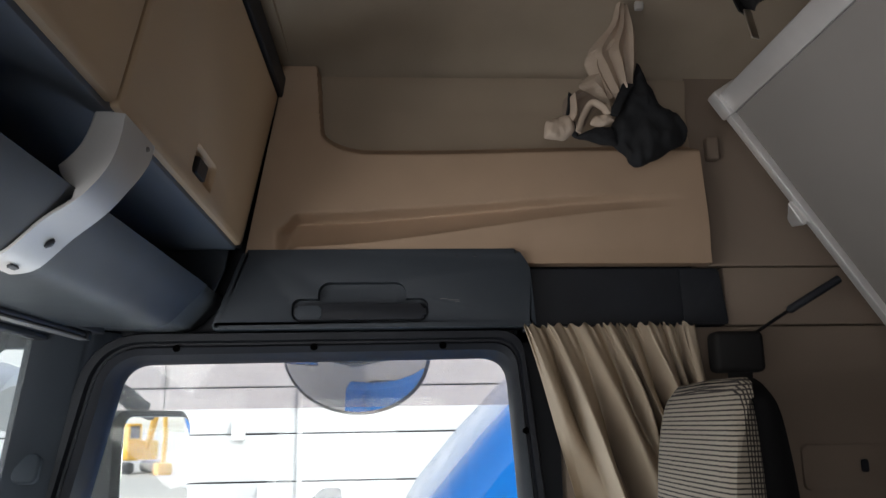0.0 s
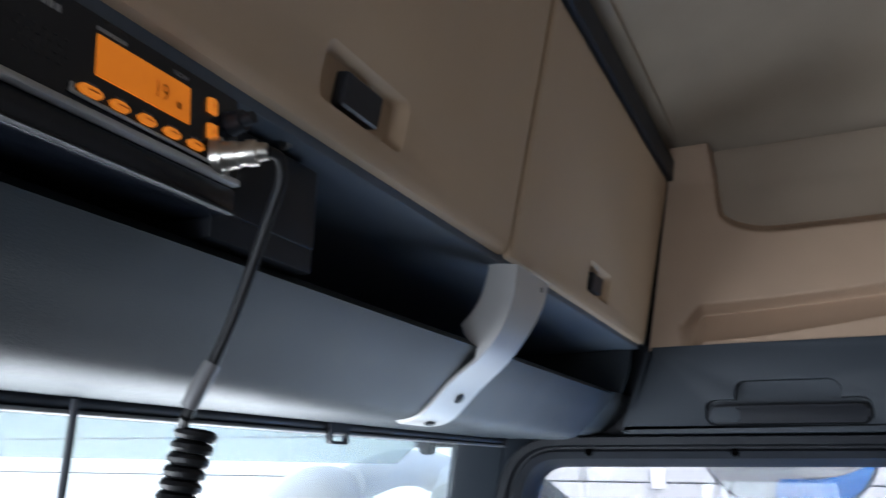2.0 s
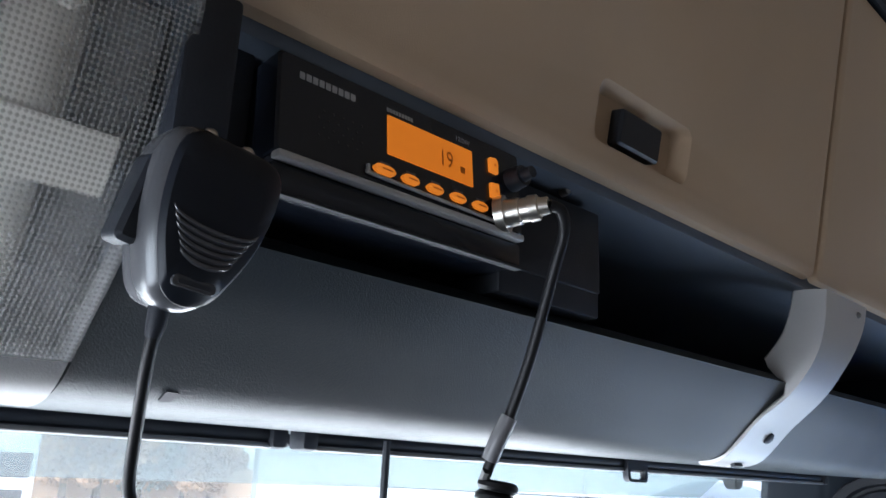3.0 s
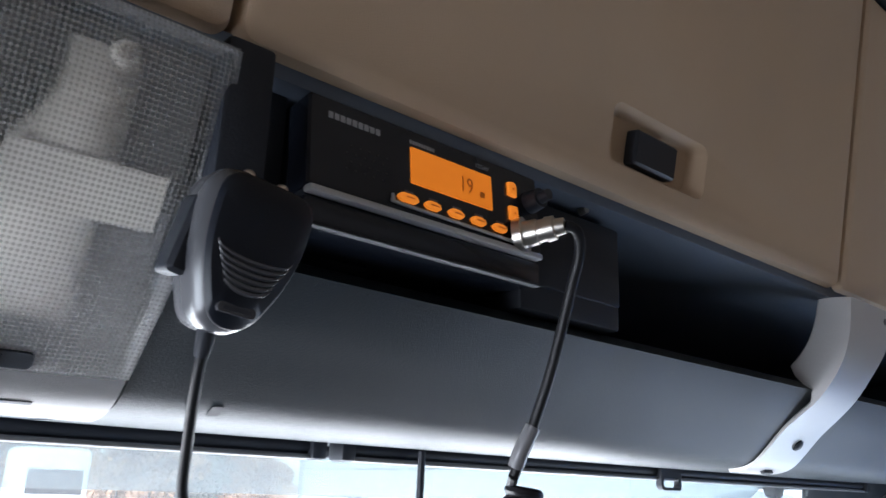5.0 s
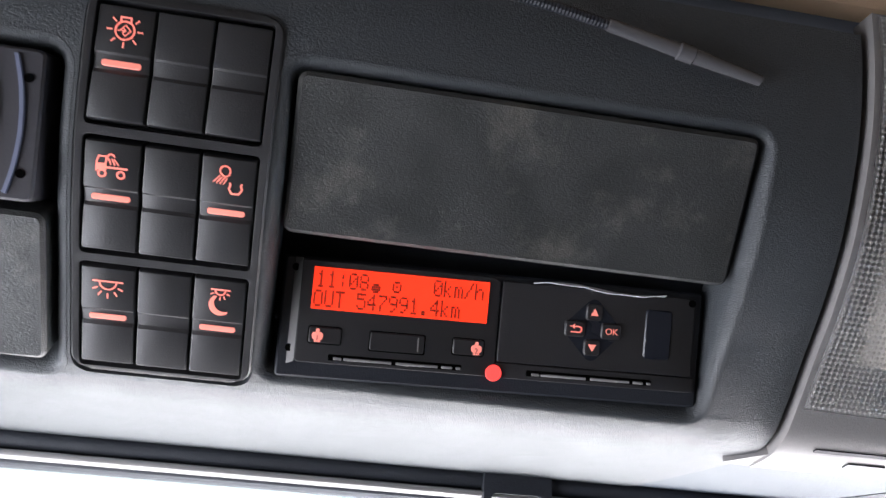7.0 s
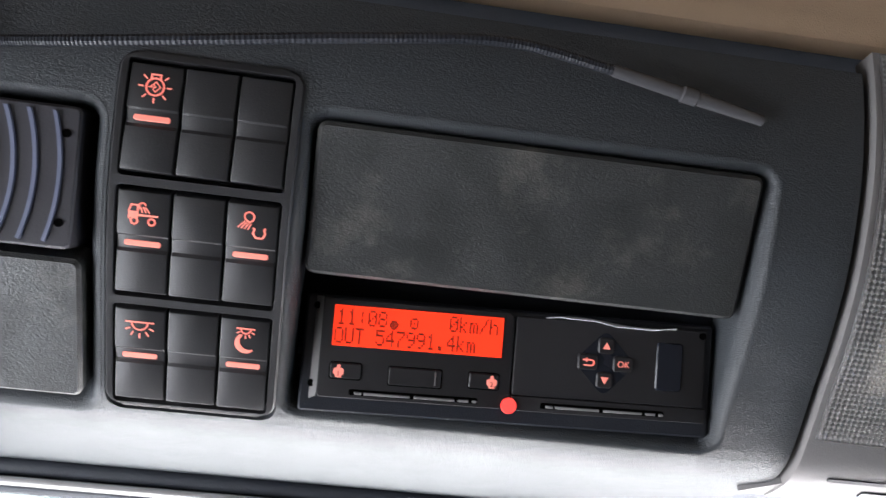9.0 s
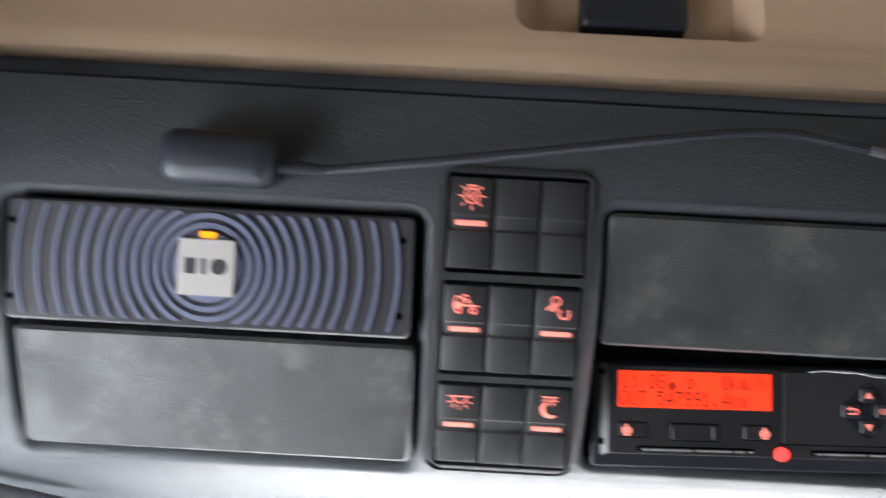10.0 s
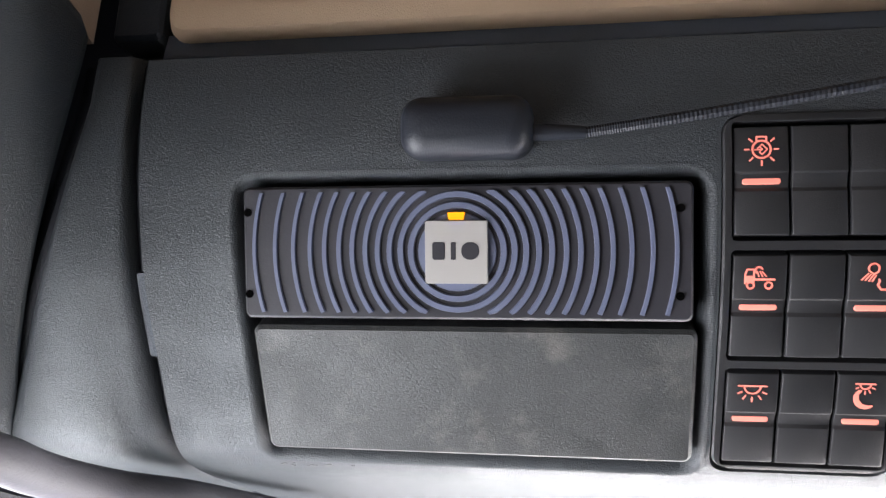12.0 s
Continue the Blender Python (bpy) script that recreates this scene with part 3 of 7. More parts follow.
def cab_side(right):
    """Door window, dark trim, moulded liner and pillar of one side of the cab."""
    Y = (lambda y: y) if right else (lambda y: 2 * MID - y)
    tag = "passenger" if right else "driver"
    num = 1 if right else 2
    side = lambda outline, y0, y1, b=0.0: slab_side(outline, Y, y0, y1, b)
    # outer skin round the window
    wall = bmesh.new()
    for x0, x1, z0, z1 in ((-0.86, 1.42, 1.705, 2.45), (-0.86, 1.42, 0.0, 0.93), (0.262, 1.42, 0.93, 1.73)):
        block(x0, x1, min(Y(1.72), Y(1.76)), max(Y(1.72), Y(1.76)), z0, z1, bm=wall)
    single("wall_%s" % ("right" if right else "left"), wall, SEAL, "outer cab wall with a door window opening", "wall", kind="structure")
    skin_bm = bmesh.new()
    for x0, x1, z0, z1 in ((-0.86, 1.42, 1.712, 2.45), (-0.86, 1.42, 0.0, 0.92), (0.268, 1.42, 0.92, 1.712)):
        block(x0, x1, min(Y(1.764), Y(1.772)), max(Y(1.764), Y(1.772)), z0, z1, bm=skin_bm)
    single("wall_outer_%s" % ("right" if right else "left"), skin_bm, BLUE_PAINT, "blue painted outside of the cab", "wall", kind="structure")
    # door: ring frame with seal, window pane
    Z = Y
    if not right:
        Y = lambda y: 2 * MID - y - 0.042
        side = lambda outline, y0, y1, b=0.0: slab_side(outline, Y, y0, y1, b)
    door = thing("door_%d" % num, "dark grey cab door with a rubber-edged window", "door", kind="structure", at=(-0.2, Y(1.66), 0.0))
    n_corner = 7
    inner = round_poly([(-0.546, 1.664), (0.232, 1.670), (0.275, 0.98), (-0.70, 0.98)], [0.05, 0.055, 0.08, 0.08], n_corner)
    outer = round_poly([(-0.605, 1.724), (0.262, 1.724), (0.345, 0.90), (-0.79, 0.90)], [0.11, 0.05, 0.08, 0.08], n_corner)
    steps = ((0, 1.70), (0, 1.648), (0.06, 1.640), (0.30, 1.640), (0.36, 1.652), (0.44, 1.652), (0.52, 1.643), (0.74, 1.650), (0.90, 1.672), (1.0, 1.690), (1.0, 1.712), (0.3, 1.718))
    loops = [[((1 - t) * a[0] + t * b[0], Y(y), (1 - t) * a[1] + t * b[1]) for a, b in zip(outer, inner)] for t, y in steps]
    part("window_frame", rings(loops, caps=False), SEAL, door, "black moulded window surround")
    pane = part("pane", side(inner, 1.700, 1.704), GLASS, door)
    pane.visible_shadow = False
    part("door_panel", side([(-0.84, 0.08), (-0.80, 0.91), (0.345, 0.91), (0.36, 0.08)], 1.60, 1.72, 0.01), SLATE_SMOOTH, door)
    for x, z in ((-0.434, 1.692), (-0.162, 1.692), (0.098, 1.692), (0.262, 1.520))[0 if right else 2:]:
        screw = bmesh.new()
        bmesh.ops.create_cone(screw, cap_ends=True, segments=14, radius1=0.0075, radius2=0.006, depth=0.006, matrix=Matrix.Translation((x, Y(1.640 if z > 1.6 else 1.645), z)) @ Matrix.Rotation(radians(90), 4, "X"))
        part("screw", screw, HOLE, door)
    Y = Z
    side = lambda outline, y0, y1, b=0.0: slab_side(outline, Z, y0, y1, b)
    # dark trim above the door
    trim_top = round_poly([(-0.362, 1.726), (-0.302, 1.886), (0.254, 1.886), (0.278, 1.848), (0.286, 1.726)], [0.006, 0.008, 0.007, 0.012, 0.006])
    header = thing("door_header", "slate grey plastic panel above the %s door" % tag, "door header", at=(0.0, Z(1.63), 1.80))
    HEADERS[tag] = header
    trim = part("panel", side(trim_top, 1.612, 1.68, 0.013) if right else leaning_header(), SLATE_SMOOTH if right else SLATE, header, sharp=38 if right else 60)
    if right:
        lower = slab_side([(-0.068 + a, 1.762 + b) for a, b in rounded(0.272, 0.046, 0.016)], Y, 1.60, 1.640)
        upper = slab_side([(-0.064 + a, 1.790 + b) for a, b in rounded(0.176, 0.056, 0.022)], Y, 1.60, 1.640)
        cut(trim, [lower, upper], 0.003)
        for x, z, size in ((0.100, 1.7830, 0.013), (0.121, 1.7805, 0.020), (0.128, 1.7770, 0.009)):
            part("scuff", block(x - size / 2, x + size / 2, 1.6116, 1.6124, z - 0.0005, z + 0.0005, m=Matrix.Identity(4)), GREY_PLASTIC, header, "pale scratch")
        bar = slab_side([(-0.068 + a, 1.757 + b) for a, b in rounded(0.262, 0.031, 0.010)], Y, 1.606, 1.628, 0.006)
        grip = tagged(part("grab_handle", bar, SEAL), "dark grey fold-down grab handle in the header panel", "grab handle")
        part("end_cap", slab_side([(-0.170 + a, 1.757 + b) for a, b in rounded(0.052, 0.026, 0.006)], Y, 1.603, 1.612, 0.003), SLATE_SMOOTH, grip)
        for x in (0.128, 0.165):
            dot = bmesh.new()
            bmesh.ops.create_cone(dot, cap_ends=True, segments=10, radius1=0.0025, radius2=0.0025, depth=0.003, matrix=Matrix.Translation((x, 1.6115, 1.871)) @ Matrix.Rotation(radians(90), 4, "X"))
            part("plug", dot, BLACK, trim)
    back = part("trim_panel", side(round_poly([(0.282, 1.732), (0.282, 1.852), (0.692, 1.852), (0.706, 1.732)], 0.006), 1.664, 1.70, 0.005), BLACK)
    tagged(back, "black plastic panel behind the door header", "trim panel")
    part("end_piece", side(round_poly([(0.610, 1.735), (0.606, 1.849), (0.690, 1.849), (0.702, 1.735)], 0.004), 1.6615, 1.666, 0.001), RUBBER, back)
    # beige liner above the trim: a raised bolster with a pocket along it
    bm = bmesh.new()
    nx, nz, grid, floor = 300, 170, [], 1.858 if right else 1.8825
    for i in range(nx + 1):
        row = []
        for j in range(nz + 1):
            x, z = -0.232 - 0.072 * (1 - j / nz) * (1 - i / nx) + (0.882 + 0.02 * (1 - j / nz)) * i / nx, floor + (2.278 - floor) * j / nz
            bend = min(1.0, max(0.0, (-0.045 - x) / 0.112))
            edge = 2.170 - 0.058 * math.sqrt(max(0.0, 1 - bend * bend)) + 0.012 * smooth(0.0, 0.6, x) + 0.5 * (1 - smooth(-0.180, -0.150, x))
            bolster = 1 - smooth(edge - 0.024, edge + 0.006, z)
            u = smooth(-0.24, 0.64, x)
            lip = 1.964 + 0.044 * u - 0.03 * (1 - smooth(-0.235, -0.195, x))
            deep = 0.072 - 0.042 * u
            pocket = (1 - smooth(lip - 0.015, lip + 0.001, z)) * max(0.0, min(1.0, (z - lip + deep) / deep)) ** 0.8 * (1 - 0.75 * u) * smooth(-0.245, -0.205, x) * (1 - smooth(0.50, 0.64, x))
            base = 1.668 - 0.022 * smooth(2.20, 2.28, z)
            low = 0.012 * smooth(1.96, 1.88, z) if z < 1.96 else 0.0
            y = base - 0.052 * bolster + 0.062 * pocket + low * (1 - smooth(1.88, 1.98, z)) * smooth(0.2, 0.3, x) + 0.006 * smooth(0.3, 0.65, x)
            row.append((x, y, z, bolster))
        grid.append(row)
    liner = thing("side_liner", "beige moulded wall liner with a pocket, above the %s door" % tag, "wall liner", at=(0.2, Y(1.64), 1.86))
    for name, felt, material in (("moulding", False, BEIGE_WALL), ("felt_insert", True, INSERT_FELT)):
        bm = bmesh.new()
        for i in range(nx):
            for j in range(nz):
                quad = (grid[i][j], grid[i][j + 1], grid[i + 1][j + 1], grid[i + 1][j])
                if (sum(q[3] for q in quad) < 0.04) == felt:
                    bm.faces.new([bm.verts.new((q[0], Y(q[1]), q[2])) for q in quad])
        bmesh.ops.remove_doubles(bm, verts=bm.verts, dist=1e-6)
        ret = bmesh.ops.extrude_face_region(bm, geom=bm.faces[:])
        bmesh.ops.translate(bm, verts=[v for v in ret["geom"] if isinstance(v, bmesh.types.BMVert)], vec=(0, Y(1.70) - Y(1.66), 0))
        part(name, bm, material, liner, sharp=60)
    # panels of the sleeping space behind the door
    for x0, x1, z0, z1 in ((0.655, 1.36, 1.859, 2.32), (0.708, 1.36, 1.731, 1.856), (0.345, 1.36, 0.9, 1.728)):
        single("wall_sleeper", side([(x0, z0), (x0, z1), (x1, z1), (x1, z0)], 1.676, 1.72, 0.004), SIDE_FELT, "beige felt wall panel beside the bunk", "wall", kind="structure")
    # windscreen pillar
    bm = bmesh.new()
    low, high = [(-0.83, 1.632), (-0.83, 1.72), (-0.70, 1.72), (-0.735, 1.660)], [(-0.700, 1.577), (-0.700, 1.72), (-0.56, 1.72), (-0.60, 1.640)]
    rings([[(x, Y(y), 0.86) for x, y in low], [(x, Y(y), 1.73) for x, y in high]], bm)
    bmesh.ops.bevel(bm, geom=[e for e in bm.edges if abs(e.verts[0].co.z - e.verts[1].co.z) > 0.5], offset=0.012, segments=3, affect="EDGES")
    pillar = single("pillar", bm, SLATE_SMOOTH, "slate grey windscreen pillar cover", "pillar trim")
    if right:
        knob = rings([[(x, y, z) for x, y in rounded(0.048 - 2 * b, 0.056 - 2 * b, 0.014 - b, 5)] for z, b in ((-0.012, 0.010), (0.0, 0.009), (0.006, 0.001), (0.018, 0.0), (0.022, 0.003), (0.023, 0.008))])
        bmesh.ops.transform(knob, matrix=Matrix.Translation((-0.690, 1.626, 1.462)) @ Matrix.Rotation(radians(72), 4, "X"), verts=knob.verts)
        part("hook", knob, SLATE_SMOOTH, pillar, "rounded grey coat hook")


def slab_side(outline, Y, y0, y1, b=0.0):
    """An outline in x and z with depth along y; its y0 face looks into the cab."""
    o = rings([[(x, y1, z) for x, z in outline], [(x, y0, z) for x, z in outline]])
    if b:
        bmesh.ops.bevel(o, geom=[e for e in o.edges if all(abs(v.co.y - y0) < 1e-7 for v in e.verts)], offset=b, segments=3, profile=0.5, affect="EDGES")
    for v in o.verts:
        v.co.y = Y(v.co.y)
    return o


def windscreen():
    w = thing("window_1", "wide clear windscreen under a tinted outside visor", "windscreen", kind="structure", at=(-0.7, MID, 1.3))
    bm = rings([[(-0.672, -0.42, 1.708), (-0.672, 1.55, 1.708), (-0.80, 1.60, 0.92), (-0.80, -0.47, 0.92)], [(-0.677, -0.42, 1.708), (-0.677, 1.55, 1.708), (-0.805, 1.60, 0.92), (-0.805, -0.47, 0.92)]])
    part("pane", bm, SCREEN_GLASS, w).visible_shadow = False
    part("header", block(-0.70, -0.560, -0.47, 1.60, 1.7165, 1.75, 0.003), RUBBER, w, "black strip along the top of the glass")
    part("seal", block(-0.690, -0.660, -0.46, 1.59, 1.7055, 1.7175, 0.004), RUBBER, w, "black rubber seal")
    bm = rings([[(-0.72, -0.55, 1.80), (-0.72, 1.68, 1.80), (-0.88, 1.68, 1.667), (-0.88, -0.55, 1.667)], [(-0.725, -0.55, 1.806), (-0.725, 1.68, 1.806), (-0.886, 1.68, 1.670), (-0.886, -0.55, 1.670)]])
    v = single("sun_visor", bm, TINT, "green-grey tinted see-through visor outside the windscreen", "sun visor")
    v.visible_shadow = False
    for y in (0.212, 1.62):
        bm = rings([[(-0.775 + d * a, y + w * b, z) for a, b in ((-1, -1), (1, -1), (1, 1), (-1, 1))] for z, w, d in ((1.768, 0.030, 0.020), (1.740, 0.027, 0.020), (1.724, 0.018, 0.018), (1.692, 0.013, 0.012), (1.686, 0.009, 0.008))])
        block(-0.765, -0.735, y - 0.056, y + 0.01, 1.735, 1.762, 0.005, bm=bm)
        single("visor_bracket", bm, SEAL, "dark bracket that holds the outside visor", "bracket", group="visor brackets")


def roller_blind(y0, y1, clip_at, label):
    b = thing("roller_blind", label, "roller blind", group="windscreen blinds", at=(-0.575, (y0 + y1) / 2, 1.70))
    part("cassette", tube([(-0.577, y0 + (y1 - y0) * k / 4, 1.7105) for k in range(5)], 0.0065, 14), RUBBER, b, "rolled black blind")
    part("rail", block(-0.588, -0.570, y0 + 0.004, y1 - 0.004, 1.6995, 1.7035, 0.0015), GREY_PLASTIC, b, "thin grey rail")
    hole, rim = rounded(0.034, 0.011, 0.004), rounded(0.044, 0.031, 0.007)
    bm = rings([[(-0.566, clip_at + a, 1.7030 + c) for a, c in rim], [(-0.566, clip_at + a, 1.6965 + c) for a, c in hole],
                [(-0.574, clip_at + a, 1.6965 + c) for a, c in hole], [(-0.574, clip_at + a, 1.7030 + c) for a, c in rim]], caps=False)
    bm.faces.ensure_lookup_table()
    n = 24
    vs = list(bm.verts)
    for i in range(n):
        j = (i + 1) % n
        bm.faces.new((vs[3 * n + i], vs[3 * n + j], vs[j], vs[i]))
    part("pull_loop", bm, RUBBER, b, "black pull loop")
    for y in (y0, y1):
        part("end_cap", block(-0.590, -0.566, y - 0.008, y + 0.008, 1.699, 1.718, 0.004), RUBBER, b)


# ---- the overhead console ----
LOW_END = s_of_x(-0.571)
TELEMATICS_WELL = (-0.4345, -0.2425, s_of(1.8112), s_of(1.7140))
TACHO_WELL = (-0.1578, 0.0342, s_of(1.8175), s_of(1.7190))


def wider(edge, d=0.0048):
    return edge[0] - d, edge[1] + d, edge[2] - d, edge[3] + d


def lip(outline):
    """A soft rounded rim round an opening in the console's skin."""
    n = len(outline)
    loops = []
    for d, h in ((0.0062, -0.0010), (0.0056, 0.00012), (0.0044, 0.00004), (0.0031, -0.0007), (0.0019, -0.0021), (0.0008, -0.0043), (0.0001, -0.0075), (0.0, -0.030)):
        loop = []
        for i, (y, s) in enumerate(outline):
            t = Vector((outline[(i + 1) % n][0] - outline[i - 1][0], outline[(i + 1) % n][1] - outline[i - 1][1])).normalized()
            loop.append(on(y + t.y * d, s - t.x * d, h))
        loops.append(loop)
    return rings(loops, caps=False)


def console():
    left = thing("overhead_console", "dark slate grained-plastic overhead console below the lockers", "overhead console", at=(-0.35, -0.2, 1.75))
    body = part("fascia", skin(-0.4815, 0.074, s_of(1.8670), LOW_END, 0.012, ns=60, ny=1), SLATE, left)
    cut(body, [bent_tool(*wider(TELEMATICS_WELL), 0.010, 0.02, -0.016),
               bent_tool(-0.2355, -0.1630, s_of(1.8335), s_of(1.7140), 0.008, 0.02, -0.016),
               bent_tool(*wider(TACHO_WELL), 0.010, 0.02, -0.016)], 0.0)
    for edge in (TELEMATICS_WELL, TACHO_WELL):
        part("slot_lip", lip(patch(*edge, 0.006)), SLATE, left, sharp=60)
    part("slot_lining", skin(-0.45, 0.05, s_of(1.845), s_of(1.7220), 0.004, -0.042), SEAL, left)
    part("lower_strip", skin(0.075, 0.197, s_of_x(-0.424), LOW_END, 0.018, -0.0005, ns=24, ny=1), SLATE_SMOOTH, left)
    # lid under the telematics unit, and the large lid above the tachograph
    for y0, y1, top, bottom in ((-0.4315, -0.2435, (-0.3475, 1.7585), (-0.3915, 1.7145)), (-0.1565, 0.0320, (-0.3135, 1.8165), (-0.3530, 1.7665))):
        m, w, h = panel(y0, y1, top, bottom)
        part("lid", plate(w, h, 0.004, -0.016, 0.0, 0.0016, m), LID, left, "grained grey slot cover with rubbed stains")
    part("clip", well(patch(-0.4862, -0.4818, s_of(1.778), s_of(1.748), 0.001), -0.002, -0.016), SLATE_SMOOTH, left)
    rnd = random.Random(8)
    for k in range(11):
        y, s, size = rnd.uniform(-0.434, -0.396), s_of(1.7125) + rnd.uniform(0.0035, 0.0065), rnd.uniform(0.0004, 0.0011)
        part("worn_spot", well(patch(y - size, y + size, s - 0.0003, s + 0.0003, 0.0002), 0.0003, -0.001), GREY_PLASTIC, left)
    # the open shelf's front, with its thin upper lip
    right = thing("shelf_console", "slate grey overhead shelf with a rounded front below the lockers", "overhead shelf", at=(-0.4, 0.9, 1.75))
    part("fascia", skin(0.198, 1.444, s_of(1.7845), LOW_END, 0.018, ns=50, ny=1), FASCIA, right)
    part("shelf_floor", block(-0.66, -0.352, 0.198, 1.446, 1.772, 1.779), SHELF_INNER, right)
    part("shelf_floor", block(-0.66, -0.395, 1.446, 1.588, 1.772, 1.779), SHELF_INNER, right)
    part("shelf_back", block(-0.67, -0.655, 0.078, 1.588, 1.72, 1.90), SHELF_INNER, right)
    part("shelf_top", block(-0.66, -0.3145, -0.486, 1.588, 1.8805, 1.895, 0.001), SHELF_INNER, right)
    cheek = [(-0.66, 1.73), (-0.425, 1.73), (-0.385, 1.765), (-0.352, 1.800), (-0.335, 1.840), (-0.328, 1.886), (-0.66, 1.886)]
    for y in (0.186, 1.588):
        part("shelf_end", slab_side(cheek, lambda v: v, y, y + 0.008), SLATE_SMOOTH, right)
    # a clip hole with its scratched tongue near the lamp
    part("clip_slot", well(patch(0.249, 0.256, s_of(1.7180), s_of(1.7135), 0.001), 0.0006, -0.004), SEAL, right)
    # corner pieces to both sides
    def spread(s, sign):
        if sign > 0:
            return 0.262 - 0.052 * (s / LOW_END) ** 1.5
        return 0.0215 + 0.064 * max(0, (s - s_of(1.850)) / (s_of(1.718) - s_of(1.850))) ** 1.25

    for sign, y0, top in ((-1, -0.4880, s_of(1.8700)), (1, 1.4480, s_of(1.7830))):
        end = LOW_END - 0.03 if sign < 0 else LOW_END
        ss = [top + (end - top) * k / 30 for k in range(31)]
        loops = []
        for k in range(17):
            t = k / 16
            line = []
            for s in ss:
                rim = math.exp(-t * 26) + math.exp(-(1 - t) * 26)
                h = -0.001 - 0.006 * rim if sign < 0 else -0.004 - 0.016 * math.sin(math.pi * t * 0.6) - 0.004 * rim - 0.010 * math.exp(-(s - top) / 0.012)
                line.append(on(y0 + sign * spread(s, sign) * t, s, h))
            loops.append(line)
        bm = rings(loops, close=False)
        ret = bmesh.ops.extrude_face_region(bm, geom=bm.faces[:])
        bmesh.ops.translate(bm, verts=[v for v in ret["geom"] if isinstance(v, bmesh.types.BMVert)], vec=(-0.02, 0, 0.012) if sign < 0 else (-0.016, 0, -0.004))
        cover = thing("corner_cover", "slate grained corner cover between console and door, with black seams", "corner cover", group="console corners", at=(-0.42, y0, 1.76))
        part("panel", bm, SLATE, cover, sharp=60)
        for q in (0.0, 1.0) if sign < 0 else (0.0,):
            line = [on(y0 + sign * (spread(s, sign) * q - 0.0032 + 0.0064 * q), s, -0.016) for s in ss]
            part("seam_strip", tube(line, 0.0085, 8), RUBBER, cover, "black rubber seam strip")


# ---- lockers above ----
def flap_x(z):
    return -0.305 + 0.2 * (z - 1.880)


def locker(y0, y1, latch_y, label):
    f = thing("locker", label, "overhead locker", group="lockers above the windscreen", at=(-0.3, (y0 + y1) / 2, 1.9))
    m, w, h = panel(y0, y1, (flap_x(2.212), 2.212), (flap_x(1.8870), 1.8870))
    o = rings([[(x, y, -0.025) for x, y in rounded(w, h, 0.010)], [(x, y, -0.009) for x, y in rounded(w, h, 0.010)], [(x, y, -0.0026) for x, y in rounded(w - 0.005, h - 0.005, 0.009)],
               [(x, y, 0) for x, y in rounded(w - 0.016, h - 0.016, 0.008)], [(x, y, -0.0008) for x, y in rounded(w - 0.028, h - 0.028, 0.008)]])
    door = part("flap", join(bmesh.new(), o, m), BEIGE, f)
    lm, lw, lh = panel(latch_y - 0.0625, latch_y + 0.0625, (flap_x(1.9560), 1.9560), (flap_x(1.9110), 1.9110))
    tool = rings([[(x, y, 0.01) for x, y in rounded(lw + 0.002, lh + 0.002, 0.011)], [(x, y, -0.001) for x, y in rounded(lw, lh, 0.010)], [(x, y, -0.0135) for x, y in rounded(lw - 0.022, lh - 0.012, 0.008)]])
    cut(door, [join(bmesh.new(), tool, lm)], 0.0022)
    part("latch", plate(0.054, 0.0275, 0.003, -0.0140, -0.003, 0.002, lm @ Matrix.Translation((-0.002, -0.0025, 0))), BLACK, door, "black push latch")
    return f


def lockers():
    locker(-0.4835, 0.1945, -0.1400, "beige overhead locker with a black latch, above the switches")
    locker(0.1975, 0.8725, 0.5485, "beige overhead locker with a black latch, above the radio")
    locker(0.8755, 1.5930, 1.2380, "beige overhead locker with a black latch, beside the side wall")
    for y0, y1 in ((-0.512, -0.4865), (1.596, 1.6215)):
        m, w, h = panel(y0, y1, (flap_x(2.25), 2.25), (flap_x(1.888), 1.888))
        single("locker_post", plate(w, h, 0.003, -0.03, -0.006, 0.002, m), SLATE_SMOOTH, "black upright strip at the end of the lockers", "trim strip", group="locker strips")
    m, w, h = panel(-0.512, 1.6215, (flap_x(2.256), 2.256), (flap_x(2.216), 2.216))
    single("locker_top_strip", plate(w, h, 0.004, -0.03, 0.004, 0.003, m), SEAL, "black strip along the top of the lockers", "trim strip", group="locker strips")
    single("bulkhead_inner", block(-0.34, -0.328, -0.512, 1.6215, 1.888, 2.3), BLACK, "dark body behind the locker flaps", "wall", kind="structure")
    lamp = block(-0.262, -0.200, 0.72, 0.95, 2.262, 2.285, 0.008)
    single("ceiling_lamp", lamp, GREY_PLASTIC, "small pale lamp housing on the headliner's front edge", "ceiling lamp")


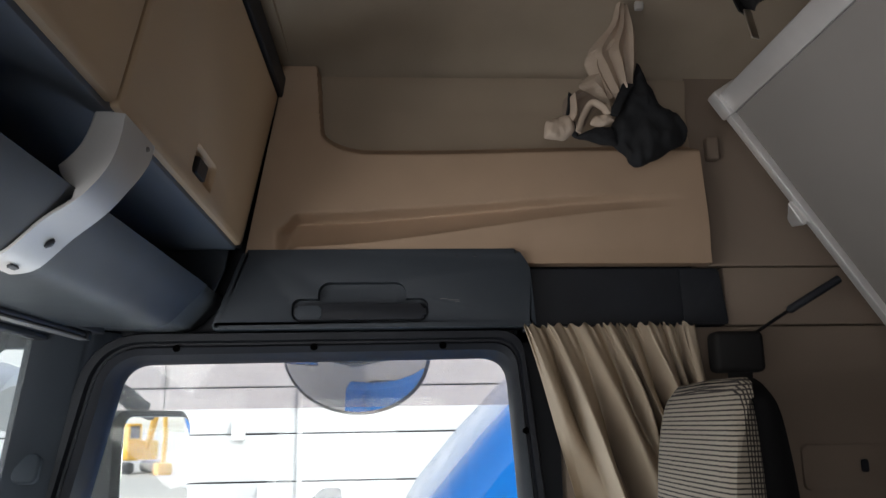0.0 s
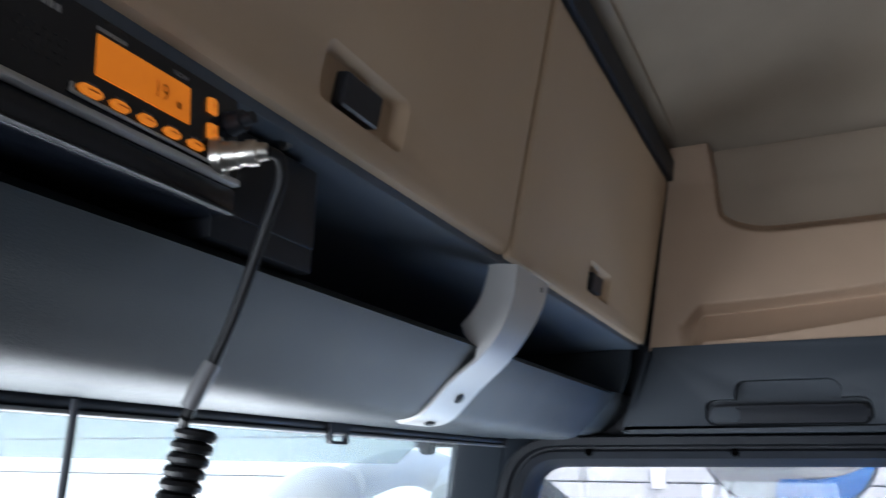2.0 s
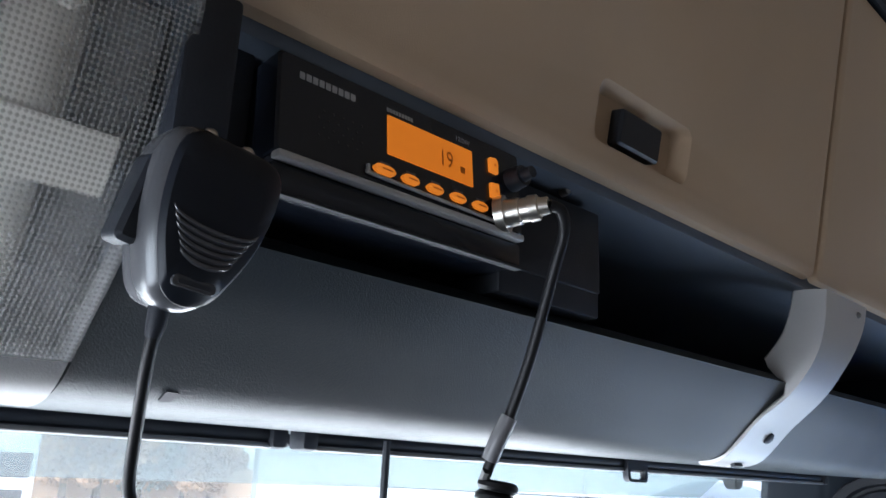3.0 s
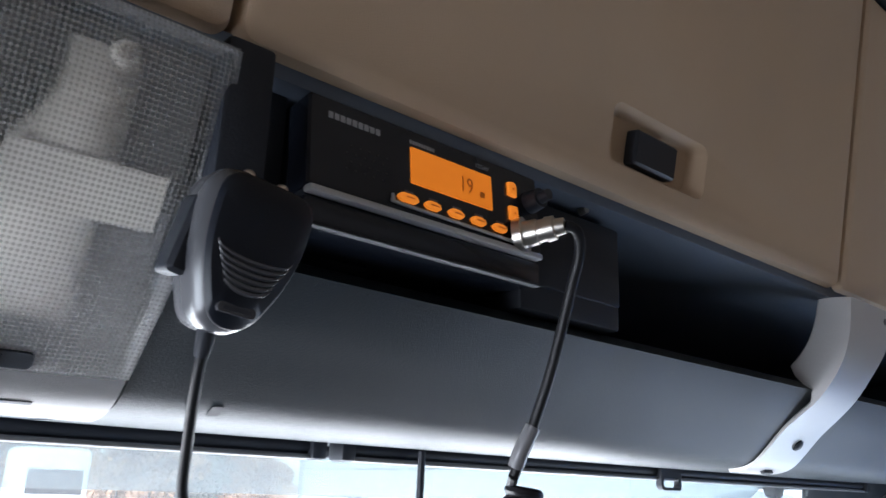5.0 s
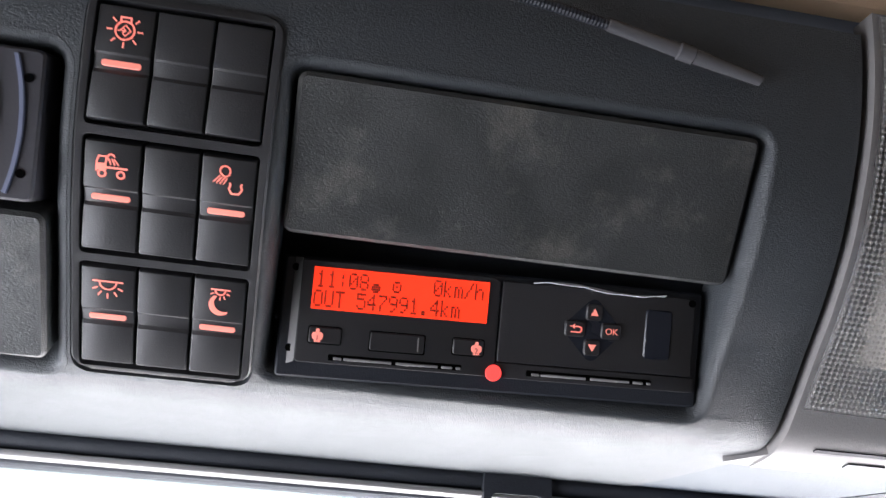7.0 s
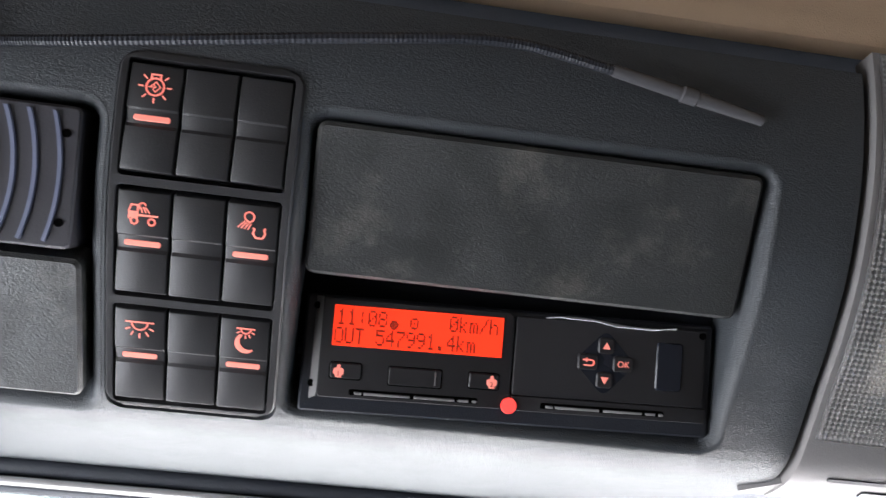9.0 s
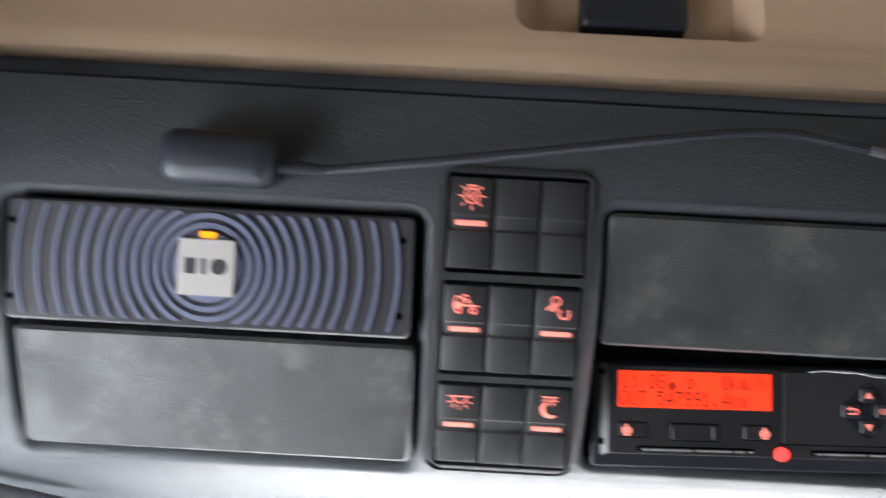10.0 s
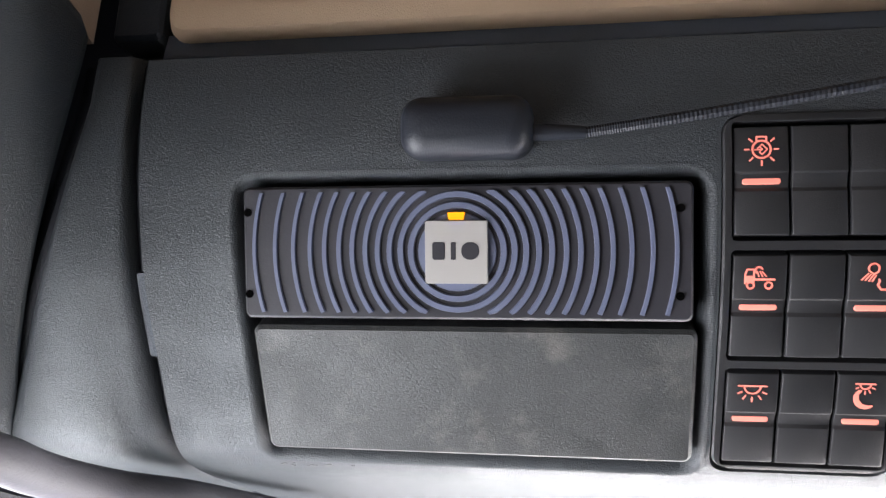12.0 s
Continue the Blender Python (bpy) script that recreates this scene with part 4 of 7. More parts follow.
# ---- things in the console ----
def telematics_unit():
    u = thing("telematics_unit", "brown-black device with blue ribs in rings round a silver badge", "telematics unit", at=(-0.33, -0.34, 1.785))
    m, w, h = panel(-0.4322, -0.2462, (-0.3152, 1.8092), (-0.3418, 1.7603))
    m = m @ Matrix.Translation((0, 0, 0.001))
    part("front", plate(w, h, 0.003, -0.02, 0.0, 0.001, m), PLATE, u)
    cx, cy, half_h = -0.0006, 0.0002, h / 2 - 0.0024
    radii = (0.0193, 0.02375, 0.02845, 0.03355, 0.0388, 0.0445, 0.0502, 0.0565, 0.0628, 0.0701, 0.0782, 0.0874)
    clamp = lambda p: (p[0], max(-half_h, min(half_h, p[1])))
    for k, r in enumerate(radii):
        wid = 0.00275 - 0.00009 * k
        turn = math.degrees(math.asin(min(1.0, half_h / r)))
        for a0, a1 in ((0, 360),) if r < half_h else ((-turn, turn), (180 - turn, 180 + turn)):
            n = 56 if r < half_h else 22
            bands = [arc(cx, cy, r + q * wid, a0, a1, n) for q in (-0.56, -0.40, 0.40, 0.56)]
            loops = [[(*clamp(p), -0.0005), (*clamp(q), 0.0012), (*clamp(g), 0.0012), (*clamp(v), -0.0005)] for p, q, g, v in zip(*bands)]
            part("rib", join(bmesh.new(), rings(loops, caps=r >= half_h), m), RIB, u)
    disc = bmesh.new()
    bmesh.ops.create_cone(disc, cap_ends=True, segments=40, radius1=0.0164, radius2=0.0161, depth=0.0014, matrix=m @ Matrix.Translation((cx, cy, 0.0003)))
    part("disc", disc, RIB, u)
    badge = part("badge", plate(0.0257, 0.0257, 0.0004, 0.0009, 0.0030, 0.0002, m @ Matrix.Translation((cx, cy, 0))), SILVER, u, "square silver badge")
    for x, wd, hg, r in ((-0.0072, 0.0052, 0.0072, 0.001), (-0.0012, 0.0020, 0.0072, 0.0004), (0.0058, 0.0074, 0.0072, 0.0034)):
        part("badge_mark", plate(wd, hg, r, 0.0028, 0.0032, 0.0001, m @ Matrix.Translation((cx + x, cy + 0.0005, 0))), PLATE, badge)
    led = round_poly([(-0.0030, 0.0132), (-0.0036, 0.0162), (0.0036, 0.0162), (0.0030, 0.0132)], 0.0003, 2)
    part("status_light", slab([(x + cx, y + cy) for x, y in led[::-1]], 0.0006, 0.0022, 0, m), LED_YELLOW, u, "lit yellow status light")
    for x in (-w / 2 + 0.0022, w / 2 - 0.0050):
        for y in (0.0172, -0.0176):
            hole = bmesh.new()
            bmesh.ops.create_cone(hole, cap_ends=True, segments=14, radius1=0.0017, radius2=0.0017, depth=0.0008, matrix=m @ Matrix.Translation((x, y, 0.0001)))
            part("screw_hole", hole, HOLE, u)


def switch_symbol(kind, m, bm):
    w = 0.0006
    ray = lambda cx, cy, a, r0, r1, wd=0.0006: stroke([(cx + r0 * math.cos(radians(a)), cy + r0 * math.sin(radians(a))), (cx + r1 * math.cos(radians(a)), cy + r1 * math.sin(radians(a)))], wd, m, bm)
    if kind == "work_lamp":
        stroke(arc(0, 0, 0.0034, 0, 360, 24), w * 1.1, m, bm)
        stroke([(-0.0016, 0.0002), (0.0002, 0.0020), (0.0021, 0.0), (0.0002, -0.0020), (-0.0008, -0.0010)], w * 0.7, m, bm)
        stroke([(-0.0026, -0.0002), (0.0003, 0.0)], w * 0.7, m, bm), stroke([(-0.0006, 0.0009), (0.0003, 0.0), (-0.0006, -0.0008)], w * 0.6, m, bm)
        stroke([(-0.0018, 0.0034), (-0.0018, 0.0049), (0.0018, 0.0049), (0.0018, 0.0034)], w * 1.1, m, bm)
        for a in (0, 42, 138, 180, 225, 270, 315):
            ray(0, 0, a, 0.0046, 0.0063)
    elif kind == "truck_beacon":
        stroke([(-0.0055, -0.0022), (-0.0055, 0.0012), (-0.0048, 0.0034), (-0.0022, 0.0034), (-0.0022, -0.0010)], w, m, bm)
        stroke([(-0.0050, 0.0006), (-0.0024, 0.0006)], w * 0.8, m, bm)
        for k in range(4):
            stroke([(-0.0055, 0.0003 - 0.0006 * k), (-0.0022, 0.0003 - 0.0006 * k)], w * 1.2, m, bm)
        stroke([(-0.0022, -0.0006), (0.0056, -0.0006)], w * 1.3, m, bm)
        for x in (-0.0034, 0.0034):
            stroke(arc(x, -0.0030, 0.0013, 0, 360, 14), w * 1.1, m, bm)
        stroke(arc(-0.0004, 0.0031, 0.0013, 20, 230, 10), w, m, bm)
        for x0, x1 in ((-0.0010, -0.0004), (0.0, 0.0010), (0.0008, 0.0024)):
            stroke([(x0, 0.0026), (x1, 0.0006)], w * 0.8, m, bm)
    elif kind == "coupling_lamp":
        stroke([(-0.0030, 0.0030)] + arc(-0.0014, 0.0040, 0.0019, 190, -10, 12) + [(0.0002, 0.0026), (-0.0012, 0.0017), (-0.0030, 0.0030)], w, m, bm)
        for k in range(4):
            stroke([(-0.0032 + 0.0009 * k, 0.0020 - 0.0003 * k), (-0.0056 + 0.0013 * k, -0.0006 - 0.0002 * k)], w * 0.8, m, bm)
        stroke([(0.0006, -0.0004), (0.0010, -0.0010), (0.0004, -0.0026), (0.0016, -0.0044), (0.0042, -0.0044), (0.0054, -0.0026), (0.0048, -0.0010), (0.0052, -0.0004)], w * 1.2, m, bm)
    elif kind == "dome_lamp":
        stroke([(-0.0056, 0.0034), (0.0056, 0.0034)], w, m, bm), stroke(arc(0, 0.0032, 0.0032, 180, 360, 14), w, m, bm)
        for a in (205, 235, 270, 305, 335):
            ray(0, 0.0026, a, 0.0044, 0.0062)
    elif kind == "night_lamp":
        stroke([(-0.0034, 0.0050), (0.0040, 0.0050)], w, m, bm), stroke(arc(0.0003, 0.0048, 0.0020, 180, 360, 10), w, m, bm)
        for a in (205, 240, 270, 300, 335):
            ray(0.0003, 0.0046, a, 0.0028, 0.0040, 0.0005)
        outer, inner = arc(0.0006, -0.0014, 0.0043, 128, 308, 18), arc(0.0020, -0.0004, 0.0042, 150, 286, 18)
        for p, q in zip(outer, inner):
            stroke([p, q], w * 1.25, m, bm)
    return bm


def switch_panel():
    p = thing("switch_panel", "black bezel with rocker switches, some with lit red symbols", "switch panel", at=(-0.35, -0.2, 1.77))
    s0, s1 = s_of(1.8090) - 0.0262, s_of(1.7335) + 0.0268
    loops = []
    for k in range(81):
        s = s0 + (s1 - s0) * k / 80
        d = max(0.0, 0.007 - min(s - s0, s1 - s))
        y0, y1 = -0.2350 + 0.007 - math.sqrt(max(0.0, 0.007 ** 2 - d * d)), -0.1632 - 0.007 + math.sqrt(max(0.0, 0.007 ** 2 - d * d))
        loops.append([on(y0, s, -0.02), on(y0, s, 0.0004), on(y0 + 0.0008, s, 0.0012), on(y1 - 0.0008, s, 0.0012), on(y1, s, 0.0004), on(y1, s, -0.02)])
    bezel = part("bezel", rings(loops), SWITCH, p)
    rows = [(s_of(z) + d - 0.0222, s_of(z) + d + 0.0222) for z, d in ((1.8090, -0.0004), (1.7690, 0.0013), (1.7335, 0.0015))]
    cut(bezel, [well(patch(-0.2318, -0.1668, a - 0.001, b + 0.001, 0.002), 0.01, -0.012) for a, b in rows], 0.0008)
    part("backing", skin(-0.234, -0.164, s0, s1, 0.003, -0.0105), BLACK, p)
    # upper half, a hollowed band with the light in it, and a lower half that stands out towards its foot
    profile = ((0.0212, -0.008), (0.0212, 0.0010), (0.0208, 0.0017), (0.0200, 0.0020), (0.0044, 0.0030), (0.0036, 0.0029), (0.0028, 0.0022), (-0.0026, 0.0014), (-0.0032, 0.0017), (-0.0040, 0.0023), (-0.0198, 0.0031), (-0.0207, 0.0028), (-0.0212, 0.0018), (-0.0212, -0.008))
    o = rings([[(x, y, z - d) for y, z in profile] for x, d in ((-0.0102, 0.0009), (-0.0099, 0.0003), (-0.0093, 0.0), (0.0093, 0.0), (0.0099, 0.0003), (0.0102, 0.0009))])
    rocker = solid("rocker", o, SWITCH, sharp=30)
    lit = solid("indicator", plate(0.0142, 0.0023, 0.0009, -0.0004, 0.0006, 0.0002, Matrix.Translation((0, -0.0002, 0.0018)) @ Matrix.Rotation(radians(-8), 4, "X")), ICON)
    symbols = {(0, 0): "work_lamp", (1, 0): "truck_beacon", (1, 2): "coupling_lamp", (2, 0): "dome_lamp", (2, 2): "night_lamp"}
    for r, (a, b) in enumerate(rows):
        top, bot = on(0, a, 0.0), on(0, b, 0.0)
        for c in range(3):
            y = -0.2207 + 0.0214 * c
            m, w, h = panel(y - 0.01, y + 0.01, (top.x, top.z), (bot.x, bot.z))
            m = m @ Matrix.Translation((0, 0, -0.0008)) @ Matrix.Rotation(radians(1.0 * ((r + 2 * c) % 3 - 1)), 4, "X")
            sw = place("rocker_switch", rocker, p, "black rocker switch with a lit red symbol" if (r, c) in symbols else "blank black rocker switch", m)
            if (r, c) in symbols:
                WHERE[sw.name] = Matrix()
                place("indicator", lit, sw)
                icon = switch_symbol(symbols[r, c], Matrix.Translation((0, 0.0122, 0.00256)) @ Matrix.Rotation(radians(-3.7), 4, "X"), bmesh.new())
                part("symbol", icon, ICON, sw)


# characters of the dot display: seven rows of five dots each
DOT_ROWS = {"0": "ehjlphe", "1": "4c4444e", "8": "ehhehhe", ":": "0440440", "k": "ggikoki", "m": "00qllll", "/": "122488g", "h": "ggmphhh", "O": "ehhhhhe",
            "U": "hhhhhhe", "T": "v444444", "5": "vgu11he", "4": "26aiv22", "7": "v124888", "9": "ehhf12c", ".": "00000cc", "*": "00evve0", "@": "0ehlhe0"}


def tachograph():
    t = thing("tachograph", "black digital tachograph with a lit red display and card slots", "tachograph", at=(-0.38, -0.06, 1.745))
    m, w, h = panel(-0.1545, 0.0330, (-0.3735, 1.7685), (-0.3925, 1.7205))
    m = m @ Matrix.Translation((0, 0, -0.001)) @ Matrix.Rotation(radians(1.5), 4, "Z")
    at = lambda x, y, z=0.0: m @ Matrix.Translation((x, y, z))
    part("body", plate(w, h, 0.002, -0.03, 0.0, 0.001, m), BLACK, t)
    # slanted metal-grey cheek, face of the left half with a cut corner, printer drawer
    cheek = rings([[m @ Vector(p) for p in loop] for loop in (((-0.0935, 0.0250, -0.004), (-0.0862, 0.0250, 0.0030), (-0.0862, 0.0250, -0.006)), ((-0.0935, -0.0225, -0.004), (-0.0862, -0.0185, 0.0030), (-0.0862, -0.0200, -0.006)))])
    part("side_cheek", cheek, TACHO_EDGE, t, "worn grey slanted edge")
    face = [(-0.0862, 0.0245), (-0.0862, -0.0175), (-0.0848, -0.0188), (-0.0005, -0.0188), (-0.0005, 0.0225), (-0.0035, 0.0245)]
    part("left_front", slab(face[::-1], 0.0, 0.0030, 0.0006, m), TACHO_FACE, t)
    part("drawer_front", slab(round_poly([(0.0004, 0.0231), (0.0004, -0.0120), (0.0890, -0.0120), (0.0890, 0.0231)], 0.0012, 3)[::-1], 0.0, 0.0030, 0.0005, m), TACHO_FACE, t)
    part("drawer_sill", slab([(0.0004, -0.0124), (0.0004, -0.0190), (0.0905, -0.0190), (0.0905, -0.0124)][::-1], 0.0, 0.0028, 0.0004, m), TACHO_FACE, t)
    for x, y in ((-0.0888, 0.0208), (-0.0886, -0.0133), (0.0872, 0.0208)):
        hole = bmesh.new()
        bmesh.ops.create_cone(hole, cap_ends=True, segments=12, radius1=0.0016, radius2=0.0016, depth=0.0012, matrix=at(x, y, 0.0031 if x > 0 else 0.0008))
        part("screw_hole", hole, HOLE, t)
    lx, ly = -0.0433, 0.01285
    lcd = part("display", plate(0.0756, 0.0179, 0.0004, 0.0025, 0.0034, 0.0001, at(lx, ly)), LCD_RED, t, "lit red two-line display")
    lm = at(lx - 0.0378, ly, 0.0035)
    dots = bmesh.new()
    for x, y, text in ((0.0014, 0.0074, "11:08"), (0.0246, 0.0058, "*"), (0.0335, 0.0066, "@"), (0.0512, 0.0078, "0km/h"), (0.0008, -0.0008, "OUT 547991.4km")):
        for k, ch in enumerate(text):
            for r, code in enumerate(DOT_ROWS.get(ch, "")):
                for c in range(5):
                    if int(code, 32) >> (4 - c) & 1:
                        block(0, 0.00064, -0.00088, 0, -0.0001, 0.00012, bm=dots, m=lm @ Matrix.Translation((x + 0.00452 * k + 0.00078 * c, y - 0.00102 * r, 0)))
    part("display_text", dots, DARK_INK, lcd)
    for bx, sx, num in ((-0.0741, -0.0030, "1"), (-0.01265, 0.0036, "2")):
        part("key_gap", plate(0.0144, 0.0078, 0.0014, 0.0026, 0.0031, 0.0001, at(bx, -0.0069)), HOLE, t)
        key = part("driver_key", plate(0.0134, 0.0068, 0.0010, 0.0028, 0.0038, 0.0005, at(bx, -0.0069)), TACHO_FACE, t)
        fig = plate(0.0046, 0.0032, 0.0012, 0.0037, 0.0041, 0.0001, at(bx + sx, -0.0073))
        plate(0.0026, 0.0014, 0.0002, 0.0037, 0.0041, 0.0001, at(bx + sx, -0.0092), fig)
        plate(0.0016, 0.0016, 0.0007, 0.0037, 0.0041, 0.0001, at(bx + sx, -0.0050), fig)
        part("key_symbol", fig, ICON, key)
        lettering(num, 0.0032, at(bx + sx - 0.0009, -0.0092, 0.0042), DARK_INK, key, "key_number")
    part("cover_gap", plate(0.0242, 0.0088, 0.001, 0.0026, 0.0031, 0.0001, at(-0.0434, -0.0076)), HOLE, t)
    cover = part("service_cover", plate(0.0232, 0.0078, 0.0008, 0.0028, 0.0036, 0.0004, at(-0.0434, -0.0076)), TACHO_FACE, t)
    part("cover_notch", plate(0.0006, 0.0060, 0.0002, 0.0034, 0.0039, 0.0001, at(-0.0344, -0.0076)), GREY_PLASTIC, cover)
    for x, wd in ((-0.0434, 0.057), (0.0424, 0.057)):
        slot = part("card_slot", plate(wd, 0.0026, 0.0006, 0.0024, 0.0032, 0.0002, at(x, -0.0160)), HOLE, t, "dark card slot with a pale lower edge")
        for u0, u1 in ((-0.46, -0.40), (-0.385, -0.03), (0.005, 0.32), (0.35, 0.43), (0.46, 0.495)):
            part("slot_edge", block(u0 * wd, u1 * wd, -0.0007, 0.0004, 0.0, 0.0008, 0.0002, 1, m=at(x, -0.0162, 0.0030)), SLOT_EDGE, slot)
    dot = bmesh.new()
    bmesh.ops.create_cone(dot, cap_ends=True, segments=28, radius1=0.0036, radius2=0.0034, depth=0.0010, matrix=at(-0.0006, -0.0170, 0.0034))
    part("seal_dot", dot, glow("lit_red_dot", (0.9, 0.05, 0.04), 0.35), t, "round red mark")
    kx, ky = 0.0420, 0.0052
    well_rim = round_poly([(kx - 0.0145, ky), (kx, ky - 0.0150), (kx + 0.0145, ky), (kx, ky + 0.0150)], 0.004, 4)
    part("key_dish", slab(well_rim, 0.0028, 0.0033, 0.0, m), BLACK_GLOSS, t)
    for dx, dy, shape in ((0, 0.0077, "up"), (0, -0.0077, "down"), (-0.0082, 0, "back"), (0.0082, 0, "OK")):
        key = part("menu_key", plate(0.0092 if dx else 0.0074, 0.0072, 0.0016, 0.0026, 0.0044, 0.0006, at(kx + dx, ky + dy)), TACHO_FACE, t)
        km = at(kx + dx, ky + dy, 0.0045)
        if shape == "OK":
            lettering("OK", 0.0040, km @ Matrix.Translation((-0.0028, -0.0014, 0)), ICON, key, "key_text")
        elif shape == "back":
            bm = stroke([(-0.0012, 0.0010), (0.0016, 0.0010)], 0.0006, km, bmesh.new())
            stroke(arc(0.0016, -0.0002, 0.0012, 90, -90, 8) + [(-0.0018, -0.0014)], 0.0006, km, bm)
            stroke([(-0.0004, 0.0018), (-0.0013, 0.0010), (-0.0004, 0.0002)], 0.0005, km, bm)
            stroke([(-0.0022, 0.0010), (-0.0019, 0.0010)], 0.0006, km, bm)
            part("key_symbol", bm, ICON, key)
        else:
            d = 1 if shape == "up" else -1
            part("key_symbol", slab([(-0.0018, -0.0014 * d), (0.0018, -0.0014 * d), (0, 0.0017 * d)], 0, 0.0003, 0, km), ICON, key)
    part("printer_grip", plate(0.0125, 0.0220, 0.0018, 0.0026, 0.0036, 0.0006, at(0.0722, 0.0056)), BLACK_GLOSS, t)
    paper = rings([[m @ Vector((0.0138 + 0.0055 * k, 0.0236 + 0.0012 * math.sin(0.5 + 0.55 * k) - 0.00004 * (k - 5) ** 2, 0.0030)), m @ Vector((0.0138 + 0.0055 * k, 0.0226 + 0.0012 * math.sin(0.5 + 0.55 * k) + 0.0003 * math.sin(k * 1.9), 0.0046))] for k in range(12)], close=False)
    ret = bmesh.ops.extrude_face_region(paper, geom=paper.faces[:])
    bmesh.ops.translate(paper, verts=[v for v in ret["geom"] if isinstance(v, bmesh.types.BMVert)], vec=(0.0003, 0, 0.0003))
    part("paper_edge", paper, WHITE_PAINT, t, "torn white paper edge")


def map_lamp():
    l = thing("gooseneck_lamp", "black flexible gooseneck map lamp lying along the console", "map lamp", at=(-0.3, -0.33, 1.83))
    m, w, h = panel(-0.3600, -0.3085, (-0.2870, 1.8335), (-0.2985, 1.8105))
    head = rings([[(x, y, z) for x, y in rounded(0.0525 - 2 * b, 0.0245 - 2 * b, 0.0085 - 0.6 * b, 6)] for z, b in ((-0.016, 0.002), (-0.012, 0.0), (-0.002, 0.0), (0.003, 0.0018), (0.0055, 0.0045), (0.0065, 0.008))])
    bmesh.ops.transform(head, matrix=m, verts=head.verts)
    part("head", head, BLACK, l, "black rounded lamp head")
    a = m @ Vector((0.0255, -0.002, -0.006))
    b = on(-0.288, s_of(1.8265), 0.008)
    part("socket", tube([a, a.lerp(b, 0.5), b], [0.0036, 0.0032, 0.0026], 12), BLACK, l)
    pts = curve([b, on(-0.255, s_of(1.8300), 0.010), on(-0.200, s_of(1.8370), 0.012), on(-0.140, s_of(1.8465), 0.010), on(-0.085, s_of(1.8535), 0.008), on(-0.040, s_of(1.8490), 0.006)], 60)
    rad = [0.0021 + 0.00026 * (k % 2) for k in range(len(pts))]
    part("neck", tube(pts, rad, 8), BLACK, l, "ribbed metal gooseneck", sharp=20)
    c, d = pts[-1], on(0.026, s_of(1.8375), 0.004)
    part("sleeve", tube([c, c.lerp(d, 0.45), c.lerp(d, 0.46), c.lerp(d, 0.55), c.lerp(d, 0.56), d], [0.0028, 0.0030, 0.0038, 0.0038, 0.0032, 0.0024], 12), SLEEVE_GLOSS, l, "smooth glossy end sleeve")


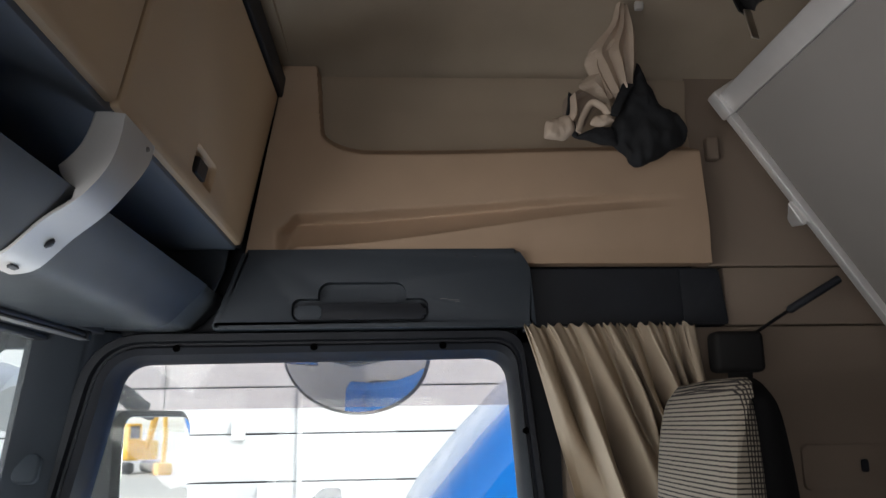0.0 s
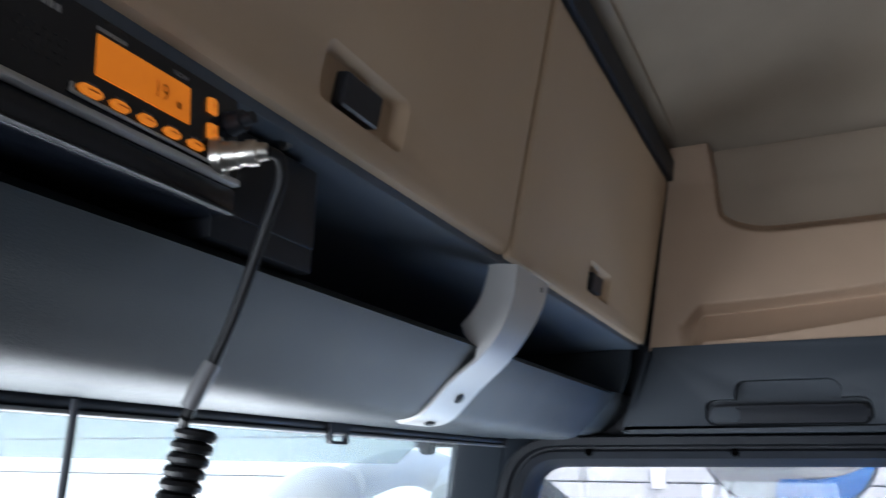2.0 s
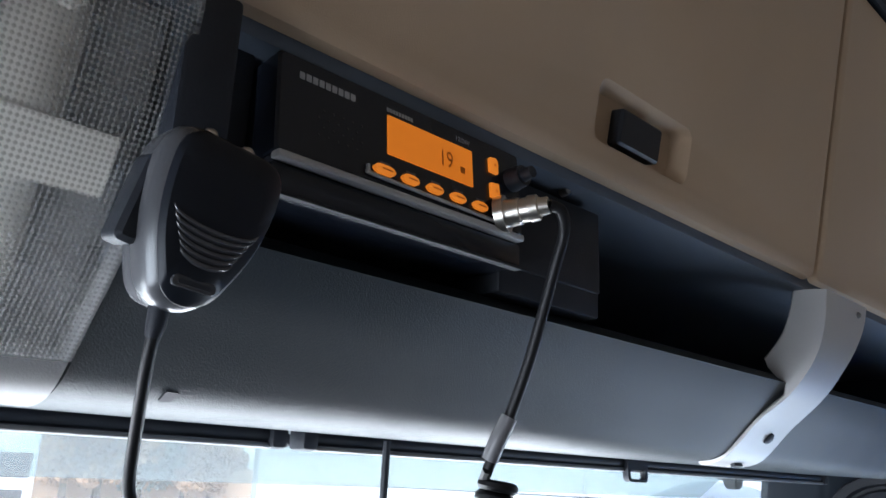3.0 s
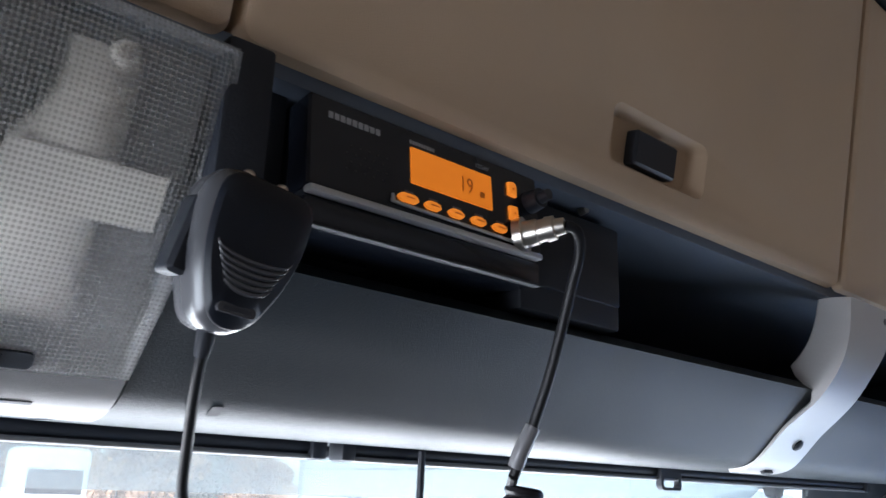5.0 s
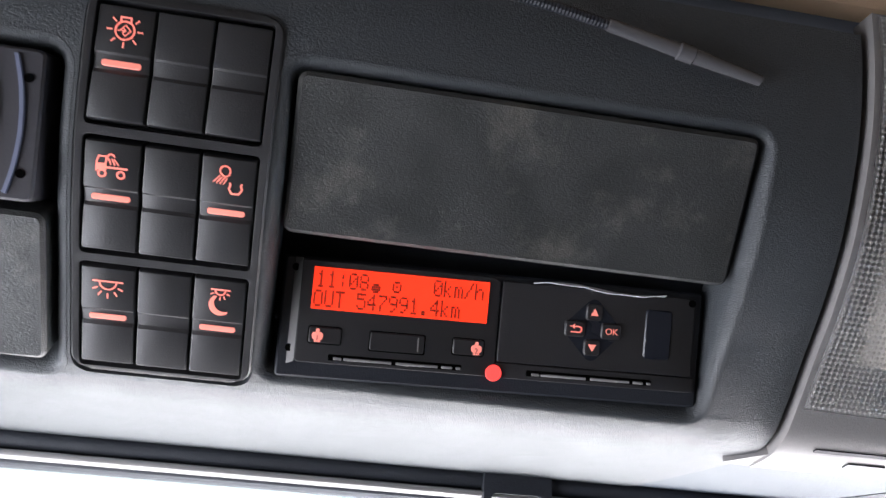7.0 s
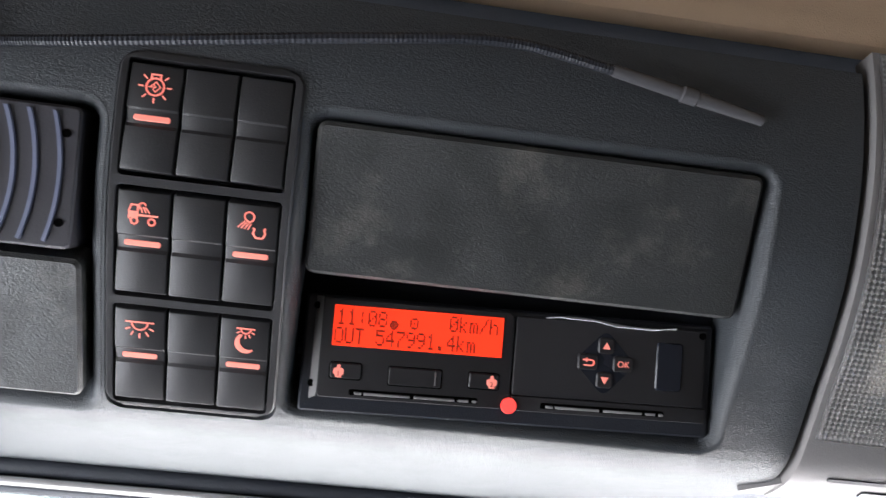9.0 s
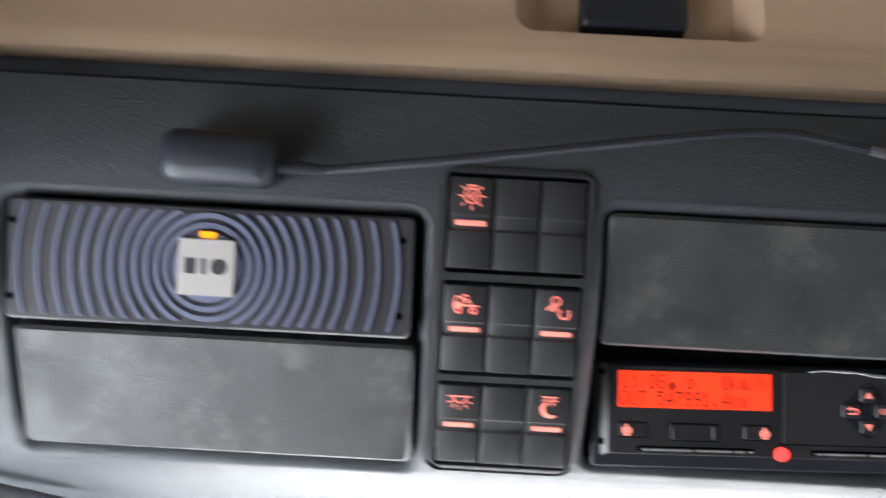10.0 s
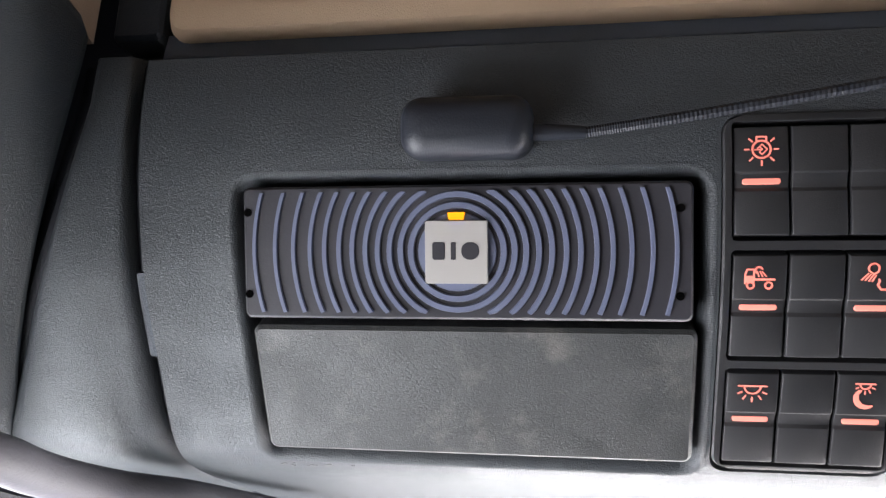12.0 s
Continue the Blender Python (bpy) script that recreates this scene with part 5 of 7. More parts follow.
def reading_lamp():
    l = thing("reading_lamp", "grey roof lamp with a ribbed clear cover and dark switch", "interior lamp", at=(-0.36, 0.136, 1.8))
    y0, y1 = 0.0775, 0.1955
    st, sb, sl = s_of(1.8765), s_of(1.7285), s_of_x(-0.428)
    shell = part("housing", skin(y0, y1, st, sl, 0.012, 0.003, ns=50, ny=1), GREY_PLASTIC, l, "light grey lamp housing")
    cut(shell, [well(patch(y0 + 0.004, y1 - 0.0022, st + 0.0018, sb, 0.004), 0.02, -0.026)], 0.0008)
    part("inner_tray", skin(y0 + 0.004, y1 - 0.004, st + 0.003, sb + 0.004, 0.002, -0.022), LAMP_INNER, l)
    # reflector body: narrow neck above, wide below
    loops = []
    for k in range(25):
        t = k / 24
        s = st + 0.014 + (sb - st - 0.026) * t
        half = 0.0165 + 0.0095 * smooth(0.12, 0.5, t)
        mid = 0.1440 - 0.010 * smooth(0.1, 0.5, t) + 0.006 * smooth(0.5, 1.0, t)
        rise = 0.012 * math.sin(math.pi * min(1, max(0.03, 0.12 + 0.80 * t)))
        loops.append([on(mid + half * math.cos(a), s, -0.022 + rise * max(0, math.sin(a))) for a in (math.pi * j / 12 for j in range(13))] + [on(mid - half, s, -0.0235), on(mid + half, s, -0.0235)])
    part("reflector", rings(loops), LAMP_WHITE, l, "cream white reflector")
    part("cross_plate", skin(0.111, 0.1815, s_of(1.8095), s_of(1.7845), 0.002, -0.0090, ns=10), LAMP_WHITE, l)
    boss = on(0.1475, st + 0.0185, -0.010)
    out = (on(0.1475, st + 0.0185, 0.0) - boss).normalized()
    part("boss", tube([boss, boss + out * 0.004, boss + out * 0.0042], [0.0062, 0.0060, 0.0052], 20), LAMP_WHITE, l)
    part("screw", tube([boss + out * 0.0042, boss + out * 0.0052, boss + out * 0.0056], [0.0036, 0.0034, 0.0022], 14), CHROME, l, "small steel screw")
    bm = bmesh.new()
    uv = bm.loops.layers.uv.new("UVMap")
    ny, ns, rows = 20, 60, []
    for i in range(ns + 1):
        s = st + 0.002 + (sb - st - 0.001) * i / ns
        rows.append([(bm.verts.new(on(y0 + 0.003 + (y1 - y0 - 0.0025) * j / ny, s, 0.0042 + 0.0018 * math.sin(math.pi * j / ny))), (y1 - y0) * j / ny, s) for j in range(ny + 1)])
    for i in range(ns):
        for j in range(ny):
            quad = (rows[i][j], rows[i][j + 1], rows[i + 1][j + 1], rows[i + 1][j])
            f = bm.faces.new([q[0] for q in quad])
            for lp, q in zip(f.loops, quad):
                lp[uv].uv = (q[1], q[2])
    ret = bmesh.ops.extrude_face_region(bm, geom=bm.faces[:])
    for v in [g for g in ret["geom"] if isinstance(g, bmesh.types.BMVert)]:
        v.co += Vector((-0.0008, 0, 0.0008))
    part("cover", bm, LENS, l, "ribbed clear plastic cover").visible_shadow = False
    knob_s = s_of(1.7325)
    sw = part("switch", well(patch(0.119, 0.149, knob_s - 0.0045, knob_s + 0.0045, 0.003), 0.0075, -0.01), BLACK, l, "dark slide switch")
    part("rocker", well(patch(0.121, 0.135, knob_s - 0.003, knob_s + 0.003, 0.001), 0.0088, 0.005), SEAL, sw)
    part("lower_groove", well(patch(0.095, 0.158, s_of_x(-0.4005), s_of_x(-0.4025), 0.0006), 0.0036, -0.004), SEAL, l)
    part("slot", well(patch(0.117, 0.137, s_of_x(-0.409), s_of_x(-0.414), 0.001), 0.0038, -0.004), BLACK, l)
    tab = round_poly([(y0 + 0.006, s_of_x(-0.404)), (y0 + 0.006, s_of_x(-0.430)), (y0 - 0.016, s_of_x(-0.426))], 0.003, 3)
    part("lip", well(tab, 0.0024, -0.004), GREY_PLASTIC, l)


def cb_radio():
    r = thing("cb_radio", "black radio with a lit amber display, mounted in the shelf", "radio", at=(-0.38, 0.33, 1.82))
    m, w, h = panel(0.2440, 0.4215, (-0.3110, 1.8795), (-0.3055, 1.8245))
    part("case", block(-0.47, -0.312, 0.246, 0.420, 1.808, 1.880, 0.003), BLACK, r)
    part("front", plate(w, h, 0.003, -0.02, 0.0, 0.0015, m), BLACK_GLOSS, r)
    cx, cz = (0.2440 + 0.4215) / 2, 1.8520
    at = lambda y, z, d=0.0: m @ Matrix.Translation((y - cx, z - cz, d))
    lcd = part("display", plate(0.0655, 0.0235, 0.0008, -0.001, 0.0008, 0.0002, at(0.3450, 1.8560)), LCD_AMBER, r, "lit amber display")
    lettering("19", 0.0145, at(0.3500, 1.8508, 0.0009), AMBER_INK, lcd, "display_digits", 0.8)
    part("display_mark", plate(0.0040, 0.0040, 0.0006, 0.0008, 0.0010, 0.0001, at(0.3690, 1.8525)), AMBER_INK, lcd)
    for k in range(5):
        a, b, y = 0.0080 if k == 0 else 0.0068, 0.0026, 0.3095 + 0.0182 * k
        six = round_poly([(-a, 0.0), (-a + 0.0028, b), (a - 0.0028, b), (a, 0.0), (a - 0.0028, -b), (-a + 0.0028, -b)], 0.0014, 3)
        key = part("button", slab(six, -0.001, 0.0022, 0.0006, at(y, 1.8335)), LCD_BUTTON, r, "lit amber button")
        part("button_print", plate(0.0066, 0.0009, 0.0002, 0.0021, 0.0024, 0.0001, at(y + 0.0012, 1.8338)), AMBER_INK, key)
        part("function_print", plate(0.0070, 0.0010, 0.0002, -0.001, 0.0003, 0.0001, at(y + 0.0015, 1.8382)), PALE_DIM, r)
    for z, up in ((1.8640, 1), (1.8470, -1)):
        five = [(-0.0034, 0.0044 * up), (0.0018, 0.0052 * up), (0.0036, 0.0026 * up), (0.0036, -0.0052 * up), (-0.0034, -0.0048 * up)]
        key = part("channel_key", slab(round_poly(five[::up], 0.0006, 2), -0.001, 0.0024, 0.0006, at(0.3955, z)), LCD_BUTTON, r, "lit amber channel key")
        part("arrow_print", plate(0.0016, 0.0016, 0.0003, 0.0023, 0.0026, 0.0001, at(0.3962, z)), AMBER_INK, key)
    knob = bmesh.new()
    bmesh.ops.create_cone(knob, cap_ends=True, segments=22, radius1=0.0078, radius2=0.0066, depth=0.010, matrix=at(0.4135, 1.8600, 0.005))
    bmesh.ops.create_cone(knob, cap_ends=True, segments=16, radius1=0.0044, radius2=0.0038, depth=0.008, matrix=at(0.4135, 1.8600, 0.013))
    part("volume_knob", knob, BLACK, r)
    for name, n, y, z, step, tall, ink in (("brand_bar", 9, 0.2575, 1.8690, 0.00395, 0.0040, PALE_INK), ("model_bar", 9, 0.3130, 1.8712, 0.00215, 0.0024, PALE_INK)):
        for k in range(n):
            part(name, plate(step * 0.78, tall, 0.0003, -0.001, 0.0003, 0.0001, at(y + step * k, z)), ink, r)
    lettering("12/24V", 0.0042, at(0.3645, 1.8710, 0.0002), PALE_INK, r, "voltage_print")
    for i in range(5):
        for j in range(4):
            hole = bmesh.new()
            bmesh.ops.create_cone(hole, cap_ends=True, segments=8, radius1=0.0006, radius2=0.0006, depth=0.0006, matrix=at(0.268 + 0.006 * i + 0.003 * (j % 2), 1.8400 + 0.0048 * j, 0.0001))
            part("speaker_hole", hole, BLACK, r)
    part("lower_trim", tube(curve([at(0.2985, 1.8335, 0.001).translation, at(0.2990, 1.8302, 0.001).translation, at(0.3020, 1.8290, 0.001).translation, at(0.3490, 1.8282, 0.001).translation, at(0.3960, 1.8275, 0.001).translation], 6), 0.0011, 8), ALU, r, "pale trim line")
    part("tray_edge", block(-0.3105, -0.3030, 0.2445, 0.4200, 1.8205, 1.8248, 0.0015), ALU, r, "bright metal tray edge")
    part("tray", block(-0.36, -0.3075, 0.2445, 0.4215, 1.8050, 1.8200, 0.002), BLACK_GLOSS, r)
    part("tray_lip", block(-0.3105, -0.3045, 0.2445, 0.4195, 1.8030, 1.8052, 0.001), SEAL, r)
    part("filler", block(-0.44, -0.330, 0.198, 0.2430, 1.795, 1.884, 0.003), SEAL, r)
    part("bracket", block(-0.40, -0.335, 0.222, 0.240, 1.800, 1.883, 0.002), BLACK, r)
    # plug, lead with sleeve, coil
    lead = thing("microphone_lead", "black coiled lead with a metal plug, hanging from the radio", "cable", at=(-0.3, 0.42, 1.8))
    p0, p1 = Vector((-0.3075, 0.4000, 1.8330)), Vector((-0.2790, 0.4130, 1.8370))
    stations = [(0, 0.0104), (0.18, 0.0104), (0.17, 0.0078), (0.45, 0.0074), (0.47, 0.0066), (0.62, 0.0066), (0.63, 0.0074), (0.8, 0.0070), (0.82, 0.0052), (1.0, 0.0046)]
    part("plug", tube([p0.lerp(p1, t) for t, q in stations], [q * 1.12 for t, q in stations], 20), CHROME, lead, "bright nickel plug")
    way = curve([p1, (-0.2760, 0.4205, 1.8345), (-0.2800, 0.4285, 1.8240), (-0.2900, 0.4325, 1.8050), (-0.3000, 0.4365, 1.7860), (-0.3150, 0.4395, 1.7520), (-0.3300, 0.4395, 1.7190), (-0.3440, 0.4365, 1.6880)], 10)
    part("cord", tube(way, 0.0036, 12), CABLE, lead)
    part("sleeve", tube(curve([(-0.3300, 0.4395, 1.7190), (-0.3370, 0.4365, 1.7040), (-0.3425, 0.4365, 1.6935)], 4), 0.0054, 12), CLEAR_SLEEVE, lead, "grey sleeve on the lead")
    coil = []
    for k in range(14 * 14):
        a = math.tau * k / 14 + 3.6
        coil.append((-0.3500 - 0.020 * k / 196 + 0.0100 * math.cos(a), 0.4530 - 0.01 * k / 196 + 0.0100 * math.sin(a), 1.6800 - 0.0075 * k / 14))
    part("coil", tube(way[-1:] + [Vector(c) for c in coil], 0.0036, 8), CABLE, lead, "coiled part of the lead")
    part("tail", tube(curve([coil[-1], (-0.38, 0.40, 1.53), (-0.40, 0.32, 1.45), (-0.38, 0.25, 1.49), (-0.352, 0.226, 1.560), (-0.3435, 0.222, 1.5718)], 8), 0.0030, 8), CABLE, lead)
    # dark box next to the radio
    b = thing("control_box", "small dark grey plastic box beside the radio in the shelf", "control box", at=(-0.36, 0.485, 1.80))
    part("body", block(-0.42, -0.331, 0.4285, 0.5370, 1.7950, 1.8760, 0.003), SEAL, b)
    part("lid", block(-0.332, -0.3285, 0.4310, 0.5345, 1.8130, 1.8735, 0.0015), SEAL, b)
    scr = bmesh.new()
    bmesh.ops.create_cone(scr, cap_ends=True, segments=12, radius1=0.004, radius2=0.003, depth=0.006, matrix=Matrix.Translation((-0.3275, 0.492, 1.880)) @ Matrix.Rotation(radians(90), 4, "Y"))
    part("screw", scr, CHROME, b)


def microphone():
    mic = thing("microphone", "black handheld microphone with a grey rim, hung at the shelf", "microphone", at=(-0.29, 0.2, 1.77))
    m = Matrix.Translation((-0.284, 0.2000, 1.7715)) @ Matrix(((0, 0.10, 0.995, 0), (0.985, 0.05, 0, 0), (0.05, 0.99, -0.10, 0), (0, 0, 0, 1))) @ Matrix.Rotation(radians(-7), 4, "Z") @ Matrix.Rotation(radians(8), 4, "Y")
    shape = round_poly([(-0.0260, 0.0345), (0.0270, 0.0345), (0.0285, -0.0010), (0.0090, -0.0345), (-0.0110, -0.0345), (-0.0270, -0.0010)], [0.013, 0.013, 0.022, 0.010, 0.010, 0.022], 6)
    grow = lambda k, dx=0: [(x * k + dx, y * k) for x, y in shape]
    o = rings([[(x, y, -0.016) for x, y in grow(0.88)], [(x, y, -0.012) for x, y in grow(0.98)], [(x, y, 0.002) for x, y in grow(1.03)], [(x, y, 0.007) for x, y in grow(1.0)], [(x, y, 0.0095) for x, y in grow(0.92)]])
    part("rim", join(bmesh.new(), o, m), MIC_RIM, mic, "grey rim")
    o = rings([[(x, y, 0.006) for x, y in grow(0.96, 0.001)], [(x, y, 0.0098) for x, y in grow(0.96, 0.001)], [(x, y, 0.0122) for x, y in grow(0.89, 0.001)], [(x, y, 0.0140) for x, y in grow(0.62, 0.001)]])
    face = part("face", join(bmesh.new(), o, m), MIC_FACE, mic)
    for k in range(6):
        y = 0.0015 - 0.0027 * k
        half = 0.0200 - 0.0015 * k
        bm = tube([m @ Vector((0.001 + half * math.cos(a), y - 0.0055 * math.sin(a), 0.0128 + 0.0012 * math.sin(a))) for a in (math.pi * j / 14 for j in range(15))], [0.0003 + 0.0009 * math.sin(math.pi * j / 14) for j in range(15)], 6)
        part("grille_bar", bm, MIC_RIM, face)
    badge = part("badge", plate(0.020, 0.0046, 0.0022, 0.012, 0.0136, 0.0003, m @ Matrix.Translation((0.0, -0.0250, 0))), MIC_RIM, mic, "small grey badge")
    part("badge_mark", plate(0.0150, 0.0020, 0.0006, 0.0134, 0.0138, 0.0001, m @ Matrix.Translation((0.0, -0.0250, 0))), BLACK, badge)
    part("talk_key", plate(0.010, 0.036, 0.003, -0.012, -0.0005, 0.002, m @ Matrix.Translation((-0.0235, 0.0030, 0)) @ Matrix.Rotation(radians(-4), 4, "Z")), BLACK, mic, "black talk key")
    for x in (-0.009, 0.010):
        s = bmesh.new()
        bmesh.ops.create_uvsphere(s, u_segments=12, v_segments=8, radius=0.0036, matrix=m @ Matrix.Translation((x, 0.0345, 0.002)))
        part("stud", s, CHROME, mic)
    foot = m @ Vector((-0.0015, -0.0355, -0.001))
    part("strain_relief", tube([foot + Vector((0, 0, 0.004)), foot + Vector((-0.001, -0.0003, -0.006)), foot + Vector((-0.002, -0.0005, -0.010))], [0.0042, 0.0038, 0.0030], 12), SEAL, mic)
    way = curve([foot, foot + Vector((-0.006, 0.0008, -0.018)), (-0.317, 0.2025, 1.690), (-0.3250, 0.2065, 1.672), (-0.3245, 0.2105, 1.662)], 10)
    part("cord", tube(way, 0.0026, 10), CABLE, mic)
    coil = []
    for k in range(169):
        a = math.tau * k / 12
        coil.append(Vector((-0.331 - 0.019 * k / 168 + 0.0065 * math.cos(a), 0.2105 + 0.0115 * k / 168 + 0.0065 * math.sin(a), 1.660 - 0.0063 * k / 12)))
    part("coil", tube(coil, 0.0024, 8), CABLE, mic, "coiled end of the cord")
    part("hanger", block(-0.312, -0.296, 0.190, 0.216, 1.790, 1.884, 0.003), SEAL, mic, "dark hanger bracket")


def grab_bracket():
    b = thing("support_bracket", "curved grey metal bracket over the open shelf", "support bracket", at=(-0.36, 0.91, 1.8))
    y0, y1 = 0.872, 0.9470
    a, e = s_of(1.8785), s_of_x(-0.470)
    edge = (s_of(1.781) - a) / (e - a)
    last = (s_of_x(-0.424) - a) / (e - a)
    loops = []
    for k in range(31):
        t = last * k / 30
        s = a + (e - a) * t
        lift = 0.0035 + 0.0085 * math.sin(math.pi * min(1, t * 1.75)) ** 2
        deep = 0.003 + (0.029 + 0.012 * t / edge) * (1 - smooth(edge - 0.05, edge + 0.01, t))
        side = -0.024 * smooth(0.0, 0.40, t)
        wide = 0.0 + 0.034 * (1 - smooth(0.0, 0.30, t)) - 0.018 * smooth(0.75, 1.0, t)
        l, r = y0 + side - 0.007 * smooth(edge, edge + 0.15, t), y1 + wide + side
        loops.append([on(l + 0.006 * smooth(0.7, 1.0, t), s, lift), on(r, s, lift), on(r, s, lift - 0.003), on(l + 0.008, s, lift - 0.003), on(l + 0.004, s, lift - deep - 0.003), on(l - 0.003 * smooth(0.72, 1.0, t), s, lift - deep)])
    part("band", rings(loops), ALU, b, sharp=30)
    for y, z, r in ((0.8900, 1.7375, 0.0058), (0.955, 1.866, 0.003)):
        s = s_of(z)
        lift = 0.004
        part("bolt", tube([on(y, s, 0.004), on(y, s, lift + 0.001), on(y, s, lift + 0.003)], [r * 1.2, r * 1.2, r * 0.7], 8), SEAL if r > 0.004 else GREY_PLASTIC, b)
    part("slot", well(patch(0.876, 0.893, s_of_x(-0.404), s_of_x(-0.409), 0.001), 0.0065, 0.001), BLACK, b)


def blind_cord():
    c = thing("blind_cord", "thin black hanging pull rod with a pale tip under the blind", "pull rod", at=(-0.563, 0.541, 1.7))
    part("rod", tube([(-0.563, 0.541, 1.712), (-0.5635, 0.5405, 1.66), (-0.564, 0.540, 1.630)], 0.0035, 8), RUBBER, c)
    part("tip", tube([(-0.564, 0.540, 1.632), (-0.566, 0.538, 1.52)], 0.0018, 8), WHITE_PAINT, c)


def loudspeaker():
    z = 1.7755
    c = Vector((-0.252, -0.510 - header_lean(z), z))
    up = Vector((0, 0.44, 1)).normalized()
    out = Vector((0, 1, -0.44)).normalized()
    at = lambda a, b, d: c + Vector((a, 0, 0)) + up * b + out * d
    back = rings([[at(0.0275 * math.cos(a), 0.0275 * math.sin(a), d) for a in (math.tau * k / 40 for k in range(40))] for d in (-0.004, 0.0006)])
    l = part("loudspeaker", back, BLACK, HEADERS["driver"], "round black loudspeaker")
    ring = [[at(r * math.cos(a), r * math.sin(a), d) for a in (math.tau * k / 40 for k in range(40))] for r, d in ((0.030, -0.01), (0.030, 0.001), (0.0285, 0.0025), (0.027, 0.001), (0.027, -0.01))]
    part("rim", rings(ring, caps=False), SEAL, l)
    bm = bmesh.new()
    for i in range(-8, 9):
        o = 0.0033 * i
        half = math.sqrt(max(0.0, 0.0272 ** 2 - o * o))
        if half > 0.004:
            wave = [(half * (2 * k / 24 - 1), 0.0011 * math.cos(math.pi * (half * (2 * k / 24 - 1) / 0.0033 + i))) for k in range(25)]
            tube([at(o, s, 0.0020 + w) for s, w in wave], 0.0010, 6, bm)
            tube([at(s, o, 0.0020 - w) for s, w in wave], 0.0010, 6, bm)
    tagged(part("mesh", bm, GRILLE, l, "woven wire grille"), kind="stuff")


# ---- sleeping space ----
def drape(x0, x1, y, top, bottom, slant, folds, depth, seed):
    """A gathered cloth: many small pleats under the rail that run together into a few deep, uneven folds."""
    rnd = random.Random(seed)
    nu, nv, rows = 300, 60, []
    ph = [rnd.uniform(0, math.tau) for _ in range(6)]
    for j in range(nv + 1):
        t = j / nv
        row = []
        for i in range(nu + 1):
            u = i / nu
            bend = u + 0.030 * math.sin(7 * u + ph[0]) + 0.022 * math.sin(17 * u + ph[3])
            a = folds * math.tau * (bend + 0.02 * t * math.sin(9 * u + ph[4]))
            few = (abs(math.sin(0.31 * a + ph[2])) ** 1.5 - 0.6) * (1.0 + 0.3 * math.sin(0.4 * a + ph[1]))
            many = (abs(math.sin(a / 2)) ** 1.7 - 0.55) * (0.85 + 0.35 * math.sin(0.7 * a + ph[1])) + 0.22 * math.sin(0.5 * a + ph[2])
            merge = smooth(0.12, 0.55, t)
            big = many * (1 - 0.65 * merge) + 1.1 * few * merge
            fine = math.sin(2.6 * a + ph[5]) + 0.5 * math.sin(4.3 * a + ph[1])
            crease = 0.3 * math.sin(1.9 * a + 5 * t + ph[0]) * math.exp(-((t - 0.35) / 0.25) ** 2)
            d = -depth * (0.25 + 0.75 * smooth(0.0, 0.35, t)) * 1.7 * big - 0.0055 * fine * math.exp(-t * 9) - 0.25 * depth * crease * 0.5
            frill = 0.005 * math.sin(2.6 * a + ph[3]) * (1 - t) ** 12
            lean = slant * (t ** 0.9) * (0.72 + 1.25 * u - 1.75 * u * u)
            row.append((x0 + (x1 - x0) * u * (1 + 0.04 * t) + lean + 0.006 * math.cos(a + 1.5 * t), y + d, top + (bottom - top) * t + frill))
        rows.append(row)
    bm = rings(rows, close=False)
    ret = bmesh.ops.extrude_face_region(bm, geom=bm.faces[:])
    bmesh.ops.translate(bm, verts=[v for v in ret["geom"] if isinstance(v, bmesh.types.BMVert)], vec=(0, 0.002, 0))
    return bm


def puff(corners, y, depth, seed, pleat=0.005):
    """A crumpled cloth bundle of the given outline in x and z."""
    outline = dense(round_poly(corners, 0.008, 3), 0.005)
    n = len(outline)
    cx, cz = sum(p[0] for p in outline) / n, sum(p[1] for p in outline) / n
    loops = []
    for k in range(25):
        a = math.pi * (k + 0.5) / 25
        f, d = math.sin(a) ** 0.75, math.cos(a)
        loop = []
        for x, z in outline:
            q = Vector((cx + (x - cx) * f, y, cz + (z - cz) * f))
            w = noise.noise(q * 28 + Vector((seed, 0, 0))) + 0.5 * noise.noise(q * 62 + Vector((0, seed, 0)))
            fold = math.sin(150 * (q.x - cx) + 55 * (q.z - cz) + 4 * w + seed)
            loop.append(q + Vector((0.004 * w, depth * d * (1 + 0.35 * w) - pleat * fold * f * (d < 0.4), 0.004 * w)))
        loops.append(loop)
    return rings(loops)


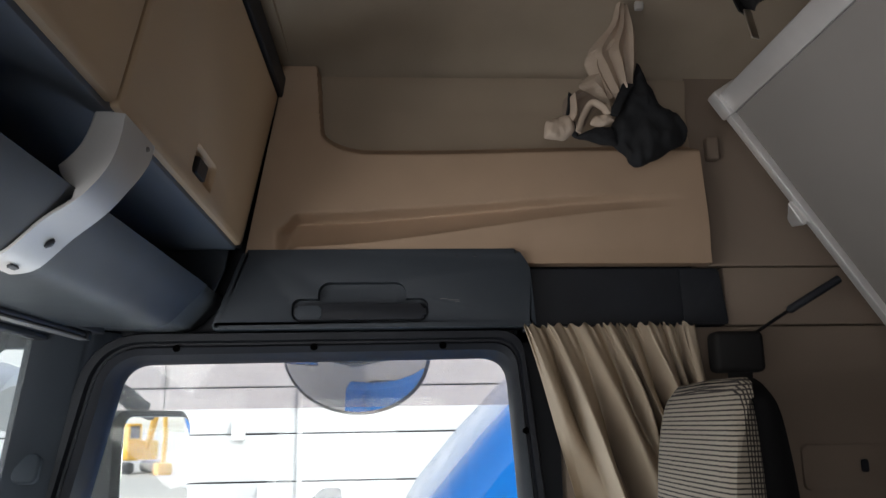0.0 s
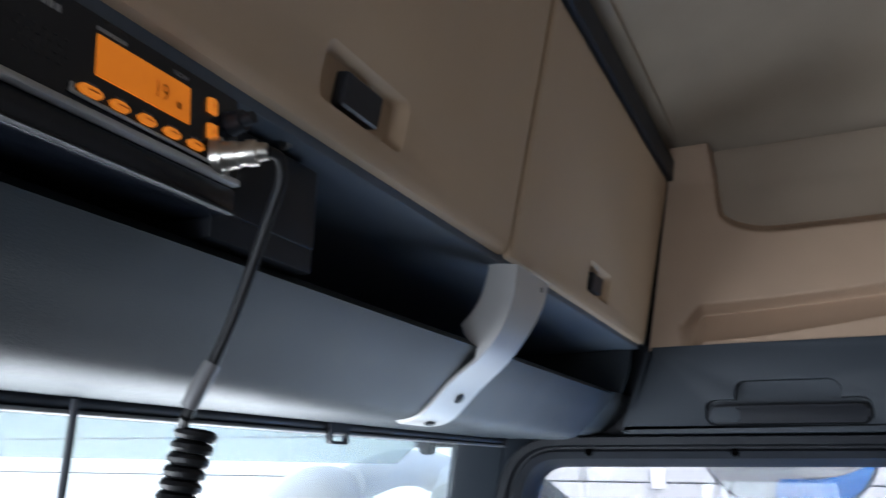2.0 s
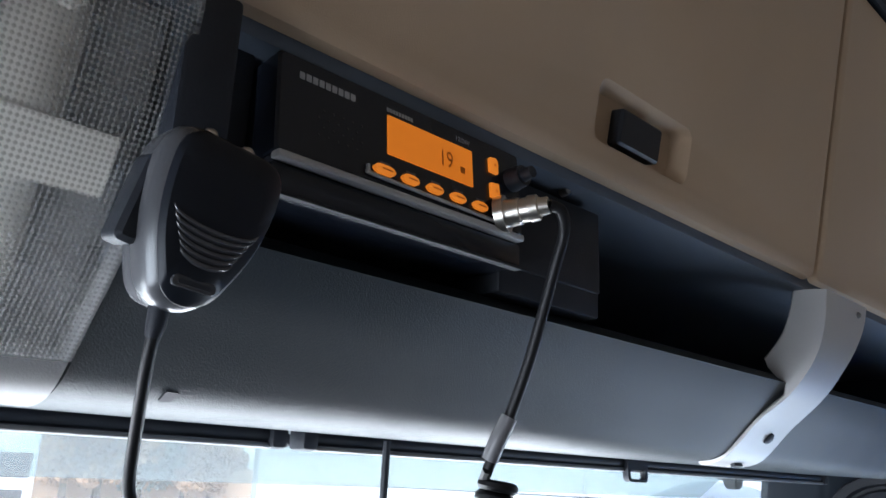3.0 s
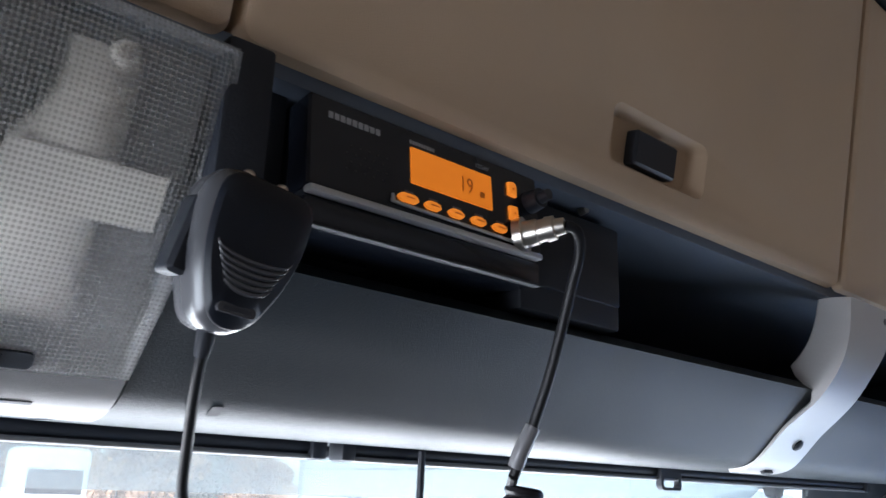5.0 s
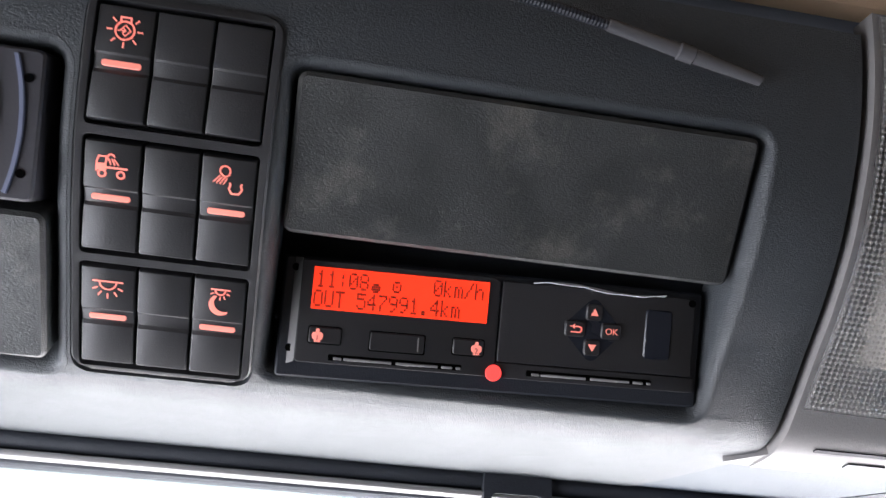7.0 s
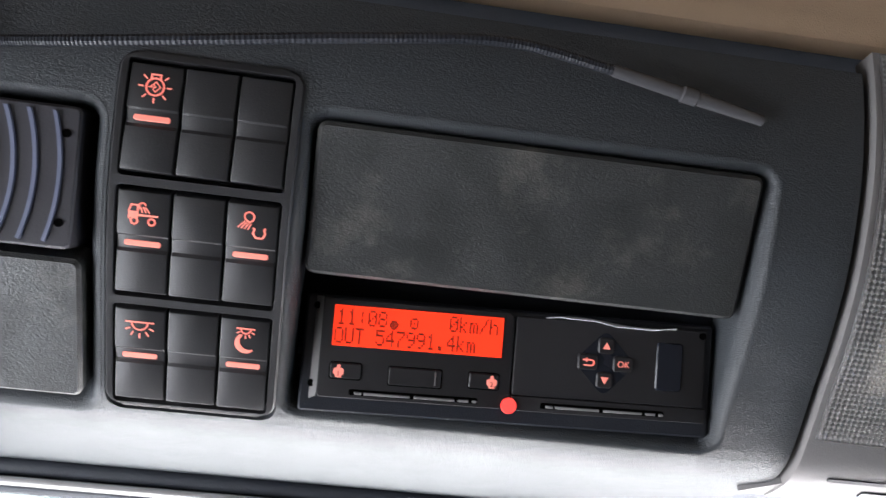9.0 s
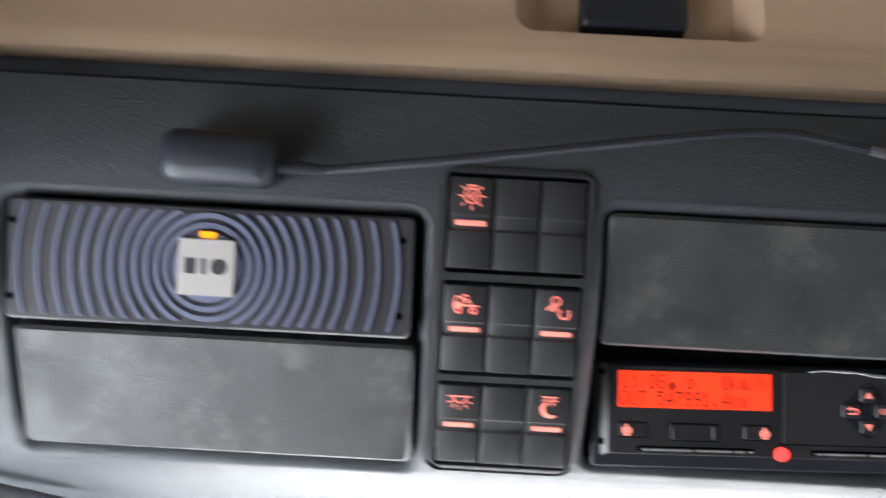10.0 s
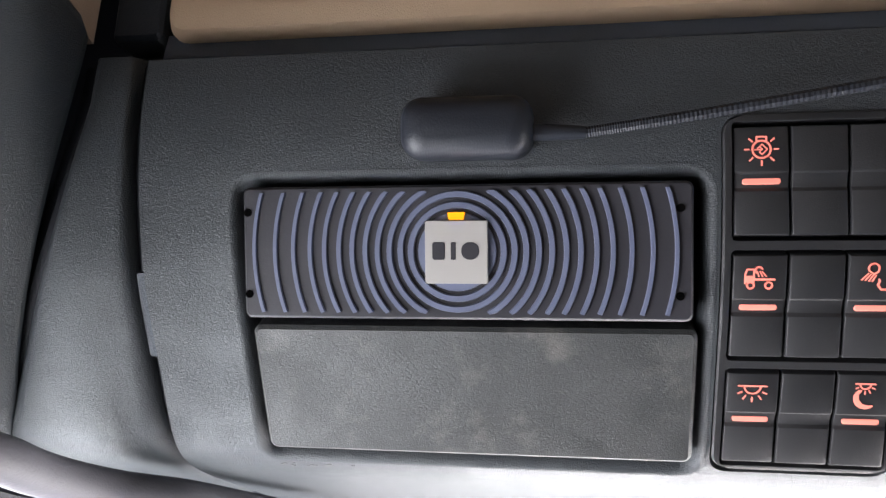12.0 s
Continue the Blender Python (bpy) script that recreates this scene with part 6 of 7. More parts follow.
def pleats(left, right, y, folds, amp, seed):
    """A hanging cloth gathered into sharp folds between two edges in x and z."""
    rnd = random.Random(seed)
    ph = [rnd.uniform(0, math.tau) for _ in range(3)]
    a, b = curve([Vector((x, 0, z)) for x, z in left], 8), curve([Vector((x, 0, z)) for x, z in right], 8)
    n = 40
    rows = []
    for j in range(n + 1):
        t = j / n
        p, q = a[min(len(a) - 1, round(t * (len(a) - 1)))], b[min(len(b) - 1, round(t * (len(b) - 1)))]
        row = []
        for i in range(91):
            u = i / 90
            w = folds * (u + 0.05 * math.sin(6 * u + ph[0]) + 0.03 * math.sin(5 * t + ph[1]))
            saw = 2 * abs(w % 1 - 0.5)
            d = amp * (0.4 + 0.6 * t) * (saw ** 0.8 - 0.5) + 0.5 * amp * math.sin(3 * u + 4 * t + ph[2])
            c = p.lerp(q, u)
            row.append(Vector((c.x, y + d - 0.012 * math.sin(math.pi * u), c.z + 0.010 * saw * t * t)))
        rows.append(row)
    bm = rings(rows, close=False)
    ret = bmesh.ops.extrude_face_region(bm, geom=bm.faces[:])
    bmesh.ops.translate(bm, verts=[v for v in ret["geom"] if isinstance(v, bmesh.types.BMVert)], vec=(0, 0.002, 0))
    return bm


def curtains():
    c = thing("side_curtain", "gathered beige cloth curtain beside the passenger door window", "curtain", at=(0.43, 1.63, 1.72))
    part("cloth", drape(0.252, 0.598, 1.590, 1.724, 1.05, 0.25, 7.5, 0.074, 3), CURTAIN, c, sharp=70)
    part("rail", block(0.262, 0.612, 1.634, 1.655, 1.716, 1.726, 0.003), BLACK, c)
    # the tied-back sleeper curtain: gathered under the ceiling rail, with a dark lining
    s = thing("sleeper_curtain", "bunched beige curtain with black lining under the ceiling rail", "curtain", at=(0.5, 1.5, 2.3))
    part("cloth", pleats([(0.461, 2.378), (0.447, 2.335), (0.403, 2.279), (0.414, 2.235), (0.436, 2.166)], [(0.487, 2.382), (0.491, 2.328), (0.493, 2.272), (0.490, 2.228), (0.482, 2.186)], 1.500, 2.7, 0.030, 11), DRAPE_CLOTH, s, sharp=60)
    part("fold", pleats([(0.450, 2.300), (0.395, 2.264), (0.404, 2.225), (0.430, 2.164)], [(0.475, 2.290), (0.458, 2.225), (0.447, 2.164)], 1.510, 1.6, 0.022, 5), DRAPE_CLOTH, s, sharp=60)
    part("fold", pleats([(0.430, 2.252), (0.381, 2.211), (0.399, 2.186), (0.428, 2.158)], [(0.455, 2.245), (0.445, 2.200), (0.440, 2.158)], 1.518, 1.3, 0.018, 8), DRAPE_CLOTH, s, sharp=60)
    # same cloth in shade: the browner felt colour stands in for the shadow
    part("shaded_fold", pleats([(0.381, 2.202), (0.352, 2.184), (0.345, 2.147), (0.356, 2.100)], [(0.427, 2.170), (0.410, 2.155), (0.395, 2.130), (0.380, 2.100)], 1.528, 2.2, 0.012, 2), SIDE_FELT, s, "shaded fold of the cloth, its shade put in as brown", sharp=60)
    bag = [(0.494, 2.253), (0.521, 2.191), (0.535, 2.154), (0.567, 2.137), (0.591, 2.107), (0.585, 2.078), (0.550, 2.060), (0.526, 2.043), (0.489, 2.027), (0.465, 2.043), (0.439, 2.072), (0.430, 2.102), (0.455, 2.149)]
    part("lining", puff(bag, 1.510, 0.036, 4, pleat=0.004), DARK_CLOTH, s, "black lining bag", sharp=80)
    part("lining_band", puff([(0.457, 2.195), (0.480, 2.191), (0.442, 2.120), (0.425, 2.127)], 1.478, 0.010, 6, pleat=0.0015), DARK_CLOTH, s, "black lining turned over the cloth", sharp=80)
    part("lining_fold", puff([(0.361, 2.090), (0.397, 2.104), (0.440, 2.108), (0.446, 2.069), (0.411, 2.071)], 1.500, 0.016, 7, pleat=0.002), DARK_CLOTH, s, "black lining between the folds", sharp=80)
    part("lining_fold", puff([(0.343, 2.120), (0.352, 2.184), (0.358, 2.180), (0.362, 2.120), (0.368, 2.086), (0.356, 2.082)], 1.506, 0.008, 3, pleat=0.001), DARK_CLOTH, s, "black lining between the folds", sharp=80)
    part("folded_end", puff([(0.294, 2.082), (0.299, 2.116), (0.333, 2.130), (0.356, 2.124), (0.360, 2.098), (0.341, 2.080)], 1.498, 0.020, 23, pleat=0.006), DRAPE_CLOTH, s, "crumpled beige end", sharp=60)
    part("folded_end", pleats([(0.352, 2.168), (0.349, 2.130), (0.340, 2.118)], [(0.362, 2.170), (0.368, 2.130), (0.362, 2.108)], 1.488, 1.0, 0.010, 4), DRAPE_CLOTH, s, "crumpled beige end", sharp=60)
    loop = tube(curve([(0.363, 1.486, 2.092), (0.376, 1.482, 2.128), (0.392, 1.478, 2.150), (0.412, 1.476, 2.140), (0.421, 1.478, 2.128), (0.423, 1.488, 2.150)], 6), 0.0085, 10, flat=0.55)
    join(loop, puff([(0.385, 2.108), (0.395, 2.124), (0.425, 2.133), (0.440, 2.115), (0.418, 2.104)], 1.484, 0.010, 15, pleat=0.003))
    part("folded_end", loop, DRAPE_CLOTH, s, "crumpled beige end", sharp=60)
    r = thing("curtain_rail", "thin white metal curtain rail on the headliner", "curtain rail", at=(0.5, 1.2, 2.37))
    pts = []
    for k in range(30):
        y = 1.475 - 1.85 * k / 29
        side = min(y + 0.58, 1.708 - y)
        z = 2.252 + 0.05 * (1 - math.exp(-side / 0.05)) + 0.15 * (1 - math.exp(-0.745 / 0.22)) * (1 - math.exp(-side / 0.2))
        pts.append((0.500, y, z - 0.012))
    part("track", tube(pts, 0.011, 10, flat=0.7), BUNK_ALU, r)
    part("end_stop", block(0.491, 0.509, 1.470, 1.484, 2.352, 2.370, 0.004), BUNK_ALU, r)


def bunk():
    b = thing("upper_bunk", "stowed upper bunk, grey felt underside in an aluminium frame", "bunk bed", at=(0.8, 0.6, 1.9))
    top, low = Vector((0.632, 0, 2.150)), Vector((1.165, 0, 1.330))
    up = (top - low).normalized()
    nrm = Vector((-up.z, 0, up.x))
    if nrm.x > 0:
        nrm = -nrm
    L = (top - low).length
    m = Matrix(((0, up.x, nrm.x, low.x), (1, 0, 0, 0), (0, up.z, nrm.z, low.z), (0, 0, 0, 1)))
    b0, b1 = -0.33, 1.452
    flat = lambda a0, a1, c0, c1, d0, d1, bev=0.002: block(a0, a1, c0, c1, d0, d1, bev, m=m)
    part("underside", flat(b0 + 0.01, b1 - 0.01, 0.0, L - 0.01, -0.03, -0.004), BUNK_FELT, b)
    part("mattress_tray", flat(b0, b1, 0.0, L, -0.06, -0.032, 0.01), BUNK_ALU, b)
    part("front_rail", flat(b0, b1, L - 0.046, L, -0.05, 0.006, 0.004), BUNK_ALU, b, "pale aluminium front rail")
    part("side_rail", flat(b1 - 0.020, b1 + 0.004, 0.0, L + 0.004, -0.05, 0.010, 0.004), BUNK_ALU, b, "pale aluminium side rail")
    part("corner_cap", flat(b1 - 0.030, b1 + 0.010, L - 0.046, L + 0.010, -0.05, 0.014, 0.006), BUNK_ALU, b)
    part("hook", join(bmesh.new(), slab(round_poly([(b1 - 0.006, L - 0.243), (b1 - 0.006, L - 0.296), (b1 + 0.036, L - 0.288), (b1 + 0.028, L - 0.270)], 0.004, 3), 0.004, 0.020, 0.003), m), BUNK_ALU, b, "small pale plastic hook")
    single("bunk_stop", block(0.690, 0.720, 1.655, 1.690, 2.095, 2.150, 0.008, 3), SIDE_FELT, "small beige stop block on the wall beside the bunk", "stop block")
    # net straps with buckle over the front rail
    s = thing("safety_strap", "black webbing safety straps with a metal tongue at the bunk", "safety strap", at=(0.6, 1.05, 2.2))
    def ribbon(pts, w, material, name, label=""):
        line = curve(pts, 8)
        loops = []
        for i, p in enumerate(line):
            t = (line[min(i + 1, len(line) - 1)] - line[max(i - 1, 0)]).normalized()
            sd = t.cross(Vector((-0.55, 0.75, 0.3))).normalized() * w / 2
            n2 = t.cross(sd).normalized() * 0.0012
            loops.append([p - sd - n2, p + sd - n2, p + sd + n2, p - sd + n2])
        part(name, rings(loops), material, s, label)
    ribbon([(0.560, 1.25, 2.40), (0.565, 1.22, 2.30), (0.572, 1.20, 2.225), (0.580, 1.19, 2.185)], 0.034, WEBBING, "strap")
    ribbon([(0.575, 1.20, 2.215), (0.595, 1.16, 2.195), (0.625, 1.11, 2.200), (0.650, 1.08, 2.225), (0.665, 1.06, 2.27)], 0.030, WEBBING, "strap")
    ribbon([(0.640, 1.09, 2.205), (0.668, 1.07, 2.190), (0.700, 1.05, 2.165)], 0.040, WEBBING, "strap")
    part("buckle", block(-0.045, 0.045, -0.016, 0.016, -0.024, 0.024, 0.008, 3, m=Matrix.Translation((0.668, 1.075, 2.188)) @ Matrix.Rotation(radians(32), 4, "Y")), BLACK, s, "black plastic buckle")
    part("tongue", block(-0.010, 0.010, -0.0015, 0.0015, -0.026, 0.026, 0.001, m=Matrix.Translation((0.586, 1.185, 2.165)) @ Matrix.Rotation(radians(-10), 4, "Y") @ Matrix.Rotation(radians(30), 4, "Z")), CHROME, s, "steel tongue")
    # belt guide and tension cord behind the seat
    p = thing("belt_guide", "black plastic belt guide with a tension cord", "belt guide", at=(0.68, 1.58, 1.68))
    part("body", block(0.628, 0.728, 1.555, 1.605, 1.625, 1.706, 0.012, 3), WEBBING, p)
    part("belt", block(0.655, 0.705, 1.572, 1.576, 1.05, 1.64, 0.001), WEBBING, p)
    part("cord", tube(curve([(0.722, 1.590, 1.702), (0.80, 1.585, 1.750), (0.905, 1.575, 1.812)], 6), 0.0035, 8), CABLE, p)
    part("cord_sleeve", tube([(0.795, 1.585, 1.747), (0.800, 1.585, 1.750), (0.905, 1.575, 1.811)], [0.004, 0.0085, 0.0085], 10), RUBBER, p)


def door_seal():
    pts = [(-0.25, -0.545), (-0.30, -0.530), (-0.335, -0.524), (-0.365, -0.528), (-0.39, -0.525), (-0.412, -0.514), (-0.424, -0.497), (-0.437, -0.484), (-0.50, -0.450)]
    single("door_seal", tube(curve([(x, y, 1.695) for x, y in pts], 6), 0.010, 12), GREY_RUBBER, "loose grey rubber seal under the driver door header", "door seal", kind="structure", sharp=70)


def wall_lid():
    w = thing("wall_locker", "beige flush locker lid with a dark finger slot beside the bunk", "wall locker", at=(0.92, 1.675, 1.43))
    o = [(0.928 + a, 1.436 + b) for a, b in rounded(0.186, 0.090, 0.012)]
    part("lid", slab_side(o, lambda v: v, 1.668, 1.677, 0.004), SIDE_FELT, w)
    part("finger_slot", slab_side([(0.964 + a, 1.438 + b) for a, b in rounded(0.016, 0.026, 0.005)], lambda v: v, 1.6665, 1.670), BLACK, w, "dark finger slot")


def seat():
    s = thing("passenger_seat", "passenger seat in ribbed beige cloth with a black shell", "seat", at=(0.3, 1.2, 0.0))
    y0, y1 = 1.12, 1.45
    prof = [(0.430, 1.05), (0.445, 1.30), (0.455, 1.44), (0.466, 1.52), (0.480, 1.568), (0.496, 1.590), (0.506, 1.594)]
    back = [(0.520, 1.592), (0.540, 1.562), (0.552, 1.50), (0.562, 1.40), (0.572, 1.25), (0.575, 1.05)]
    fr, bk = [Vector((x, 0, z)) for x, z in prof], [Vector((x, 0, z)) for x, z in back]
    def hull(front, rear, name, material, a0, a1, label=""):
        loops = []
        loop = curve(front, 6) + curve(rear, 6)
        for t, inset in ((0.0, 0.030), (0.03, 0.010), (0.10, 0.0), (0.5, -0.004), (0.90, 0.0), (0.97, 0.010), (1.0, 0.030)):
            c = sum(loop, Vector()) / len(loop)
            loops.append([Vector((c.x + (p.x - c.x) * (1 - inset / 0.12), a0 + (a1 - a0) * t, p.z - inset * (p.z > 1.3))) for p in loop])
        part(name, rings(loops), material, s, label, sharp=60)
    cx = 0.498
    hull(fr, [Vector((cx, 0, 1.590)), Vector((cx + 0.012, 0, 1.5)), Vector((cx + 0.02, 0, 1.05))], "backrest", SEAT_CLOTH, y0, y1, "ribbed beige cloth backrest")
    hull([Vector((cx - 0.02, 0, 1.05)), Vector((cx - 0.012, 0, 1.50)), Vector((cx - 0.004, 0, 1.588))], bk, "shell", SEAT_SHELL, y0 + 0.004, y1 - 0.004, "black plastic back shell")
    part("cushion", block(-0.16, 0.46, y0, y1, 0.42, 0.58, 0.05, 4), SEAT_CLOTH, s)
    part("base", block(-0.05, 0.40, y0 + 0.05, y1 - 0.05, 0.0, 0.42, 0.02), BLACK, s)
    part("lower_back", block(0.43, 0.56, y0 + 0.01, y1 - 0.01, 0.50, 1.08, 0.04, 3), SEAT_CLOTH, s)


# ---- outside ----
GROUND = -1.45


def outside():
    bm = bmesh.new()
    bmesh.ops.create_grid(bm, x_segments=40, y_segments=40, size=900, matrix=Matrix.Translation((0, 0, GROUND)))
    single("ground", bm, CONCRETE, "pale concrete yard", "ground", kind="structure")
    # long white hall beside the yard, of level cladding panels
    hall = thing("industrial_hall", "long pale industrial hall with level metal cladding panels", "industrial hall", at=(-5, 20, GROUND))
    part("wall", block(-27.3, 40, 17.06, 30, GROUND, 11.0), SEAL, hall, "dark wall behind the panels")
    sheet = solid("panel", block(-0.5, 0.5, -0.03, 0.03, -0.458, 0.458, 0.012, 1), WALL_PANEL)
    for k in range(13):
        for i in range(9):
            m = Matrix.Translation((-23.55 + 7.5 * i, 17.03, GROUND + 0.49 + 0.95 * k)) @ Matrix.Diagonal((7.48, 1, 1, 1))
            place("panel", sheet, hall, "", m)
    part("front_wall", block(-27.34, -27.28, 17.0, 30, GROUND, 11.0), WALL_PANEL, hall)
    ladder = thing("wall_ladder", "steel rung ladder fixed to the hall wall", "ladder", at=(-2.3, 16.8, GROUND))
    for x in (-2.47, -2.17):
        part("rail", block(x - 0.02, x + 0.02, 16.76, 16.80, GROUND, 0.6), ALU, ladder)
    for k in range(7):
        part("rung", block(-2.47, -2.17, 16.77, 16.79, GROUND + 0.2 + 0.28 * k, GROUND + 0.23 + 0.28 * k), ALU, ladder)
    for x, z in ((-3.25, 1.5), (-2.70, 0.2)):
        single("wall_box", block(x - 0.13, x + 0.13, 16.85, 17.0, z - 0.2, z + 0.2, 0.02), WHITE_PAINT, "white box on the hall wall", "wall box", group="wall boxes")
    pipe = block(-2.06, -1.96, 16.88, 16.98, GROUND, 10.9, 0.02)
    single("downpipe", pipe, WALL_PANEL, "pale grey rainwater pipe down the hall wall", "downpipe")
    # neighbouring blue lorry
    t = thing("blue_truck", "glossy bright blue lorry cab parked alongside", "truck", at=(2.0, 4.2, GROUND))
    loops = []
    for k in range(13):
        q = k / 12
        zz = -0.6 + 3.6 * q
        nose = -0.10 + 1.45 * smooth(0.35, 0.95, q) + 0.6 * smooth(0.70, 1.0, q)
        loops.append([(x, y, zz) for x, y in [(nose + 3.0 / 2 + a, 4.6 + c) for a, c in rounded(3.0, 2.3 - 0.25 * smooth(0.7, 1.0, q), 0.30, 6)]])
    part("cab", rings(loops), BLUE_PAINT, t, sharp=60)
    part("bumper", block(-0.55, 2.6, 3.45, 5.75, -1.15, -0.6, 0.08, 3), BLUE_PAINT, t)
    part("windscreen", block(-0.50, -0.36, 3.75, 5.45, 0.25, 1.15, 0.03), BLACK_GLOSS, t)
    part("side_window", block(0.35, 1.25, 3.43, 3.46, 0.40, 1.10, 0.01), BLACK_GLOSS, t)
    for x in (0.6, 3.6):
        w = bmesh.new()
        bmesh.ops.create_cone(w, cap_ends=True, segments=32, radius1=0.5, radius2=0.5, depth=0.32, matrix=Matrix.Translation((x, 3.65, GROUND + 0.5)) @ Matrix.Rotation(radians(90), 4, "X"))
        bmesh.ops.bevel(w, geom=[e for e in w.edges if len(e.link_faces) == 2 and e.calc_face_angle() > 1.0], offset=0.05, segments=3, affect="EDGES")
        part("wheel", w, RUBBER, t)
    part("chassis", block(2.2, 6.5, 4.0, 5.2, -0.75, -0.45, 0.03), BLACK, t)
    # mirrors of this lorry
    mm = thing("side_mirror", "black-rimmed outside mirror on the passenger side", "side mirror", at=(-0.55, 2.0, 1.4))
    n = Vector((0.885, -0.465, 0.0)).normalized()
    side = Vector((-n.y, n.x, 0))
    base = Matrix(((side.x, 0, n.x, -0.565), (side.y, 0, n.y, 2.0), (0, 1, 0, 1.33), (0, 0, 0, 1)))
    part("housing", plate(0.245, 0.50, 0.04, -0.10, 0.0, 0.012, base), BLACK, mm)
    part("glass", plate(0.215, 0.47, 0.03, 0.0, 0.004, 0.001, base), MIRROR, mm)
    part("arm", tube(curve([(-0.60, 2.0, 1.58), (-0.66, 1.93, 1.63), (-0.72, 1.75, 1.60)], 6), 0.022, 12), BLACK, mm)
    km = thing("kerb_mirror", "rounded convex kerb mirror outside above the passenger window", "kerb mirror", at=(-0.09, 1.95, 1.68))
    for name, off, k, material in (("housing", 0.03, 1.06, GREY_PLASTIC), ("glass", 0.0, 1.0, MIRROR)):
        loops = []
        for j in range(9):
            f = math.sin(math.pi / 2 * (1 - j / 8.5))
            d = 0.050 * (1 - f * f)
            loops.append([(-0.092 + 0.168 * k * f * x, 1.945 + off - d * (1 if name == "glass" else -0.6) - 1.15 * 0.128 * k * f * z, 1.698 + 0.128 * k * f * z - 0.03 * (1 - f)) for x, z in arc(0, 0, 1, 180, 360, 24) + [(0.9, 0.22), (0.0, 0.3), (-0.9, 0.22)]])
        part(name, rings(loops), material, km, sharp=60)
    part("arm", tube([(-0.092, 1.99, 1.70), (-0.092, 1.93, 1.80), (-0.092, 1.75, 1.82)], 0.02, 10), BLACK, km)
    fm = thing("front_mirror", "white front mirror on an arm outside the windscreen", "front mirror", at=(-1.0, 1.6, 1.6))
    loops = []
    for k in range(9):
        q = k / 8
        r = 0.6 + 0.4 * math.sin(math.pi * q)
        loops.append([(-1.02 + 0.07 * r * math.cos(a), 1.40 + 0.30 * q, 1.55 + 0.05 * q + 0.085 * r * math.sin(a)) for a in (math.tau * j / 20 for j in range(20))])
    part("housing", rings(loops), WHITE_PAINT, fm, sharp=60)
    part("arm", tube(curve([(-1.0, 1.68, 1.62), (-0.98, 1.90, 1.66), (-0.90, 2.02, 1.63), (-0.78, 1.75, 1.58)], 8), [0.045] * 12 + [0.05] * 13, 14), WHITE_PAINT, fm)
    d = single("wind_deflector", rings([[(-0.60, y, 1.72), (0.33, y, 1.72), (0.33, y + 0.027, 1.575), (-0.60, y + 0.027, 1.575)] for y in (1.748, 1.752)]), TINT_DARK,
               "smoked plastic wind deflector outside the door window", "wind deflector")
    d.visible_shadow = False
    # far side: parked lorries, sheds, autumn trees
    for x, y, w, z in ((-31, 7.9, 2.4, 2.78), (-50, 3.0, 2.3, 1.9), (-33, -9.0, 2.5, 1.7)):
        v = thing("parked_truck", "white lorry cab parked across the yard", "truck", group="parked lorries", at=(x, y, GROUND))
        part("cab", block(x - 2.2, x, y, y + w, GROUND + 0.5, z, 0.25, 4), WHITE_PAINT, v)
        part("windscreen", block(x - 0.02, x + 0.03, y + 0.25, y + w - 0.25, z - 1.6, z - 0.75, 0.02), BLACK_GLOSS, v)
        part("grille", block(x - 0.02, x + 0.04, y + 0.4, y + w - 0.4, GROUND + 0.8, z - 2.0, 0.02), BLACK, v)
        for yy in (y + 0.15, y + w - 0.45):
            part("wheel", block(x - 1.6, x - 0.6, yy, yy + 0.3, GROUND, GROUND + 1.0, 0.25, 4), RUBBER, v)
    shed = thing("grey_store", "flat-roofed store in dull grey metal cladding beside the hall", "store building", at=(-25.5, 19, GROUND))
    for k in range(11):
        part("cladding_panel", block(-31 + k + 0.01, -30 + k - 0.01, 19.0, 19.8, GROUND, 5.25, 0.01), GREY_CLADDING, shed)
    part("roof_edge", block(-31.1, -19.9, 18.9, 19.9, 5.25, 5.45, 0.03), WALL_PANEL, shed, "pale metal roof edge")
    single("yard_shed", block(-70, -62, 12, 40, GROUND, 1.9, 0.05), BRICK_TAN, "low tan shed at the far edge of the yard", "shed")
    rnd = random.Random(5)
    kinds = []
    for material, label in ((LEAF_A, "tree with thinning brown autumn leaves"), (LEAF_B, "grey-green tree at the yard's edge")):
        tr = thing("tree", label, "tree", group="trees at the yard's edge", at=(0, 0, 0))
        trunk = tube(curve([(0, 0, 0), (0.1, 0.05, 2), (0.0, 0.2, 4.2), (0.2, 0.1, 6)], 6), [0.28 - 0.011 * k for k in range(19)], 8)
        for k in range(9):
            a, z = rnd.uniform(0, math.tau), rnd.uniform(2.0, 5.4)
            r = rnd.uniform(1.2, 2.4)
            tube(curve([(0, 0.1, z), (0.5 * r * math.cos(a), 0.5 * r * math.sin(a), z + 0.8), (r * math.cos(a), r * math.sin(a), z + rnd.uniform(1.0, 2.0))], 4), [0.10 - 0.01 * i for i in range(9)], 6, trunk)
        part("trunk", trunk, BARK, tr)
        verts, faces = [], []
        clumps = []
        for k in range(46):
            a, u = rnd.uniform(0, math.tau), rnd.random()
            r = 2.5 * math.sin(math.pi * (0.15 + 0.75 * u)) * math.sqrt(rnd.random()) * (1 + 0.2 * math.sin(3 * a))
            clumps.append((Vector((r * math.cos(a), r * math.sin(a), 1.9 + 5.6 * u)), rnd.uniform(0.28, 0.55)))
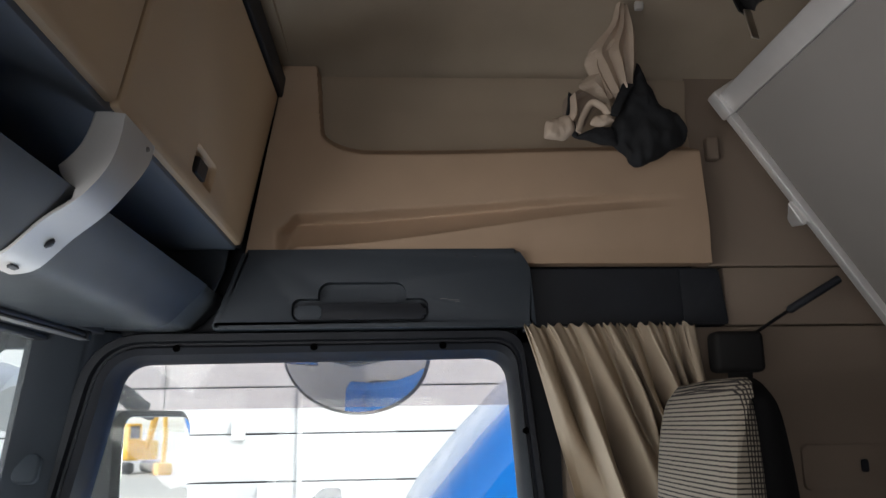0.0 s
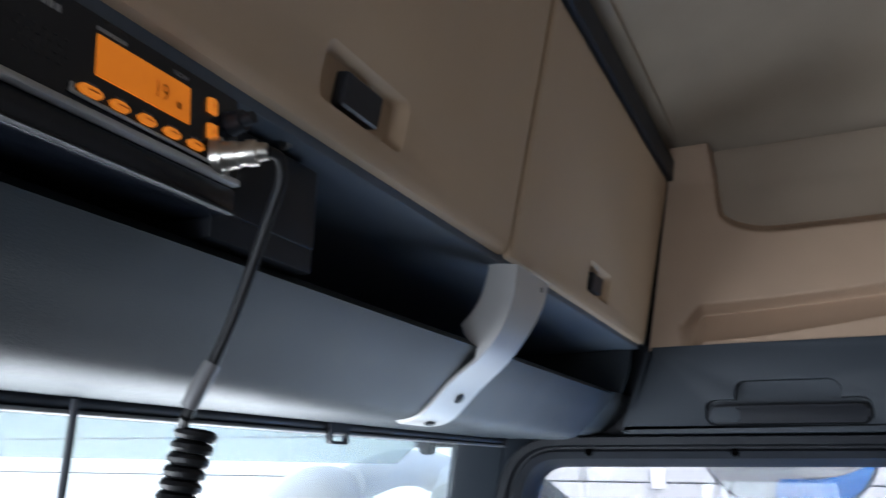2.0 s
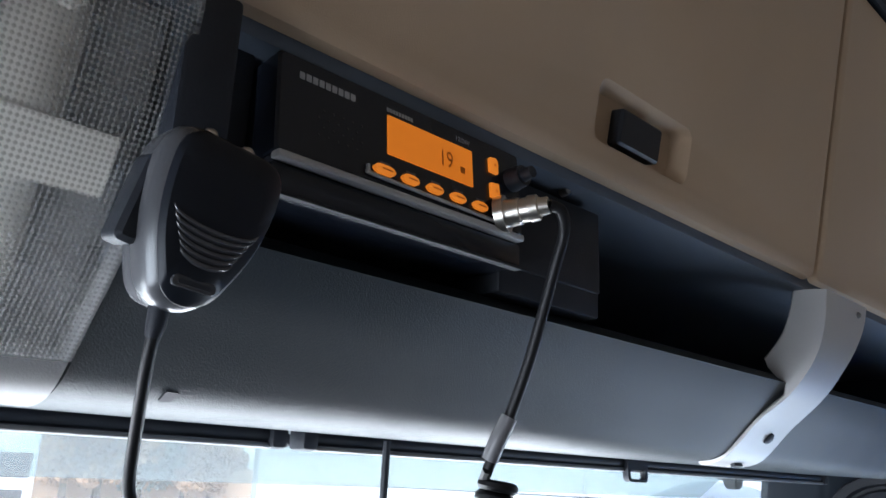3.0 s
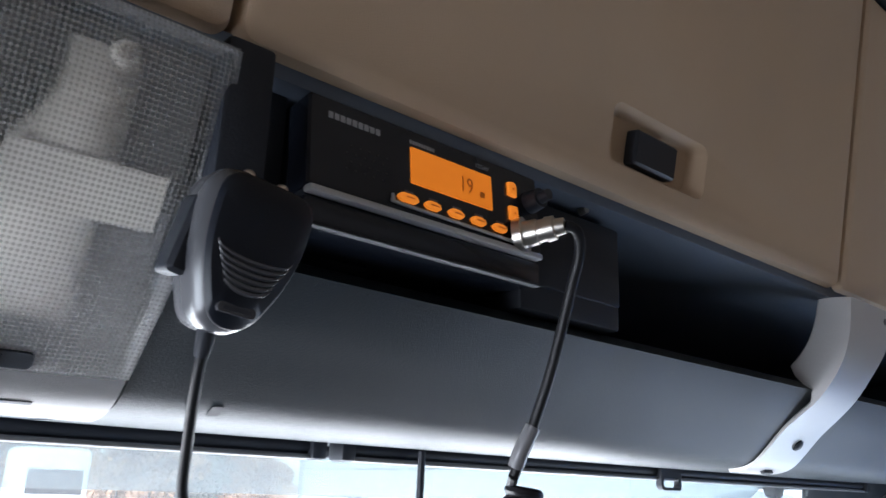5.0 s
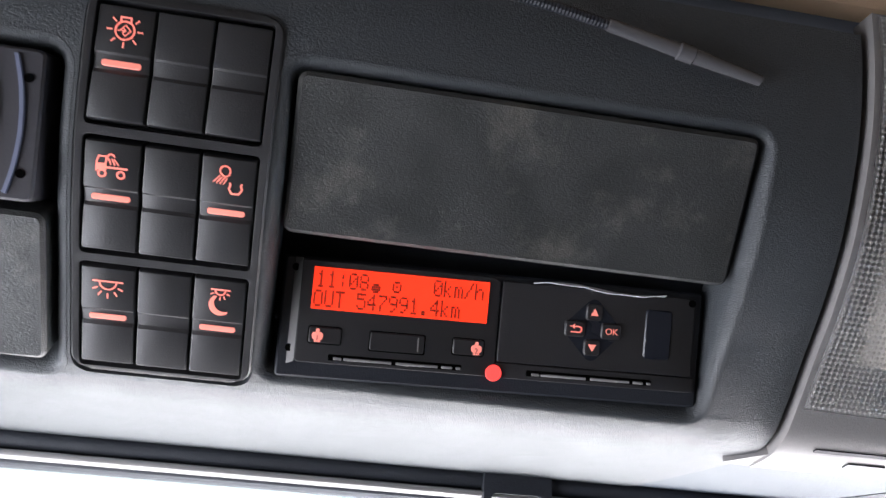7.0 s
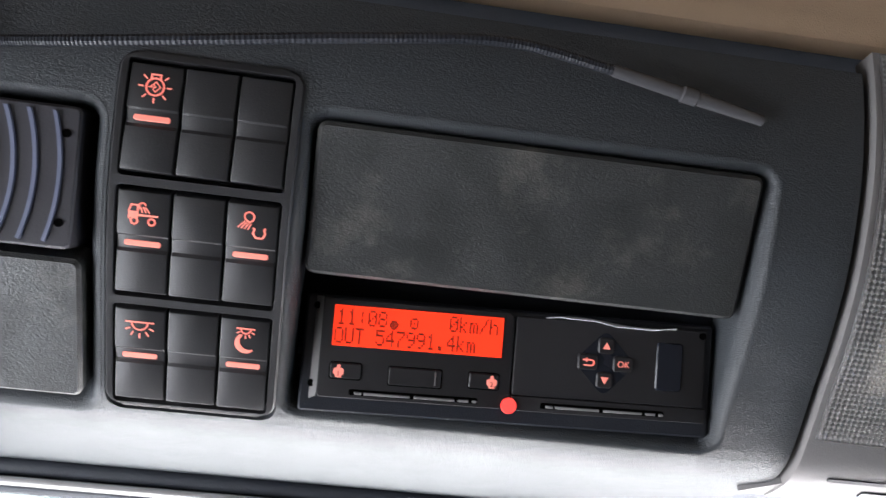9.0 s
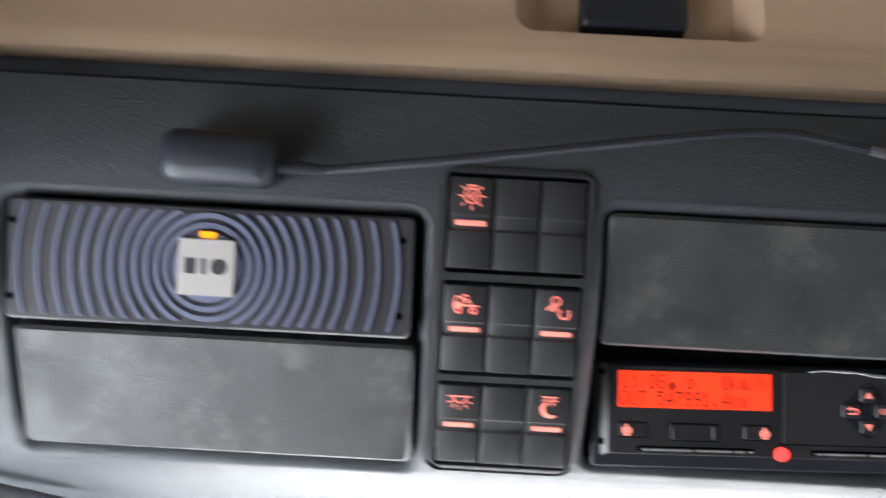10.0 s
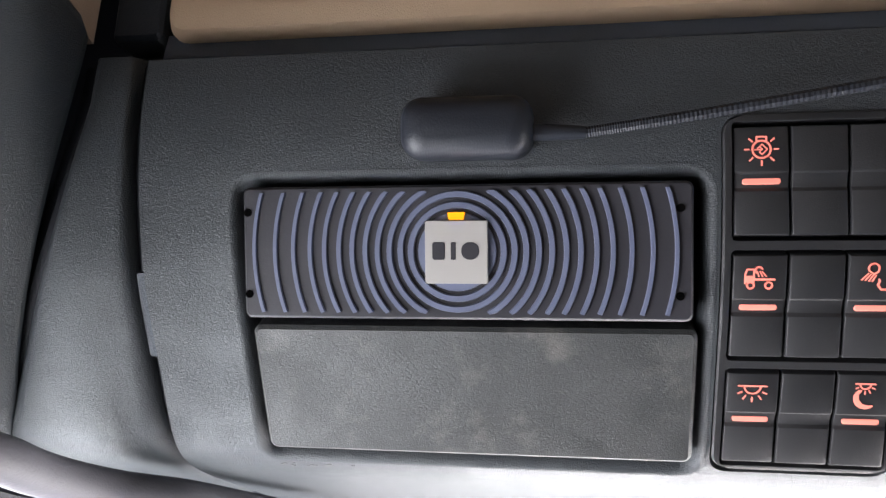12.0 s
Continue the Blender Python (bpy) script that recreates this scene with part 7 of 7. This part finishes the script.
        for k in range(9000):
            c, size = clumps[k % len(clumps)]
            p = c + Vector((rnd.gauss(0, 1), rnd.gauss(0, 1), rnd.gauss(0, 0.8))) * size
            e1 = Vector((rnd.gauss(0, 1), rnd.gauss(0, 1), rnd.gauss(0, 1))).normalized() * rnd.uniform(0.11, 0.24)
            e2 = e1.cross(Vector((rnd.gauss(0, 1), rnd.gauss(0, 1), rnd.gauss(0, 1)))).normalized() * rnd.uniform(0.09, 0.19)
            b = len(verts)
            verts += [p - e1, p + e2, p + e1, p - e2]
            faces.append((b, b + 1, b + 2, b + 3))
        me = bpy.data.meshes.new("crown")
        me.from_pydata(verts, [], faces)
        me.materials.append(material)
        tagged(place("crown", me, tr), kind="stuff")
        kinds.append(tr)
    spots = [(-60, 24.0, 0.98), (-60, 8.0, 0.66), (-58, 21.0, 0.80), (-61, 13.2, 0.77), (-61, 27.6, 0.92), (-63, 17.6, 0.66), (-60, 30.6, 0.72), (-62, 10.6, 0.6), (-64, 4.4, 0.62), (-64, 0.6, 0.58), (-66, -4, 0.6), (-66, -9, 0.62), (-68, -15, 0.66), (-62, 15.6, 0.58), (-62, 34.0, 0.55), (-64, 37.0, 0.5)]
    for k, (x, y, sc) in enumerate(spots):
        m = Matrix.Translation((x, y, GROUND)) @ Matrix.Rotation(1.3 * k, 4, "Z") @ Matrix.Scale(sc * 1.35, 4)
        src = kinds[k % 3 % 2]
        if k in (0, 1):
            kinds[k].matrix_basis = m
        else:
            c = copy_thing(src, Matrix.Translation((x, y, GROUND)) @ Matrix.Rotation(1.3 * k, 4, "Z"))
            c.scale = (sc * 1.3,) * 3
    # the yellow digger that the side mirror shows
    e = thing("excavator", "yellow tracked excavator standing behind in the yard", "excavator", at=(57.8, 20, GROUND))
    ex, ey = 57.8, 20.0
    part("house", block(ex - 1.0, ex + 1.4, ey - 0.9, ey + 1.3, -0.55, 0.8, 0.15, 3), YELLOW_PAINT, e)
    cabin = part("cabin", block(ex - 0.9, ex + 0.3, ey - 0.9, ey + 0.1, 0.6, 2.0, 0.12, 3), YELLOW_PAINT, e)
    part("cabin_window", block(ex - 0.92, ex - 0.88, ey - 0.75, ey - 0.05, 0.95, 1.85, 0.01), BLACK_GLOSS, cabin)
    for y in (ey - 1.1, ey + 0.9):
        part("track", block(ex - 1.6, ex + 2.0, y, y + 0.6, GROUND, GROUND + 0.8, 0.25, 4), RUBBER, e)
    part("boom", tube(curve([(ex - 1.0, ey + 0.5, 0.3), (ex - 2.5, ey + 0.5, 2.6), (ex - 4.2, ey + 0.5, 2.9)], 6), 0.24, 8), YELLOW_PAINT, e)
    part("stick", tube(curve([(ex - 4.2, ey + 0.5, 2.9), (ex - 4.6, ey + 0.5, 1.2), (ex - 4.4, ey + 0.5, -0.6)], 6), 0.17, 8), YELLOW_PAINT, e)
    part("bucket", block(ex - 4.9, ex - 3.9, ey, ey + 1.0, GROUND, GROUND + 0.8, 0.1, 2), YELLOW_PAINT, e)


# ---- put the place together ----
cab_shell()
cab_side(True)
cab_side(False)
windscreen()
console()
lockers()
roller_blind(-0.46, 0.432, -0.003, "rolled black sun blind above the windscreen's driver side")
roller_blind(0.462, 1.545, 0.952, "rolled black sun blind above the windscreen's passenger side")
wall_lid()
door_seal()
seat()
bunk()
curtains()
reading_lamp()
telematics_unit()
switch_panel()
tachograph()
map_lamp()
cb_radio()
microphone()
grab_bracket()
blind_cord()
loudspeaker()
outside()
